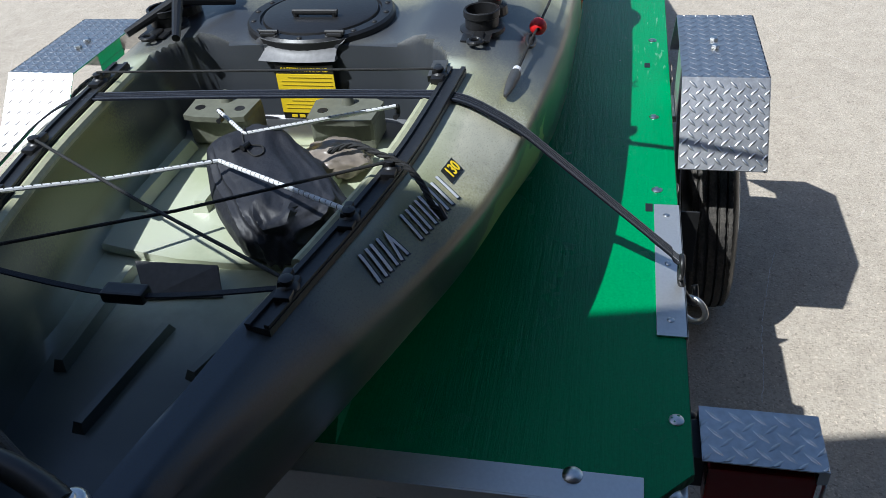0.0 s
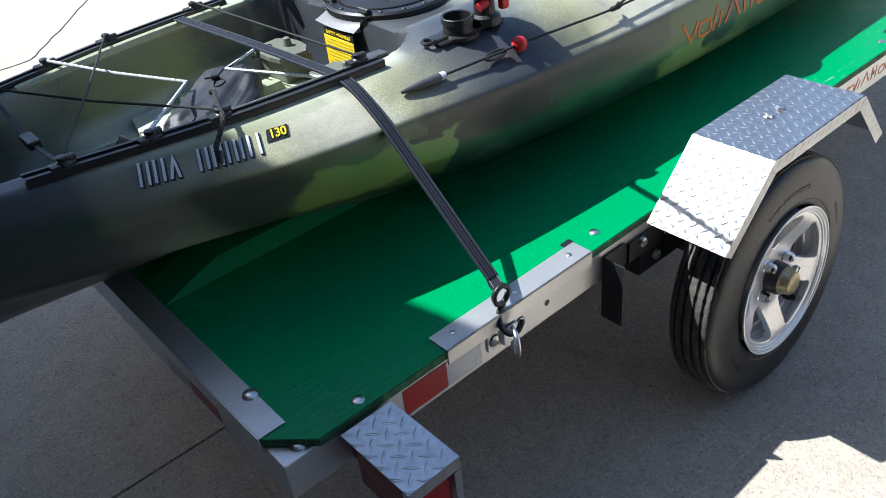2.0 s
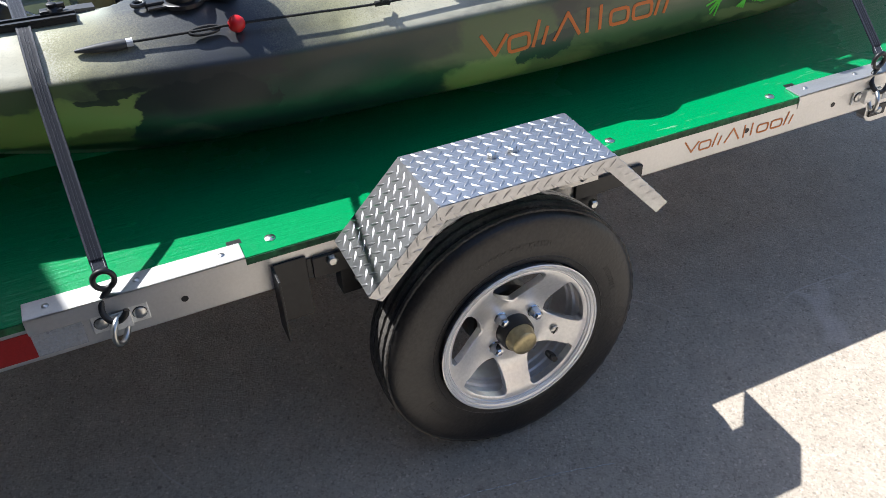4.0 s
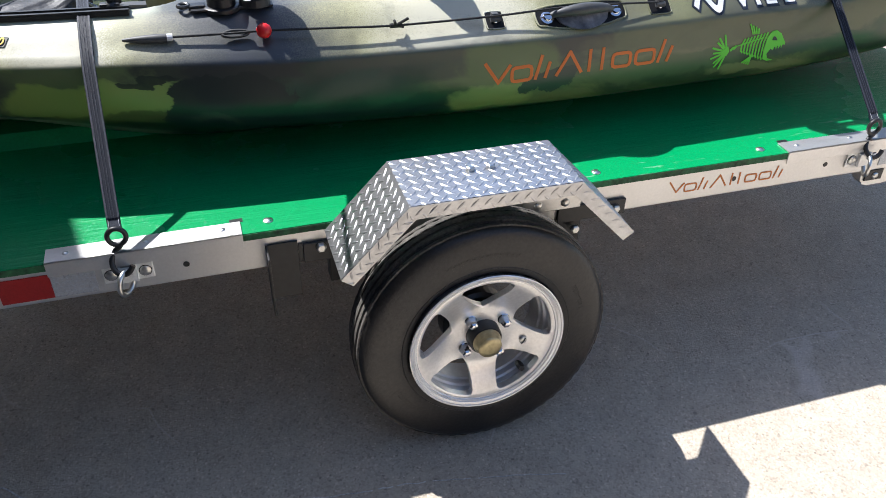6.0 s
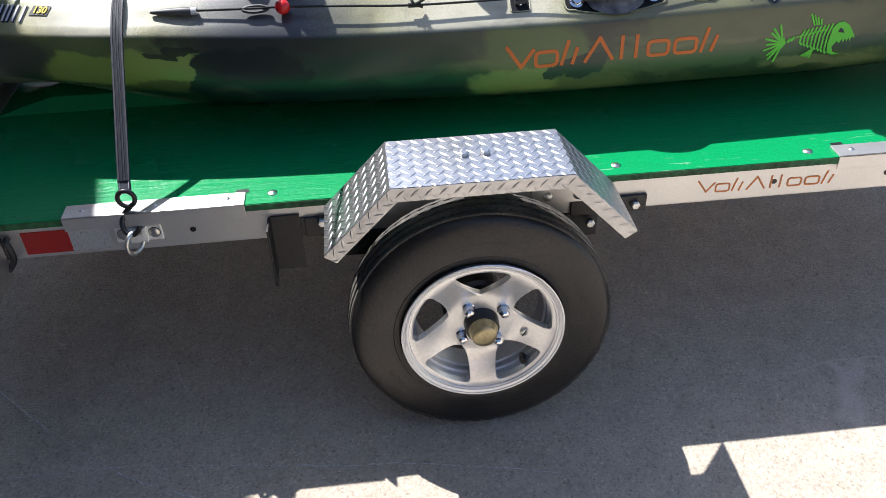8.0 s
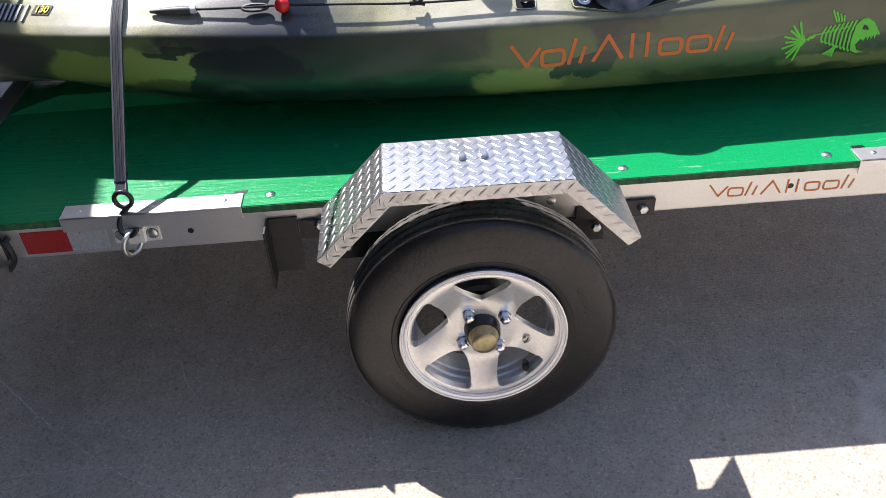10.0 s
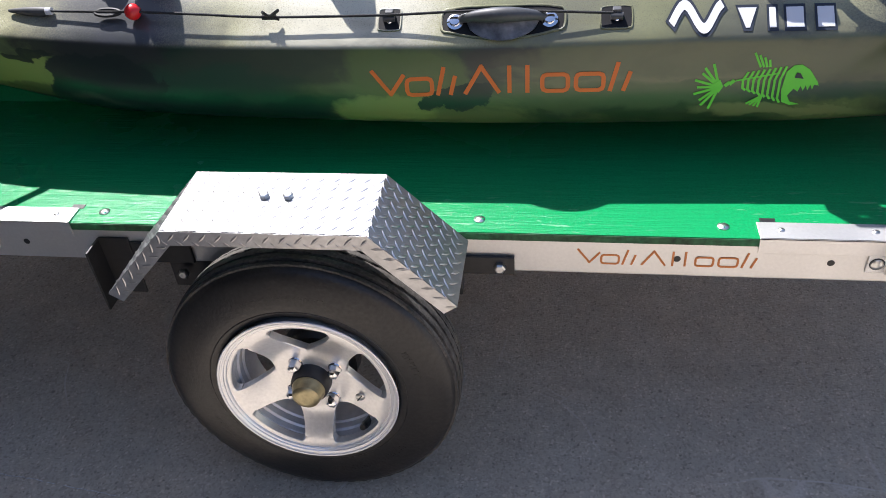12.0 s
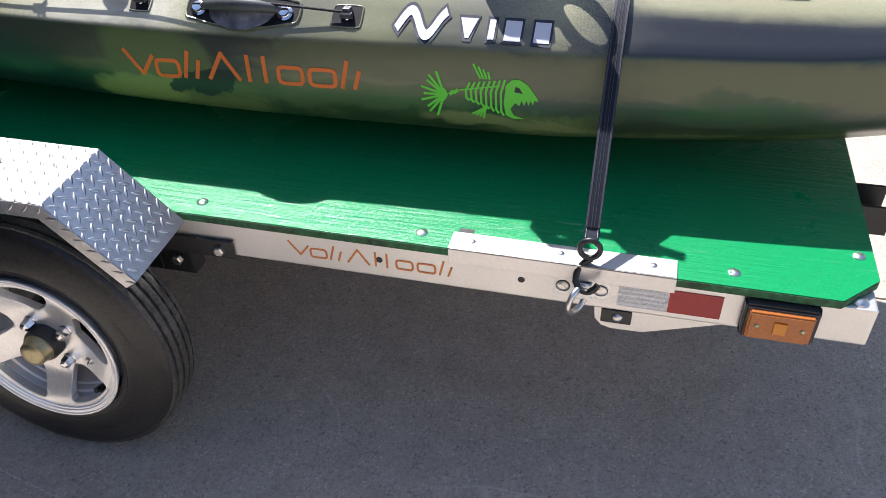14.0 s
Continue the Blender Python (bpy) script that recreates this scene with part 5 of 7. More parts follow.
def skin_at_height(x, z):
    """The near outside of the hull at that height, between bilge and rail."""
    sec = section(x)
    for i in range(5, len(sec) - 1):
        a, b = sec[i], sec[i + 1]
        if a[1] <= z <= b[1] and b[1] > a[1]:
            t = (z - a[1]) / (b[1] - a[1])
            o = a[0] + (b[0] - a[0]) * t
            n = Vector((0, -(b[1] - a[1]), -(b[0] - a[0]))).normalized()
            return Vector((x, YC - o, z)), n
    return Vector((x, YC - sec[-1][0], sec[-1][1])), Vector((0, 0, 1))


def decal(bm, outline, place, lift):
    """A thin flat shape laid on a surface: outline in (u, v), place(u, v) gives point and normal."""
    top, low = [], []
    for u, v in outline:
        p, n = place(u, v)
        top.append(bm.verts.new(p + n * lift))
        low.append(bm.verts.new(p + n * (lift - 0.0009)))
    bm.faces.new(top)
    k = len(top)
    for i in range(k):
        bm.faces.new((top[i], low[i], low[(i + 1) % k], top[(i + 1) % k]))


def stroke(bm, points, w, place, lift):
    """A band of width w along a line of (u, v) points, laid on a surface."""
    closed = points[0] == points[-1]
    P = []
    for (a, b), (c, d) in zip(points, points[1:]):
        n = max(1, int(math.hypot(c - a, d - b) / 0.010))
        P += [Vector((a + (c - a) * s / n, b + (d - b) * s / n)) for s in range(n)]
    if not closed:
        P.append(Vector(points[-1]))
    m = len(P)
    rings = []
    for q in range(m):
        before = P[q - 1] if closed or q else None
        after = P[(q + 1) % m] if closed or q < m - 1 else None
        d1 = (P[q] - before).normalized() if before is not None else (after - P[q]).normalized()
        d2 = (after - P[q]).normalized() if after is not None else d1
        nrm = Vector((-d1.y - d2.y, d1.x + d2.x))
        nrm = nrm.normalized() if nrm.length > 0.01 else Vector((-d1.y, d1.x))
        reach = min(1.6, 1 / max(0.3, nrm.dot(Vector((-d1.y, d1.x))))) * w / 2
        c = P[q] + (d1 * w * 0.4 if after is None else (-d1 * w * 0.4 if before is None else d1 * 0))
        ring = []
        for sgn, drop in ((1, 0.0), (-1, 0.0), (-1, 0.0005), (1, 0.0005)):
            e = c + nrm * reach * sgn
            p, n = place(e.x, e.y)
            ring.append(bm.verts.new(p + n * (lift - drop)))
        rings.append(ring)
    for A, C in list(zip(rings, rings[1:])) + ([(rings[-1], rings[0])] if closed else []):
        for s in range(4):
            bm.faces.new((A[s], A[(s + 1) % 4], C[(s + 1) % 4], C[s]))
    if not closed:
        bm.faces.new(rings[0])
        bm.faces.new(rings[-1][::-1])


def side_place(x, z):
    return skin_at_height(x, z)


# plain shapes that stand for the orange maker's mark: chevrons, closed frames and bars, no letters
def rounded_frame(x0, x1, z0, z1, r):
    pts = []
    for cx, cz, a in ((x1 - r, z1 - r, 0), (x0 + r, z1 - r, 90), (x0 + r, z0 + r, 180), (x1 - r, z0 + r, 270)):
        pts += [(cx + r * math.cos(radians(a + d)), cz + r * math.sin(radians(a + d))) for d in (0, 45, 90)]
    return pts + [pts[0]]


def mark_shapes(total, height):
    """Strokes of a row of plain shapes."""
    s, h = total / 10.0, height
    u = lambda *pairs: [(a * s, b * h) for a, b in pairs]
    low = 0.64
    frame_of = lambda a, b: rounded_frame(a * s, b * s, 0.0, low * h, 0.16 * h)
    return [u((0.0, 1.0), (0.66, 0.06)), u((0.66, 0.06), (1.20, 0.78)), frame_of(1.32, 2.30), u((2.52, 0.0), (2.78, 1.0)), u((3.02, 0.0), (3.20, low)), u((3.60, 0.0), (4.22, 1.0)), u((4.22, 1.0), (4.86, 0.0)),
            u((5.28, 0.0), (5.28, 0.96)), u((5.96, 0.0), (5.96, 0.96)), frame_of(6.52, 7.48), frame_of(7.78, 8.80), u((9.06, 0.0), (9.30, 1.0)), u((9.56, 0.0), (9.76, low))]


def rail_place(u, v):
    return Vector((u, 0.0, v)), Vector((0, -1, 0))


for n, line in enumerate(mark_shapes(0.443, 0.046)):
    bm = B()
    stroke(bm, [(0.101 + u, 0.6455 + v - 0.008 * max(0.0, 1 - u / 0.20)) for u, v in line], 0.0072, side_place, 0.0010 + 0.00002 * n)
    part("mark_stroke", bm, ORANGE, hull_ob, "bright orange vinyl stroke")
for n, line in enumerate(mark_shapes(0.287, 0.028)):
    bm = B()
    stroke(bm, [(0.456 + u, 0.4345 + v) for u, v in line], 0.0036, rail_place, 0.0006 + 0.00002 * n)
    part("mark_stroke", bm, ORANGEDULL, trailer, "faded orange vinyl stroke")


# white mark with navy outline: a wave shape and four blocks
def wave(x0, z0, w, h):
    return [(x0 + w * k / 28, z0 + h * (0.5 + 0.47 * math.sin(-0.35 + 7.75 * k / 28))) for k in range(29)]


def block(bm, outline, lift):
    """A plain shape of four corners laid on the side in small faces."""
    (a, b), (c, d), (e, f), (g, h) = outline
    cols, rows = 3, 8
    at = lambda p, q: ((a * (1 - p) + c * p) * (1 - q) + (g * (1 - p) + e * p) * q, (b * (1 - p) + d * p) * (1 - q) + (h * (1 - p) + f * p) * q)
    for i in range(cols):
        for j in range(rows):
            decal(bm, [at(i / cols, j / rows), at((i + 1) / cols, j / rows), at((i + 1) / cols, (j + 1) / rows), at(i / cols, (j + 1) / rows)], side_place, lift)
    bmesh.ops.remove_doubles(bm, verts=bm.verts, dist=0.00002)


for wd, mat, lift in ((0.0185, DARKV, 0.0014), (0.0105, WHITEV, 0.0024)):
    bm = B()
    stroke(bm, wave(0.597, 0.7385, 0.074, 0.027), wd, side_place, lift)
    part("wave_mark", bm, mat, kayak, "white wave-shaped mark with a navy edge")
    g = 0.0034 if mat is DARKV else 0.0
    z0, z1 = 0.7395 - g, 0.7605 + g
    for left, right, foot in ((0.698, 0.727, 0.0115), (0.746, 0.756, 0.0), (0.772, 0.798, 0.0), (0.819, 0.844, 0.0)):
        bm = B()
        block(bm, [(left - g + foot, z0), (right + g - foot, z0), (right + g, z1), (left - g, z1)], lift)
        part("block_mark", bm, mat, kayak, "plain white block with a navy edge")

# lime fish-bone decal: a head, a tail root and single bones
fx, fz = 0.645, 0.600


def fish_place(u, v):
    return skin_at_height(fx + u, fz + v)


bm = B()
decal(bm, [(0.136, 0.072), (0.146, 0.083), (0.158, 0.084), (0.172, 0.075), (0.187, 0.054), (0.190, 0.047), (0.183, 0.0485), (0.181, 0.040), (0.177, 0.0485), (0.174, 0.039), (0.170, 0.048), (0.167, 0.038), (0.162, 0.047), (0.159, 0.037), (0.152, 0.042), (0.144, 0.030), (0.150, 0.018), (0.166, 0.013), (0.150, 0.012), (0.137, 0.018), (0.133, 0.040)], fish_place, 0.0015)
fish = part("fish_decal", bm, LIME, kayak, "lime green fish-bone vinyl decal")
bm = B()
decal(bm, [(0.150, 0.062), (0.164, 0.060), (0.158, 0.069), (0.152, 0.071)], fish_place, 0.0026)
part("fish_eye", bm, DARKV, fish)
bm = B()
decal(bm, [(0.020, 0.050), (0.034, 0.036), (0.040, 0.048), (0.034, 0.060)], fish_place, 0.0017)
part("tail_root", bm, LIME, fish)
bones = []
for q in range(9):
    a = radians(112 + q * 17)
    bones.append(([(0.034 + 0.006 * math.cos(a), 0.047 + 0.006 * math.sin(a)), (0.034 + (0.034 + 0.006 * (q % 2)) * math.cos(a), 0.047 + 0.042 * math.sin(a))], 0.0042))
bones += [([(0.044, 0.050), (0.048, 0.054)], 0.006), ([(0.051, 0.053), (0.055, 0.057)], 0.006), ([(0.060, 0.058), (0.125, 0.070)], 0.0024)]
for q in range(8):
    u, d = 0.072 + q * 0.0083, 0.013 + 0.0030 * q
    bones.append(([(u + 0.004, 0.066 + d * 0.42), (u - 0.002, 0.058), (u - 0.001, 0.058 - d), (u + 0.003, 0.056 - d * 1.12)], 0.0038))
for q in range(4):
    bones.append(([(0.094 + q * 0.005, 0.082), (0.083 + q * 0.008, 0.104 - q * 0.004)], 0.0034))
    bones.append(([(0.104, 0.030), (0.082 + q * 0.006, 0.016 - q * 0.002)], 0.0034))
for q, (line, w) in enumerate(bones):
    bm = B()
    stroke(bm, line, w, fish_place, 0.0014 + 0.00001 * q)
    part("fish_bone", bm, LIME, fish)


# white raised name, as plain upright shapes, on the shoulder
def top_place(x, s):
    sec = section(x)
    pts = sec[12:]
    lens = [0.0]
    for a, b in zip(pts, pts[1:]):
        lens.append(lens[-1] + math.hypot(b[0] - a[0], b[1] - a[1]))
    d = min(max(s, 0), lens[-1] - 1e-6)
    i = 0
    while i < len(pts) - 2 and d > lens[i + 1]:
        i += 1
    t = (d - lens[i]) / (lens[i + 1] - lens[i])
    a, b = pts[i], pts[i + 1]
    n = Vector((0, -(b[1] - a[1]), a[0] - b[0])).normalized()
    return Vector((x, YC - (a[0] + (b[0] - a[0]) * t), a[1] + (b[1] - a[1]) * t)), n


NAME_LOW = 0.0205
NAME_SHAPES = {
    "roof": lambda w, h: [[(0, 0), (w / 2, h), (w, 0)]],
    "pair": lambda w, h: [[(0, 0), (0, h)], [(w, 0), (w, h)]],
    "bar": lambda w, h: [[(w / 2, 0), (w / 2, h)]],
}
for mat, lift, wd, dx, ds in ((DARKV, 0.0013, 0.0056, 0.0014, -0.0016), (WHITEV, 0.0026, 0.0037, 0.0, 0.0)):
    for k, kind in enumerate(("pair", "pair", "roof", None, "pair", "pair", "pair", "pair", "bar")):
        if kind is None:
            continue
        bm = B()
        x = -0.9985 + k * 0.0203
        for n, line in enumerate(NAME_SHAPES[kind](0.0112, 0.0345)):
            stroke(bm, [(x + u + dx + 0.33 * v, NAME_LOW + 0.0004 * k + v + ds) for u, v in line], wd, top_place, lift + 0.00003 * n)
        part("name_block", bm, mat, kayak, "plain raised white bars with a dark shadow edge")


def text_mesh(body, size, heavy=0.0):
    """Built-in lettering as a bmesh, centred on its origin in the xy plane."""
    fc = bpy.data.curves.new("text", "FONT")
    fc.body, fc.size, fc.offset = body, size, heavy
    fc.align_x, fc.align_y = "CENTER", "CENTER"
    fc.extrude = 0.0003
    fo = new("label_text", fc)
    fm = bpy.data.meshes.new_from_object(fo)
    bpy.data.objects.remove(fo)
    bm = B()
    bm.from_mesh(fm)
    return bm


bm = B()
decal(bm, [(-0.813, 0.0385), (-0.7785, 0.0385), (-0.7695, 0.0600), (-0.8035, 0.0600)], top_place, 0.0016)
badge = part("badge", bm, BLACKV, kayak, "black badge with a yellow number")
bm = text_mesh("130", 0.0185, 0.0004)
for v in bm.verts:
    p, q = top_place(-0.7910 + v.co.x * 0.98 + v.co.y * 0.40, 0.0492 + v.co.y * 1.16)
    v.co = p + q * (0.0028 + v.co.z)
part("badge_number", bm, YELLOWV, badge)


# gear tracks along the rails, with knobs
def track(side):
    bm = B()
    pts = [rail_point(-1.125 + k * 0.0565, side, 0.004, 0.004) for k in range(11)]
    ribbon(bm, pts, 0.027, 0.008, (0, 1, 0), 2)
    t = part("gear_track", bm, BLACKPL, kayak, "black aluminium accessory track on the rail")
    for off in (-0.0095, 0.0095):
        bm = B()
        ribbon(bm, [p + Vector((0, off, 0.0055)) for p in pts], 0.006, 0.004, (0, 1, 0), 2)
        part("track_lip", bm, BLACKSTEEL, t)
    return t


def knob(x, side, parent):
    p = rail_point(x, side, 0.022 if x == -0.592 else 0.004, 0.008)
    bm = B()
    lathe(bm, [(0, 0.011), (0.004, 0.012), (0.008, 0.010), (0.010, 0.006), (0.013, 0.0075), (0.016, 0.0075), (0.017, 0.005), (0.017, 0)], p, (0, 0, 1), 12)
    box(bm, p.x - 0.020, p.x + 0.016, p.y - 0.009, p.y + 0.009, p.z - 0.002, p.z + 0.008, 0.003)
    box(bm, p.x - 0.006, p.x + 0.020, p.y - side * 0.004 - 0.005, p.y - side * 0.004 + 0.005, p.z + 0.004, p.z + 0.014, 0.003)
    part("cleat", bm, BLACKPL, parent, "black track cleat", smooth=True)


for side in (-1, 1):
    t = track(side)
    for x in (-1.071, -0.951, -0.846, -0.592) if side < 0 else (-1.071, -0.823, -0.95, -0.63):
        knob(x, side, t)

bm = B()
ribbon(bm, [rail_point(-0.585, -1, 0.030, 0.003), rail_point(-0.56, -1, 0.032, 0.004), rail_point(-0.53, -1, 0.036, 0.002)], 0.022, 0.010, (0, 1, 0), 4)
part("rail_cap", bm, GREYDARK, kayak, "charcoal cap at the end of the rail")

# pale lip along the tank well opening
for side in (-1, 1):
    bm = B()
    pts = [rail_point(-1.02 + k * 0.0486, side, 0.026, -0.001) for k in range(10)]
    tube(bm, pts, 0.0085, 8, 3)
    part("well_lip", bm, PALELIP, kayak, smooth=True)

# round hatch on the rear deck
hc = Vector((-0.319, 0.619, 0.789))
bm = B()
lathe(bm, [(-0.02, 0.129), (0.006, 0.129), (0.010, 0.125), (0.010, 0.107), (0.006, 0.105), (0.006, 0)], hc, (0, 0, 1), 56)
hatch = part("hatch", bm, BLACKPL, kayak, "round black screw-down hatch", smooth=True)
bm = B()
lathe(bm, [(0.006, 0.102), (0.011, 0.100), (0.013, 0.094), (0.0135, 0.0)], hc, (0, 0, 1), 48)
part("lid", bm, BLACKPL, hatch, smooth=True)
for k in range(16):
    a = 2 * math.pi * k / 16
    bm = B()
    dome(bm, hc + Vector((0.117 * math.cos(a), 0.117 * math.sin(a), 0.010)), 0.0050, 0.0026, n=10)
    part("screw", bm, BLACKSTEEL, hatch, smooth=True)
for dy in (-0.057, 0.057):
    bm = B()
    box(bm, hc.x - 0.112, hc.x - 0.094, hc.y + dy - 0.014, hc.y + dy + 0.014, hc.z + 0.009, hc.z + 0.015, 0.003)
    rod(bm, (hc.x - 0.104, hc.y + dy - 0.016, hc.z + 0.015), (hc.x - 0.104, hc.y + dy + 0.016, hc.z + 0.015), 0.0042, n=10)
    part("hinge", bm, BLACKSTEEL, hatch)
bm = B()
rod(bm, (hc.x - 0.03, hc.y - 0.04, hc.z + 0.021), (hc.x - 0.03, hc.y + 0.04, hc.z + 0.021), 0.005, n=10)
for s in (-1, 1):
    rod(bm, (hc.x - 0.03, hc.y + s * 0.035, hc.z + 0.012), (hc.x - 0.03, hc.y + s * 0.035, hc.z + 0.021), 0.005, n=10)
part("handle", bm, BLACKPL, hatch)
# moulded collar that carries the hatch over the wall of the well
bm = B()
rows = []
for q in range(25):
    s = q / 12 - 1
    a = radians(36) * s
    hi = hc + Vector((-0.1295 * math.cos(a), 0.1295 * math.sin(a), 0.006))
    lo = Vector((-0.4635 + 0.006 * s * s, hc.y + (0.062 if s < 0 else 0.070) * s, 0.7685))
    row = []
    for f in (0.0, 0.06, 0.15, 0.3, 0.5, 0.7, 0.88, 1.0):
        p = lo.lerp(hi, f)
        p.x += 0.008 * math.sin(math.pi * f)
        p.y += (hc.y - p.y) * 0.10 * math.sin(math.pi * f)
        row.append(bm.verts.new(p))
    row.append(bm.verts.new(hi + Vector((0.02, 0, 0))))
    row.insert(0, bm.verts.new(lo + Vector((0.02, 0, -0.002))))
    rows.append(row)
for A, C in zip(rows, rows[1:]):
    for q in range(9):
        bm.faces.new((A[q], A[q + 1], C[q + 1], C[q]))
for row in (rows[0], rows[-1]):
    edge = [bm.verts.new((-0.44, p.co.y, p.co.z)) for p in row]
    for q in range(9):
        bm.faces.new((row[q], row[q + 1], edge[q + 1], edge[q]))
part("hatch_collar", bm, GREYPAD, kayak, "grey moulded collar under the hatch", smooth=True)

# yellow warning label on the front wall of the well
sx = -0.4565
bm = B()
box(bm, sx - 0.0015, sx, YC - 0.040, YC + 0.060, 0.664, 0.761)
label = part("warning_label", bm, BLACKV, kayak, "yellow and black safety warning label")
bm = B()
box(bm, sx - 0.0028, sx - 0.0015, YC - 0.040, YC + 0.060, 0.676, 0.746)
field = part("label_field", bm, YELLOWV, label)
bm = B()
for k in range(9):
    z = 0.741 - k * 0.0070
    w = 0.044 if k % 3 else 0.038
    box(bm, sx - 0.0036, sx - 0.0028, YC - 0.036, YC - 0.036 + 2 * w, z - 0.0007, z)
part("print_bars", bm, PRINT, field)
bm = B()
for k in range(6):
    box(bm, sx - 0.0024, sx - 0.0015, YC - 0.034 + k * 0.014, YC - 0.024 + k * 0.014, 0.667, 0.672)
part("print_bars", bm, YELLOWV, label)
bm = text_mesh("SAFETY WARNING", 0.0097, 0.0002)
bm.transform(Matrix.Translation((sx - 0.002, YC + 0.010, 0.7535)) @ Matrix.Rotation(radians(-90), 4, "Z") @ Matrix.Rotation(radians(90), 4, "X"))
part("label_text", bm, YELLOWV, label)

# raised ribs and a step in the well floor
FLOOR = 0.664


def floor_rib(a, b, w=0.020, h=0.012):
    bm = B()
    a, b = Vector((*a, FLOOR - 0.004)), Vector((*b, FLOOR - 0.004))
    d = (b - a).normalized()
    n = Vector((-d.y, d.x, 0))
    lo = [bm.verts.new(p) for p in (a - n * w / 2, b - n * w / 2, b + n * w / 2, a + n * w / 2)]
    up = Vector((0, 0, h + 0.004))
    hi = [bm.verts.new(p) for p in (a - n * w * 0.3 + up + d * 0.006, b - n * w * 0.3 + up - d * 0.006, b + n * w * 0.3 + up - d * 0.006, a + n * w * 0.3 + up + d * 0.006)]
    for k in range(4):
        bm.faces.new((lo[k], lo[(k + 1) % 4], hi[(k + 1) % 4], hi[k]))
    bm.faces.new(hi)
    bm.faces.new(lo[::-1])
    part("floor_rib", bm, CAMO, kayak)


for a, b in (((-1.072, 0.714), (-0.885, 0.720)), ((-1.156, 0.640), (-0.987, 0.616)), ((-1.070, 0.553), (-0.962, 0.515))):
    floor_rib(a, b, 0.017, 0.010)
for y in (-0.187, -0.085, 0.085, 0.187):
    floor_rib((-0.748, YC + y), (-0.562, YC + y), 0.026, 0.015)
# scalloped step that runs across the floor
bm = B()
outline = []
for q in range(7):
    y = YC + 0.192 - q * 0.064
    bow = 0.030 * (1 - ((q - 3) / 3.4) ** 2)
    outline += [(-0.772 - bow, y), (-0.758 - bow, y - 0.016), (-0.762 - bow, y - 0.036), (-0.780 - bow, y - 0.050)]
back = [(-0.842 - 0.030 * (1 - ((q - 3) / 3.4) ** 2), YC + 0.186 - q * 0.062 - 0.012 * (q % 2)) for q in range(7)]
slab(bm, outline + back[::-1], FLOOR - 0.004, FLOOR + 0.009)
bmesh.ops.bevel(bm, geom=list(bm.edges), offset=0.003, segments=1, affect="EDGES")
part("floor_step", bm, CAMO, kayak, smooth=True)

# scupper cart brackets at the front of the well
for dy, w in ((0.135, 0.105), (-0.075, 0.105)):
    bm = B()
    x = -0.517
    box(bm, x - 0.034, x + 0.036, YC + dy - w / 2, YC + dy + w / 2, FLOOR - 0.003, FLOOR + 0.046, 0.006)
    pts = [(x - 0.042, -0.5), (x - 0.048, -0.25), (x - 0.048, 0.25), (x - 0.042, 0.5), (x + 0.020, 0.54), (x + 0.038, 0.3), (x + 0.042, 0.0), (x + 0.038, -0.3), (x + 0.020, -0.54)]
    slab(bm, [(u, YC + dy + v * w) for u, v in pts], FLOOR + 0.046, FLOOR + 0.055)
    b = part("battery_bracket", bm, GREYPL, kayak, "grey-olive plastic bracket")
    bm = B()
    lathe(bm, [(0.0, 0.011), (0.006, 0.009), (0.016, 0.0075), (0.018, 0.004), (0.018, 0.0)], (x + 0.012, YC + dy, FLOOR + 0.055), (0, 0, 1), 10)
    part("knob", bm, GREYPL, b, smooth=True)
    for v in (-0.33, 0.33):
        bm = B()
        rod(bm, (x - 0.015, YC + dy + v * w, FLOOR + 0.0545), (x - 0.015, YC + dy + v * w, FLOOR + 0.0556), 0.0085, n=12)
        part("hole", bm, BLACKPL, b)


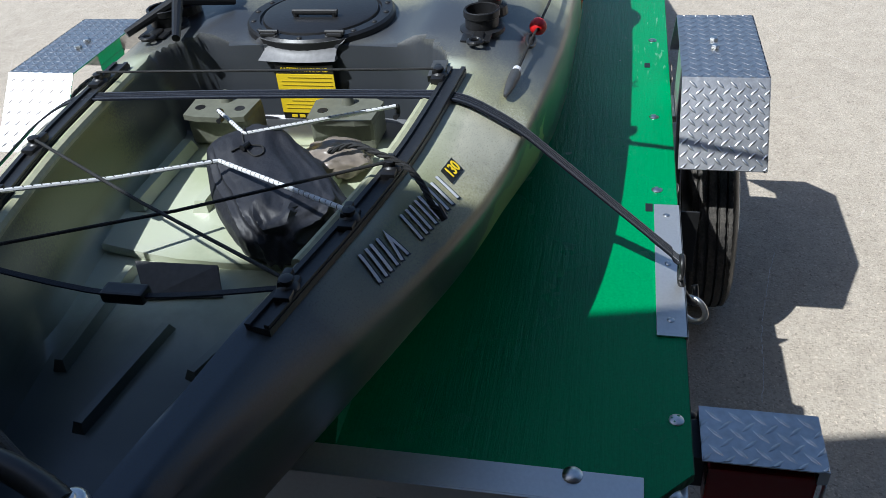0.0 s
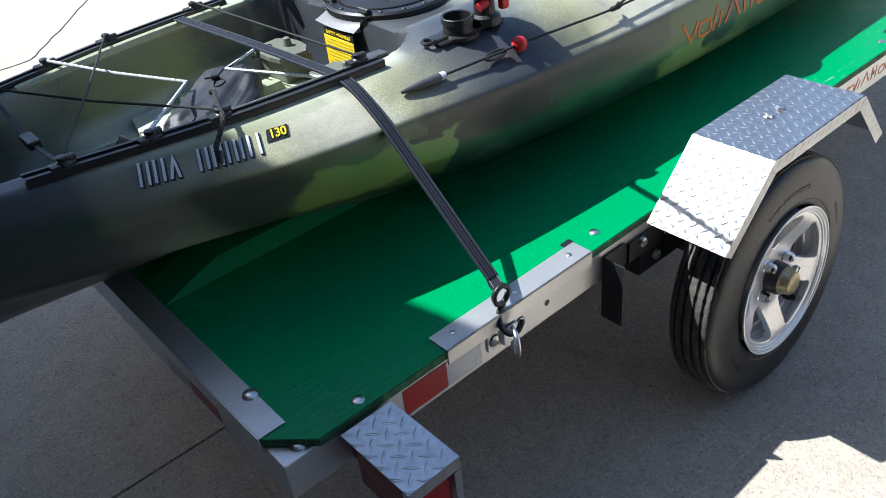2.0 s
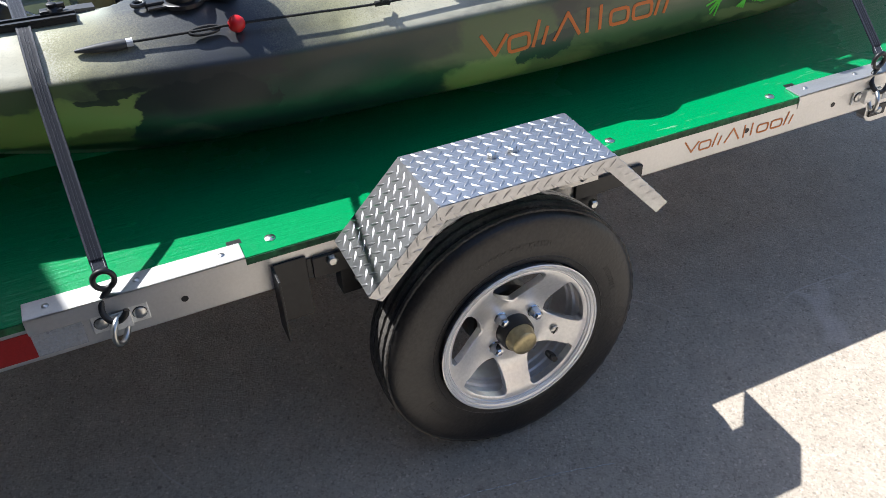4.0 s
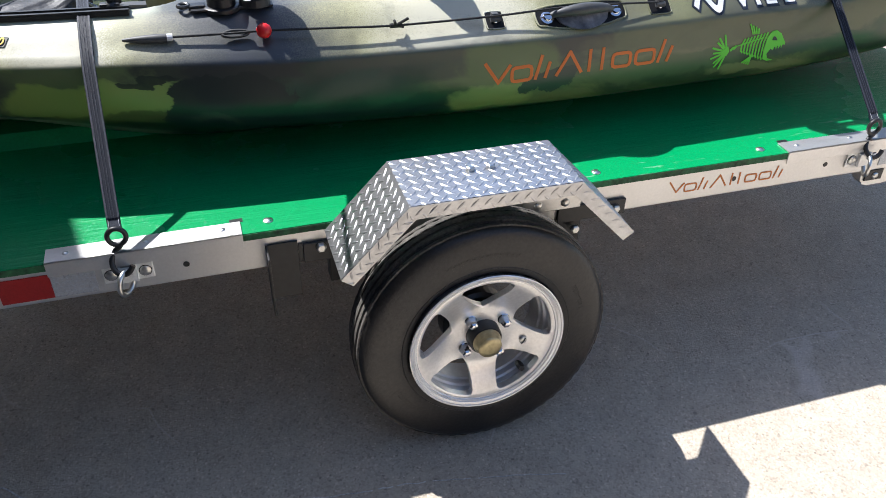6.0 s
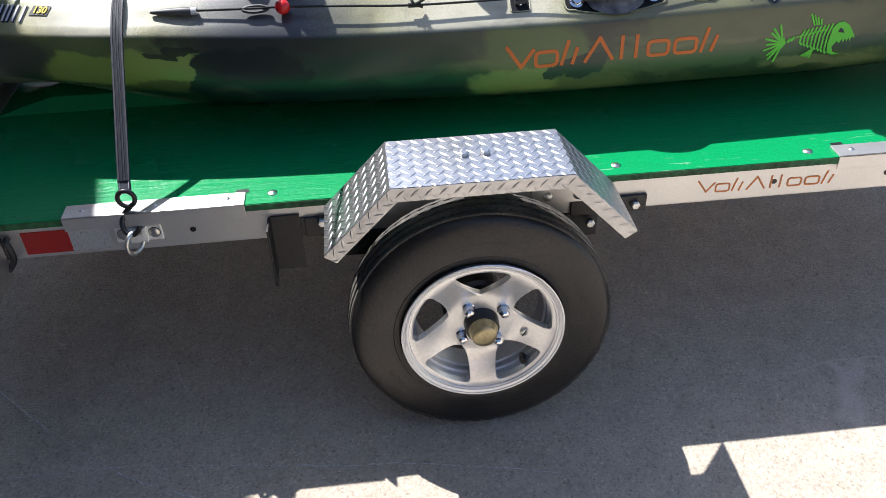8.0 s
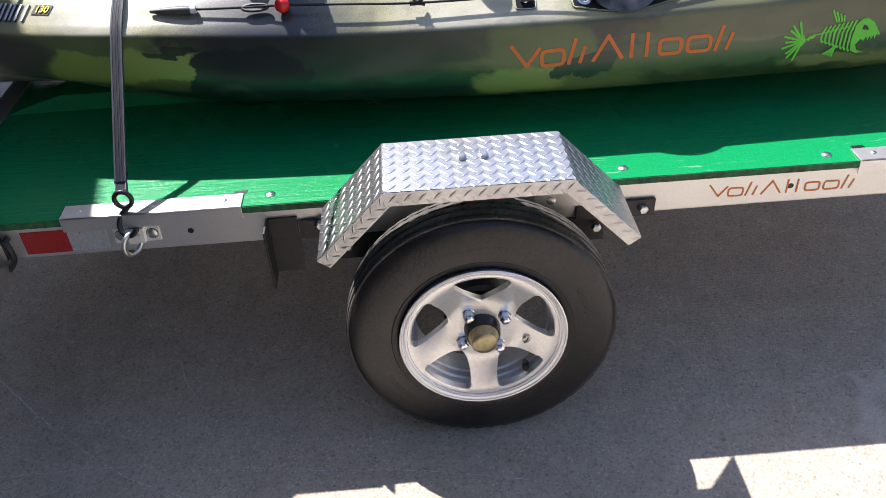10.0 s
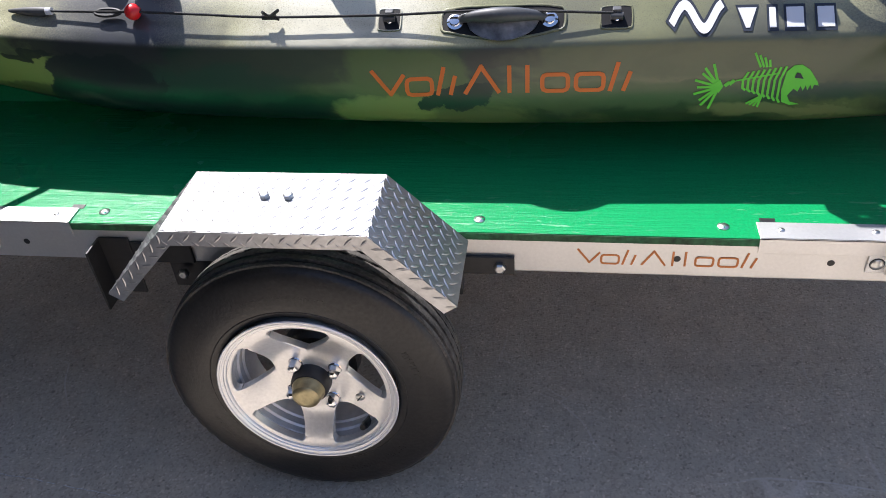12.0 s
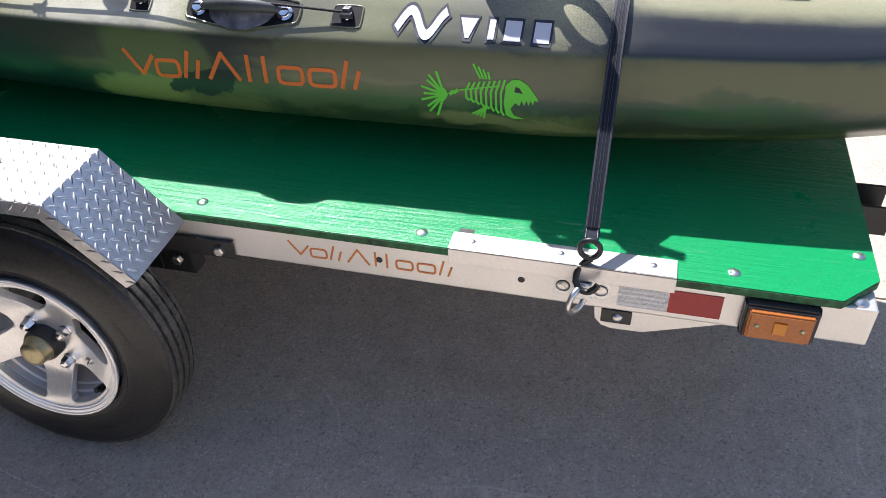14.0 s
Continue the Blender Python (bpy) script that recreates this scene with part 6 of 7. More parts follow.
# rod mount bases, side fittings and the anchor-line gear
def mount(c, side):
    bm = B()
    lathe(bm, [(-0.004, 0.036), (0.003, 0.036), (0.0045, 0.033), (0.005, 0.027), (0.020, 0.0265), (0.022, 0.0290), (0.032, 0.0290), (0.033, 0.0275), (0.032, 0.0245), (0.016, 0.0230), (0.016, 0.0)], c, (0, 0, 1), 28)
    m = part("rod_mount", bm, BLACKPL, kayak, "black rod-holder base with red lever", smooth=True)
    bm = B()
    box(bm, c.x - 0.058, c.x + 0.095, c.y - 0.020, c.y + 0.026, c.z - 0.001, c.z + 0.003, 0.001)
    part("base_plate", bm, BLACKPL, m)
    bm = B()
    box(bm, c.x - 0.062, c.x - 0.03, c.y - 0.009, c.y + 0.009, c.z, c.z + 0.008, 0.003)
    tube(bm, [c + Vector((-0.070 + 0.010 * math.cos(a), 0.010 * math.sin(a), 0.007)) for a in [2 * math.pi * k / 8 for k in range(8)]], 0.0038, 8, 3, closed=True)
    part("mount_tab", bm, BLACKPL, m)
    bm = B()
    o = c + Vector((0.062, -0.004, 0))
    lathe(bm, [(0.002, 0.030), (0.016, 0.028), (0.020, 0.020), (0.045, 0.018), (0.050, 0.024), (0.066, 0.024), (0.070, 0.016), (0.070, 0.0)], o, (0, 0, 1), 20)
    box(bm, o.x - 0.030, o.x + 0.030, o.y - 0.022, o.y + 0.022, o.z + 0.066, o.z + 0.110, 0.006)
    rod(bm, o + Vector((0, -0.036, 0.088)), o + Vector((0, 0.036, 0.088)), 0.017, n=14)
    part("ball_joint", bm, BLACKPL, m)
    bm = B()
    box(bm, o.x + 0.006, o.x + 0.022, o.y - 0.042, o.y - 0.028, o.z + 0.030, o.z + 0.095, 0.004)
    rod(bm, o + Vector((-0.030, -0.018, 0.040)), o + Vector((-0.012, -0.020, 0.046)), 0.008, n=10)
    part("lever", bm, REDBALL, m, "red locking lever")
    if side < 0:
        bm = B()
        rod(bm, o + Vector((-0.045, 0.004, 0.098)), Vector((-0.70, 0.380, 1.52)), 0.0078, 0.0062, 10)
        part("flag_pole", bm, BLACKPL, m, "thin black pole that leans aft")


mount(Vector((-0.393, 0.324, 0.800)), -1)
mount(Vector((-0.395, YC + 0.27, 0.803)), 1)
bm = B()
for a in (20, 140, 200, 320):
    d = Vector((math.cos(radians(a)), math.sin(radians(a)), 0))
    c = Vector((-0.385, YC + 0.245, 0.815))
    rod(bm, c + Vector((0, 0, 0.03)), c + d * 0.10, 0.010, 0.007, 10)
part("mount_leg", bm, BLACKPL, kayak)

# small paddle-shaped line holder, red float and cord along the shoulder
bm = B()
pts = [(-0.578, 0.044), (-0.55, 0.045), (-0.52, 0.046), (-0.500, 0.047)]
P = [top_place(x, s)[0] + top_place(x, s)[1] * 0.006 for x, s in pts]
tube(bm, P, lambda t: 0.0026 + 0.0062 * math.sin(min(1, t * 1.05) * math.pi * 0.62), 10, 5)
fin = part("line_guide", bm, GREYDARK, kayak, "grey tapered line guide", smooth=True)
bm = B()
a, na = top_place(-0.498, 0.047)
rod(bm, a + na * 0.008 + Vector((-0.002, 0, 0)), a + na * 0.008 + Vector((0.008, 0, 0)), 0.0070, n=12)
part("collar", bm, WHITEV, fin)
bm = B()
q1 = top_place(-0.49, 0.047)
q2 = top_place(-0.378, 0.050)
q3 = top_place(-0.326, 0.050)
q4 = top_place(-0.075, 0.043)
q5 = top_place(0.132, 0.046)
q6 = top_place(0.508, 0.040)
tube(bm, [q[0] + q[1] * h for q, h in ((q1, 0.009), (q2, 0.012), (q3, 0.016), (top_place(-0.2, 0.047), 0.017), (q4, 0.015), (q5, 0.014), (top_place(0.3, 0.046), 0.022), (q6, 0.010))], 0.0024, 8, 6)
cordage = part("side_cord", bm, CORD, kayak, "thin black anchor cord along the side", smooth=True)
bm = B()
c, nc = q3
lathe(bm, [(-0.0138, 0.0035), (-0.0120, 0.0082), (-0.006, 0.0131), (0.0, 0.0146), (0.006, 0.0131), (0.0120, 0.0082), (0.0138, 0.0035)], c + nc * 0.016, (1, 0.1, 0), 24)
part("float_ball", bm, REDBALL, cordage, "red float ball", smooth=True)
bm = B()
c, nc = q2
tube(bm, [c + nc * 0.010 + Vector((0.024 * math.cos(a), 0.0, 0)) + nc.cross(Vector((1, 0, 0))) * 0.007 * math.sin(a) for a in [2 * math.pi * k / 10 for k in range(10)]], 0.003, 8, 3, closed=True)
part("snap_clip", bm, BLACKSTEEL, cordage, smooth=True)
bm = B()
c, nc = top_place(-0.075, 0.043)
c = c + nc * 0.015
for d in ((0.022, -0.01, 0.016), (-0.006, -0.012, 0.014), (0.016, 0.004, -0.006)):
    rod(bm, c, c + Vector(d), 0.0028, n=8)
rod(bm, c - Vector((0.012, 0, 0)), c + Vector((0.012, 0, 0)), 0.005, n=8)
part("cord_knot", bm, CORD, cordage)


def moulded_rim(outline, parent, r=0.0024):
    """A rounded raised edge round a recess on the shoulder."""
    pts = []
    for u, s in outline:
        q, n = top_place(u, s)
        pts.append(q + n * 0.0008)
    bm = B()
    tube(bm, pts, r, 8, 3, closed=True)
    part("moulded_rim", bm, CAMO, parent, smooth=True)


def recess_clip(x, w, s):
    """A square pad, blackened for its recess's shade, with a cord clip."""
    bm = B()
    grid = []
    for a in range(5):
        row = []
        for c in range(4):
            q, n = top_place(x - w + 2 * w * a / 4, s - 0.018 + 0.038 * c / 3)
            row.append(bm.verts.new(q + n * 0.0016))
        grid.append(row)
    for A, C in zip(grid, grid[1:]):
        for c in range(3):
            bm.faces.new((A[c], A[c + 1], C[c + 1], C[c]))
    pad = part("cord_pad", bm, RECESS, kayak, "flat cord pad, black as the shade of a recess")
    moulded_rim([(x + a * w, s + b) for a, b in ((-1, -0.014), (-0.8, -0.019), (0, -0.020), (0.8, -0.019), (1, -0.014), (1, 0.014), (0.8, 0.020), (0, 0.021), (-0.8, 0.020), (-1, 0.014))], pad, 0.0016)
    bm = B()
    q, n = top_place(x, s)
    box(bm, q.x - 0.007, q.x + 0.007, q.y - 0.004, q.y + 0.010, q.z - 0.012, q.z + 0.016, 0.002)
    rod(bm, q + n * 0.006 - Vector((0.010, 0, 0)), q + n * 0.006 + Vector((0.010, 0, 0)), 0.006, n=12)
    part("cord_clip", bm, GREYDARK, pad)
    bm = B()
    dome(bm, q + n * 0.007 + Vector((0, 0, -0.006)), 0.0045, 0.003, n, 10)
    part("screw", bm, CHROME, pad, smooth=True)


recess_clip(0.132, 0.019, 0.044)
recess_clip(0.508, 0.025, 0.037)
# carry handle on a flat pad darkened as its shaded recess, with two bolts
bm = B()
P = []
for k in range(13):
    t = k / 12
    u = 0.222 + 0.202 * t
    q, n = top_place(u, 0.020)
    P.append(((u, 0.006 + 0.018 * (abs(2 * t - 1) ** 2.2)), (u, 0.066 - 0.010 * abs(2 * t - 1) ** 6)))
lo = [bm.verts.new(top_place(*a)[0] + top_place(*a)[1] * 0.0012) for a, _ in P]
hi = [bm.verts.new(top_place(*b)[0] + top_place(*b)[1] * 0.0012) for _, b in P]
for k in range(12):
    bm.faces.new((lo[k], lo[k + 1], hi[k + 1], hi[k]))
pad = part("handle_recess", bm, RECESS, kayak, "flat pad behind the carry handle, dark as a shaded recess")
moulded_rim([a for a, _ in P] + [c for _, c in P[::-1]], pad)
bm = B()
pts = []
for k in range(11):
    t = k / 10
    u = 0.252 + 0.142 * t
    q, n = top_place(u, 0.040 - 0.004 * math.sin(math.pi * t))
    pts.append(q + n * (0.006 + 0.019 * math.sin(math.pi * t) ** 0.7))
tube(bm, pts, lambda t: 0.006 + 0.0068 * math.sin(math.pi * t), 10, 3)
part("carry_handle", bm, GREYDARK, pad, "grey rubber carry handle", smooth=True)
# D-shaped rubber flap that hangs from the handle over the edge of the shoulder
bm = B()
rows = []
for k in range(17):
    t = k / 16
    u = 0.262 + 0.122 * t
    e = math.sin(math.pi * t) ** 0.5
    q, n = top_place(u, 0.040)
    r, m = top_place(u, 0.038 - 0.037 * e)
    hi = q + n * (0.008 + 0.010 * e)
    lo = r + m * (0.005 + 0.007 * e) + Vector((0, 0, -0.005 * e))
    bulge = (hi - lo).cross(Vector((1, 0, 0))).normalized() * 0.004 * e
    rows.append([hi.lerp(lo, f) + bulge * math.sin(math.pi * f) for f in (0.0, 0.25, 0.5, 0.75, 0.92, 1.0)])
for thick in (0.0, -0.0045):
    grid = [[bm.verts.new(p + Vector((0, -thick * 0.8, thick * 0.5))) for p in row] for row in rows]
    for A, C in zip(grid, grid[1:]):
        for f in range(5):
            bm.faces.new((A[f], A[f + 1], C[f + 1], C[f]))
bm.verts.ensure_lookup_table()
half = len(rows) * 6
for k in range(16):
    a, c = k * 6 + 5, (k + 1) * 6 + 5
    bm.faces.new((bm.verts[a], bm.verts[c], bm.verts[half + c], bm.verts[half + a]))
part("handle_guard", bm, SCUFFED, pad, "scuffed clear-grey flap below the handle", smooth=True)
for x in (0.244, 0.400):
    bm = B()
    q, n = top_place(x, 0.037)
    lathe(bm, [(0.001, 0.0140), (0.004, 0.0140), (0.0055, 0.0095), (0.011, 0.0088), (0.012, 0.0)], q, n, 16)
    part("handle_bolt", bm, CHROME, pad, "shiny washer-head bolt", smooth=True)

# front gear track near the bow
bm = B()
ribbon(bm, [rail_point(0.62 + k * 0.1, -1, 0.006, 0.004) for k in range(7)], 0.027, 0.008, (0, 1, 0), 3)
part("gear_track", bm, BLACKPL, kayak, "black accessory track on the rail")
bm = B()
c = rail_point(1.24, -1, 0.03, 0.004)
box(bm, c.x - 0.03, c.x + 0.03, c.y - 0.02, c.y + 0.02, c.z, c.z + 0.018, 0.004)
part("bow_fitting", bm, BLACKPL, kayak)


# gear mounts on the rail beside the seat and toward the bow
bm = B()
c = rail_point(0.01, -1, 0.025, 0.0)
box(bm, c.x - 0.032, c.x + 0.032, c.y - 0.02, c.y + 0.02, c.z, c.z + 0.020, 0.004)
rod(bm, c + Vector((0, 0, 0.018)), c + Vector((0, 0.01, 0.12)), 0.030, 0.034, 16)
part("rod_mount", bm, BLACKPL, kayak, "black upright rod tube on the rail")
bm = B()
c = rail_point(0.74, -1, 0.015, 0.0)
box(bm, c.x - 0.045, c.x + 0.040, c.y - 0.014, c.y + 0.014, c.z + 0.055, c.z + 0.125, 0.010)
rod(bm, c, c + Vector((0, 0, 0.06)), 0.014, n=12)
tube(bm, [c + Vector((0.095 + 0.035 * math.cos(a), 0, 0.105 + 0.048 * math.sin(a))) for a in [2 * math.pi * k / 12 for k in range(12)]], 0.009, 8, 3, closed=True)
rod(bm, c + Vector((0.04, 0, 0.09)), c + Vector((0.062, 0, 0.098)), 0.010, n=10)
gear = part("gear_mount", bm, BLACKPL, kayak, "black looped gear mount on the rail")
bm = B()
rod(bm, c + Vector((-0.01, 0, 0.12)), c + Vector((-0.02, 0.004, 0.20)), 0.009, n=10)
for x0, x1, z0, z1 in ((-0.095, -0.030, 0.235, 0.262), (-0.095, -0.030, 0.170, 0.192), (-0.095, -0.074, 0.192, 0.235), (-0.046, -0.030, 0.192, 0.235)):
    box(bm, c.x + x0, c.x + x1, c.y - 0.012, c.y + 0.012, c.z + z0, c.z + z1, 0.004)
part("screen_bracket", bm, BLACKPL, gear, "black open accessory bracket")
bm = B()
rod(bm, c + Vector((-0.035, 0.002, 0.182)), c + Vector((0.050, 0.002, 0.190)), 0.008, n=10)
box(bm, c.x + 0.034, c.x + 0.095, c.y - 0.014, c.y + 0.014, c.z + 0.160, c.z + 0.232, 0.012)
rod(bm, c + Vector((0.090, 0, 0.215)), c + Vector((0.120, 0, 0.236)), 0.010, n=10)
part("gear_arm", bm, BLACKPL, gear, "black accessory arm with a clamp")


# ---- straps ----
def over_kayak(x, lift=0.0035):
    """Points over the hull from near rail to far side, just above its skin, at station x."""
    sec = section(x)[11:]
    near = [Vector((x, YC - o - 0.0025, z + lift)) for o, z in sec]
    return near


def strap(x_rail, x_top, label):
    near = over_kayak(x_top)
    far = [Vector((x_top - 0.035, 2 * YC - p.y, p.z)) for p in near]
    hook = Vector((x_rail, 0.006, 0.541))
    s = thing("tie_down_strap", (x_rail, 0, DECK), label, "strap", "straps over the kayak")
    lead = (near[0] - hook)
    path = [hook] + [hook + lead * f for f in (0.12, 0.25, 0.4, 0.55, 0.7, 0.85, 0.95)] + near + [near[-1] * 0.66 + far[-1] * 0.34 + Vector((0, 0, 0.002)), near[-1] * 0.34 + far[-1] * 0.66 + Vector((0, 0, 0.002))] + far[::-1] + [Vector((x_rail - 0.04, WIDE - 0.006, 0.541))]
    # even steps, eased over the edge of the hull
    line = [path[0]]
    for p in path[1:]:
        while (p - line[-1]).length > 0.008:
            line.append(line[-1] + (p - line[-1]).normalized() * 0.008)
    line.append(path[-1])
    for _ in range(12):
        line = [line[0]] + [(a + b * 2 + c) / 4 for a, b, c in zip(line, line[1:], line[2:])] + [line[-1]]
    path = [line[0], line[1]] + [p + Vector((0, -0.0015 if p.y < YC else 0.0015, 0.004)) for p in line[2:-2]] + line[-2:]
    bm = B()
    ribbon(bm, path, 0.0228, 0.0022, (1, 0, 0), 1)
    web = part("webbing", bm, WEB, s, "black polyester webbing")
    # rope-like ribs woven along both borders and the middle
    for off, wide in ((-0.0092, 0.0028), (-0.0022, 0.0008), (0.0022, 0.0008), (0.0092, 0.0028)):
        bm = B()
        ribbon(bm, [p + Vector((off + (0.0002 if i % 2 else -0.0002), -0.0004, 0.0014)) for i, p in enumerate(path)], wide, 0.0012, (1, 0, 0), 1)
        part("stripe", bm, WEBLINE, web, "grey woven rib")
    bm = B()
    ribbon(bm, [hook + lead.normalized() * d + Vector((0, -0.0028, 0.001)) for d in (0.0, 0.02, 0.062)], 0.021, 0.002, (1, 0, 0), 2)
    part("sewn_end", bm, WEBLINE, web, "stitched webbing end")
    bm = B()
    dn = lead.normalized()
    flat = Vector((0, -0.0042, 0.0022))
    for q in range(5):
        a0 = hook + dn * (0.026 + 0.0075 * q) + flat
        rod(bm, a0 + Vector((-0.0085, 0, 0)), a0 + Vector((0.0085, 0, 0)), 0.00035, n=5)
        if q < 4:
            rod(bm, a0 + Vector((-0.0085, 0, 0)), a0 + Vector((0.0085, 0, 0)) + dn * 0.0075, 0.00035, n=5)
            rod(bm, a0 + Vector((0.0085, 0, 0)), a0 + Vector((-0.0085, 0, 0)) + dn * 0.0075, 0.00035, n=5)
    for side in (-0.0085, 0.0085):
        rod(bm, hook + dn * 0.004 + flat + Vector((side, 0, 0)), hook + dn * 0.056 + flat + Vector((side, 0, 0)), 0.00035, n=5)
    part("stitching", bm, WHITECORD, web, "pale cross stitching")["kind"] = "stuff"
    for hy, sg in ((0.0, 1), (WIDE, -1)):
        bm = B()
        c = Vector((x_rail - (0.04 if sg < 0 else 0.0), hy + sg * 0.002, 0.524))
        eye = [c + Vector((0.0152 * math.cos(a), sg * -0.003, 0.0165 * math.sin(a) + 0.004)) for a in [radians(30 * k) for k in range(12)]]
        tube(bm, eye, 0.0046, 10, 3, closed=True)
        tail = [c + Vector((0.004, sg * -0.003, -0.014)), c + Vector((-0.010, sg * -0.006, -0.026)), c + Vector((-0.016, sg * -0.016, -0.042)), c + Vector((-0.010, sg * -0.026, -0.055)), c + Vector((0.003, sg * -0.030, -0.058)), c + Vector((0.013, sg * -0.030, -0.051)), c + Vector((0.018, sg * -0.028, -0.043))]
        tube(bm, tail, 0.0050, 10, 4)
        part("hook", bm, BLACKPL, s, "black coated steel S-hook", smooth=True)


strap(-0.634, -0.640, "black webbing tie-down strap hooked to a rail ring, stern end")
strap(0.950, 0.948, "black webbing tie-down strap hooked to a rail ring, bow end")


# ---- things in the tank well ----
def bag():
    """A full, slack stuff sack with a flat gathered end."""
    bm = B()
    bmesh.ops.create_icosphere(bm, subdivisions=6, radius=1.0)
    for v in bm.verts:
        p = v.co.copy()
        q = Vector((math.copysign(abs(p.x) ** 0.62, p.x), math.copysign(abs(p.y) ** 0.62, p.y), math.copysign(abs(p.z) ** 0.72, p.z)))
        bow, stern = smoothstep(0.1, 1.0, q.x), smoothstep(-0.2, -0.9, q.x)
        up = max(0.0, p.z)
        q = Vector((q.x * 0.132, q.y * 0.074 * (1 - 0.16 * bow), q.z * 0.047 + 0.034 * bow * up - 0.004 * stern * up))
        big = noise.noise(Vector((p.x * 1.2 + 4, p.y * 1.4, p.z * 1.2)))
        # soft folds that fan out from the gathered end
        fan = noise.noise(Vector((p.x * 0.9 + 3, p.y * 3.4 + p.x * 1.2, p.z * 1.6)))
        fold = max(0.0, 1 - abs(fan) * 3.0)
        fine = noise.noise(Vector((p.x * 3.0, p.y * 8.0 + p.x * 3, p.z * 5.0)))
        q += p * (big * 0.010 + fold * (0.0035 + 0.0050 * stern) + fine * (0.0018 + 0.0026 * stern))
        # seam round the rear end
        q += p * 0.0030 * math.exp(-((q.x + 0.108) / 0.006) ** 2)
        q.z = max(q.z, -0.046)
        v.co = q
    place = Matrix.Translation((-0.768, YC - 0.046, FLOOR + 0.046)) @ Matrix.Rotation(radians(43), 4, "Z")
    bm.transform(place)
    cover = [v.co.copy() for v in bm.verts]
    sack = thing("stuff_sack", (-0.768, YC - 0.036, FLOOR), "black crumpled nylon stuff sack held under bungee cords", "bag")

    def on(x, y):
        near = [c.z for c in cover if abs(c.x - x) < 0.006 and abs(c.y - y) < 0.006]
        return Vector((x, y, max(near, default=FLOOR + 0.09) + 0.0008))

    part("body", bm, NYLON, sack, smooth=True)
    bm = B()
    tube(bm, [on(-0.690, 0.617), on(-0.715, 0.610), on(-0.738, 0.597), on(-0.752, 0.580), on(-0.744, 0.570), on(-0.730, 0.578), on(-0.736, 0.600), on(-0.752, 0.612)], 0.0013, 6, 5)
    string = part("drawstring", bm, CORD, sack, "black drawstring", smooth=True)
    bm = B()
    a = on(-0.738, 0.597)
    rod(bm, a + Vector((-0.007, 0.002, 0.003)), a + Vector((0.007, -0.002, 0.003)), 0.0045, 0.004, 10)
    part("toggle", bm, BLACKPL, string)
    return sack


bag()


def cord_thing(name, pts, r, mat, label, steps=6):
    bm = B()
    tube(bm, pts, r, 8, steps, straight=steps == 0)
    return single(name, bm, mat, label, "cord", smooth=True)


def bungee(points, label):
    """A white cord flecked with black, with hooked ends."""
    s = thing("bungee_cord", points[0], label, "cord", "bungee cords over the well")
    bm = B()
    line = []
    for a, b in zip(points, points[1:]):
        line += [Vector(a).lerp(Vector(b), s / 6) for s in range(6)]
    line.append(Vector(points[-1]))
    tube(bm, line, 0.0030, 8, straight=True)
    core = part("cord", bm, WHITECORD, s, "white braided cord", smooth=True)
    P = []
    for a, b in zip(points, points[1:]):
        P += [Vector(a).lerp(Vector(b), s / 40) for s in range(40)]
    bm = B()
    k = 0
    dist = 0.0
    for a, b in zip(P, P[1:]):
        dist += (b - a).length
        if dist > 0.0075:
            dist = 0.0
            d = (b - a).normalized()
            rod(bm, a - d * 0.0007, a + d * 0.0009 + Vector((0.0006, 0.0006, 0)), 0.0033, n=8)
    f = part("flecks", bm, CORD, core)
    f["kind"] = "stuff"
    for e in (points[0], points[-1]):
        bm = B()
        e = Vector(e)
        tube(bm, [e + Vector((0.0, 0.0, 0.0)), e + Vector((0.008, 0.0, -0.006)), e + Vector((0.004, 0.0, -0.016)), e + Vector((-0.008, 0, -0.014))], 0.004, 8, 4)
        part("hook", bm, BLACKPL, s, smooth=True)


ring_a = Vector((-0.785, YC + 0.012, 0.774))
ring_b = Vector((-0.708, YC + 0.008, 0.772))
kn = lambda x, side, up=0.022: rail_point(x, side, 0.004, up)
bungee([kn(-0.95, 1), kn(-0.95, 1) * 0.5 + ring_a * 0.5 + Vector((0, 0, -0.004)), ring_a, ring_a * 0.5 + kn(-0.951, -1) * 0.5, kn(-0.951, -1)], "white flecked bungee cord stretched across the well to the rails")
bungee([Vector((-0.60, YC + 0.10, 0.75)), ring_b, ring_b * 0.5 + Vector((-0.60, YC - 0.17, 0.762)) * 0.5, Vector((-0.595, YC - 0.18, 0.762))], "white flecked bungee cord hooked between the plastic brackets")
cord_thing("cord", [kn(-0.823, 1), kn(-0.823, 1) * 0.5 + kn(-1.071, -1) * 0.5 + Vector((0, 0, -0.006)), kn(-1.071, -1)], 0.0021, CORD, "thin black cord stretched diagonally over the well", 0)
cord_thing("cord", [kn(-1.071, 1), kn(-1.071, 1) * 0.5 + kn(-0.846, -1) * 0.5 + Vector((0, 0, -0.006)), kn(-0.846, -1)], 0.0021, CORD, "thin black cord stretched diagonally over the well", 0)
cord_thing("cord", [kn(-0.63, 1, 0.026), kn(-0.63, 1, 0.026) * 0.5 + rail_point(-0.592, -1, 0.022, 0.022) * 0.5, rail_point(-0.592, -1, 0.022, 0.022)], 0.0020, CORD, "thin black cord stretched straight across the well", 0)
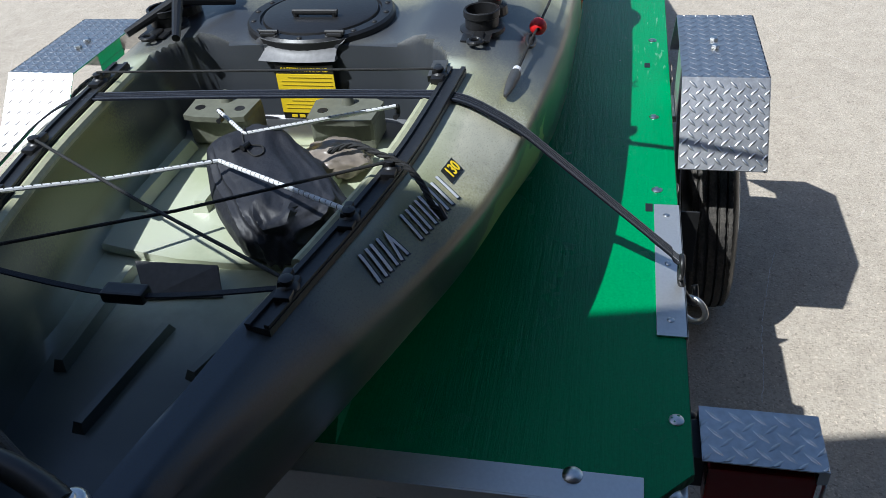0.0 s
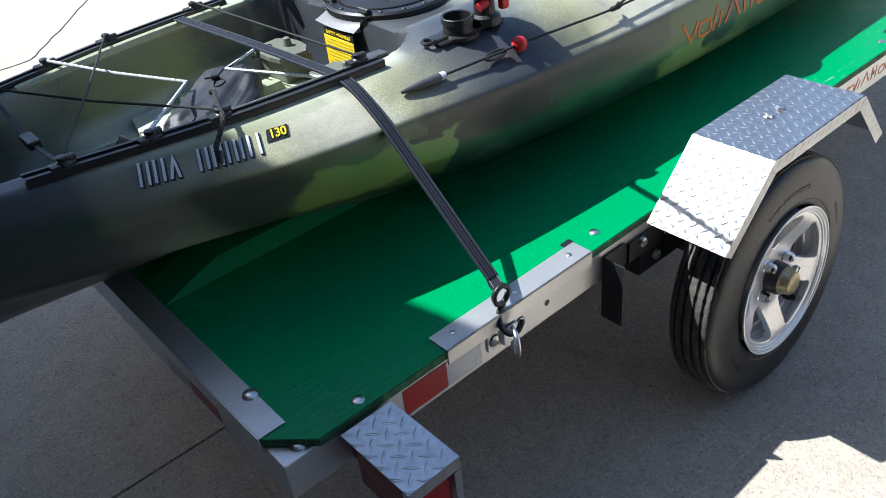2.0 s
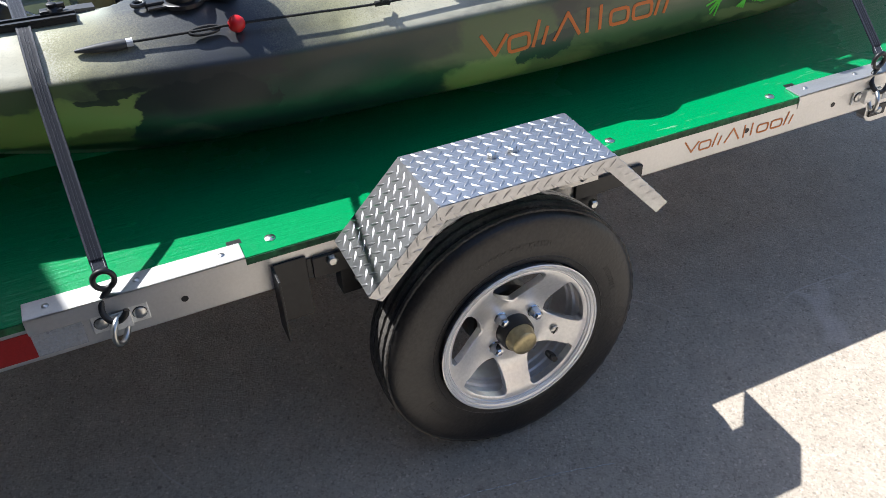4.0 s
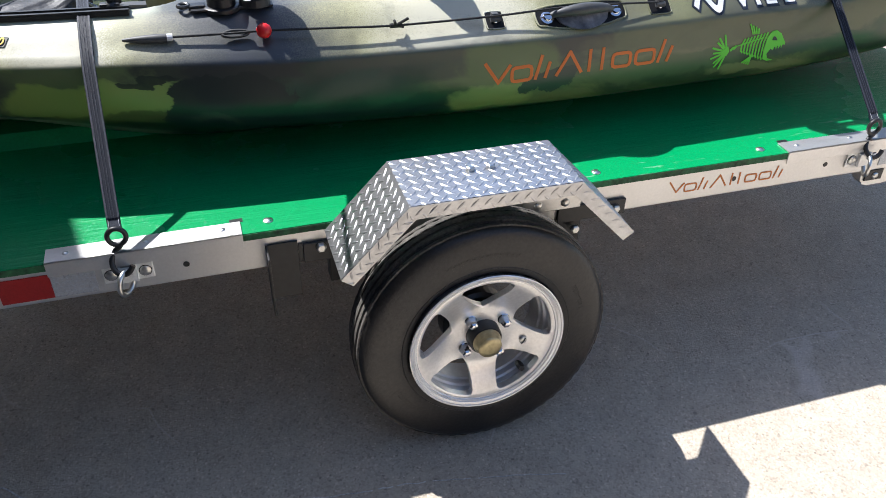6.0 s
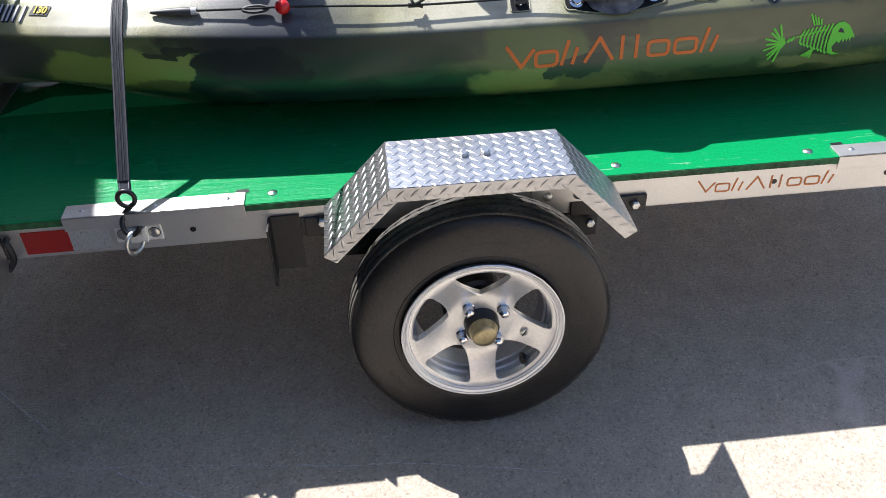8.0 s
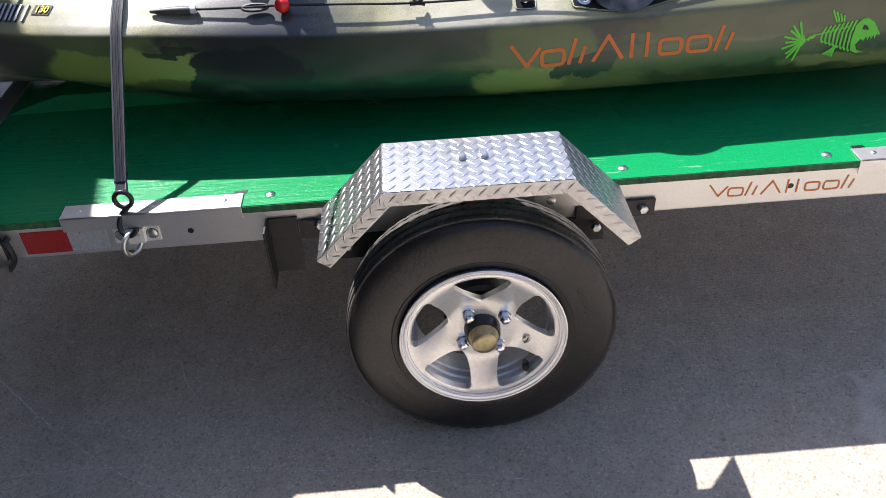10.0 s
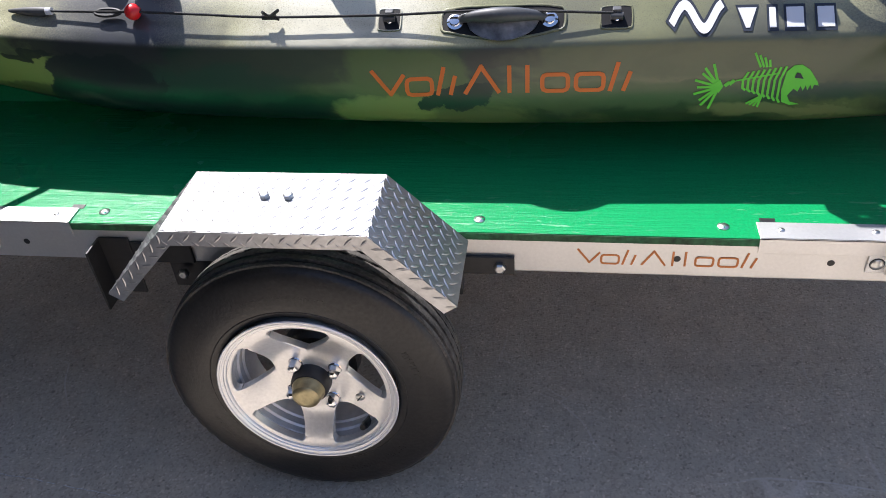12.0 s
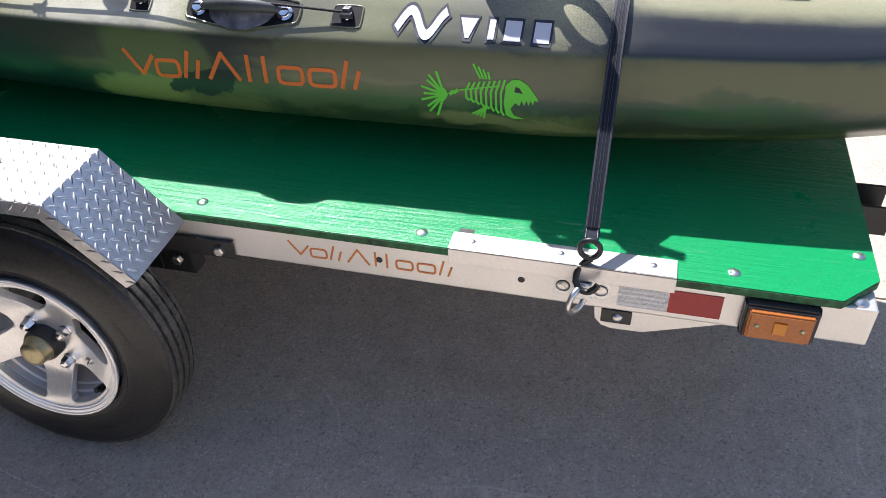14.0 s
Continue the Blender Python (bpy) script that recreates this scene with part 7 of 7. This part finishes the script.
# loose rope end hanging over the rail
e = kn(-0.846, -1, 0.02)
way = [e + Vector((0.03, 0.085, -0.006)), e + Vector((0.02, 0.05, 0.010)), e + Vector((0.004, 0.012, 0.008)), e + Vector((-0.006, -0.020, -0.001)), e + Vector((-0.026, -0.042, -0.012)), e + Vector((-0.044, -0.056, -0.026)), e + Vector((-0.046, -0.066, -0.037))]
rope = []
for p0, p1, p2, p3 in zip([way[0]] + way, way, way[1:], way[2:] + [way[-1]]):
    for k in range(8):
        u = k / 8
        rope.append(0.5 * ((2 * p1) + (p2 - p0) * u + (2 * p0 - 5 * p1 + 4 * p2 - p3) * u * u + (3 * p1 - p0 - 3 * p2 + p3) * u ** 3))
bm = B()
for strand in range(3):
    pts = []
    for k, p in enumerate(rope):
        d = (rope[min(k + 1, len(rope) - 1)] - rope[max(k - 1, 0)]).normalized()
        side = d.cross(Vector((0, 0, 1))).normalized()
        over = side.cross(d)
        turn = k * 0.75 + strand * 2 * math.pi / 3
        pts.append(p + (side * math.cos(turn) + over * math.sin(turn)) * 0.0021)
    tube(bm, pts, 0.0022, 6, 1, straight=True)
rope_end = thing("rope_end", e, "black braided rope end looped over the rail", "cord")
part("rope", bm, CORD, rope_end, smooth=True)
bm = B()
rod(bm, rope[-1] + Vector((0.004, 0.004, 0.006)), rope[-1] + Vector((-0.004, -0.006, -0.006)), 0.0052, 0.0046, 10)
part("end_cap", bm, BLACKPL, rope_end, "black plastic cord end")
# strap with buckle at the back of the well
a, b = kn(-1.071, -1, 0.012), kn(-1.06, 1, 0.012)
s = thing("buckle_strap", a, "thin black strap with a plastic buckle across the well", "strap")
bm = B()
ribbon(bm, [a, a * 0.5 + b * 0.5 + Vector((0, 0, -0.030)), b], 0.007, 0.002, (1, 0, 0), 6)
part("webbing", bm, WEB, s)
bm = B()
c = a * 0.5 + b * 0.5 + Vector((0, -0.01, -0.029))
box(bm, c.x - 0.010, c.x + 0.010, c.y - 0.024, c.y + 0.024, c.z - 0.006, c.z + 0.008, 0.003)
part("buckle", bm, BLACKPL, s, "black side-release buckle")
# clear-lidded tackle bits by the brackets
bm = B()
bmesh.ops.create_icosphere(bm, subdivisions=4, radius=1.0)
for v in bm.verts:
    p = v.co.copy()
    r = 1 + 0.22 * noise.noise(p * 1.8) + 0.10 * (1 - abs(noise.noise(p * 4.2)) * 2)
    v.co = Vector((p.x * 0.040 * r, p.y * 0.052 * r, max(-0.018, p.z * 0.024 * r)))
bm.transform(Matrix.Translation((-0.615, YC - 0.085, FLOOR + 0.018)))
single("tackle_pouch", bm, POUCH, "crumpled grey-brown plastic pouch in the well", "pouch", smooth=True)
# dark panel on the well floor
bm = B()
plate(bm, [(-0.945, 0.672, FLOOR + 0.002), (-0.930, 0.574, FLOOR + 0.002), (-0.898, 0.588, FLOOR + 0.026), (-0.900, 0.702, FLOOR + 0.026)], 0.004)
single("floor_plate", bm, GREYDARK, "flat charcoal plastic plate lying on the well floor", "plate")
# stern carry handle: a padded grip and a cord held by one shiny bolt
bolt = Vector((-1.325, 0.488, 0.801))
bm = B()
tube(bm, [bolt + Vector(p) for p in ((-0.004, 0.004, 0.004), (0.008, 0.034, 0.010), (0.018, 0.075, 0.016), (0.016, 0.120, 0.016), (0.0, 0.165, 0.010), (-0.02, 0.196, 0.002))], 0.0115, 12, 6)
grip = part("stern_handle", bm, BLACKPL, kayak, "black padded carry handle at the stern", smooth=True)
bm = B()
tube(bm, [bolt + Vector(p) for p in ((0.0, 0.008, 0.006), (0.022, 0.050, 0.010), (0.052, 0.100, 0.008), (0.085, 0.150, -0.002))], 0.0036, 8, 5)
part("handle_cord", bm, CORD, grip, smooth=True)
bm = B()
lathe(bm, [(0.0, 0.0130), (0.004, 0.0126), (0.0075, 0.0112), (0.0092, 0.0086), (0.0090, 0.0050), (0.0110, 0.0040), (0.0114, 0.0)], bolt, (0, 0, 1), 24)
part("bolt", bm, ZINC, grip, "shiny bolt", smooth=True)
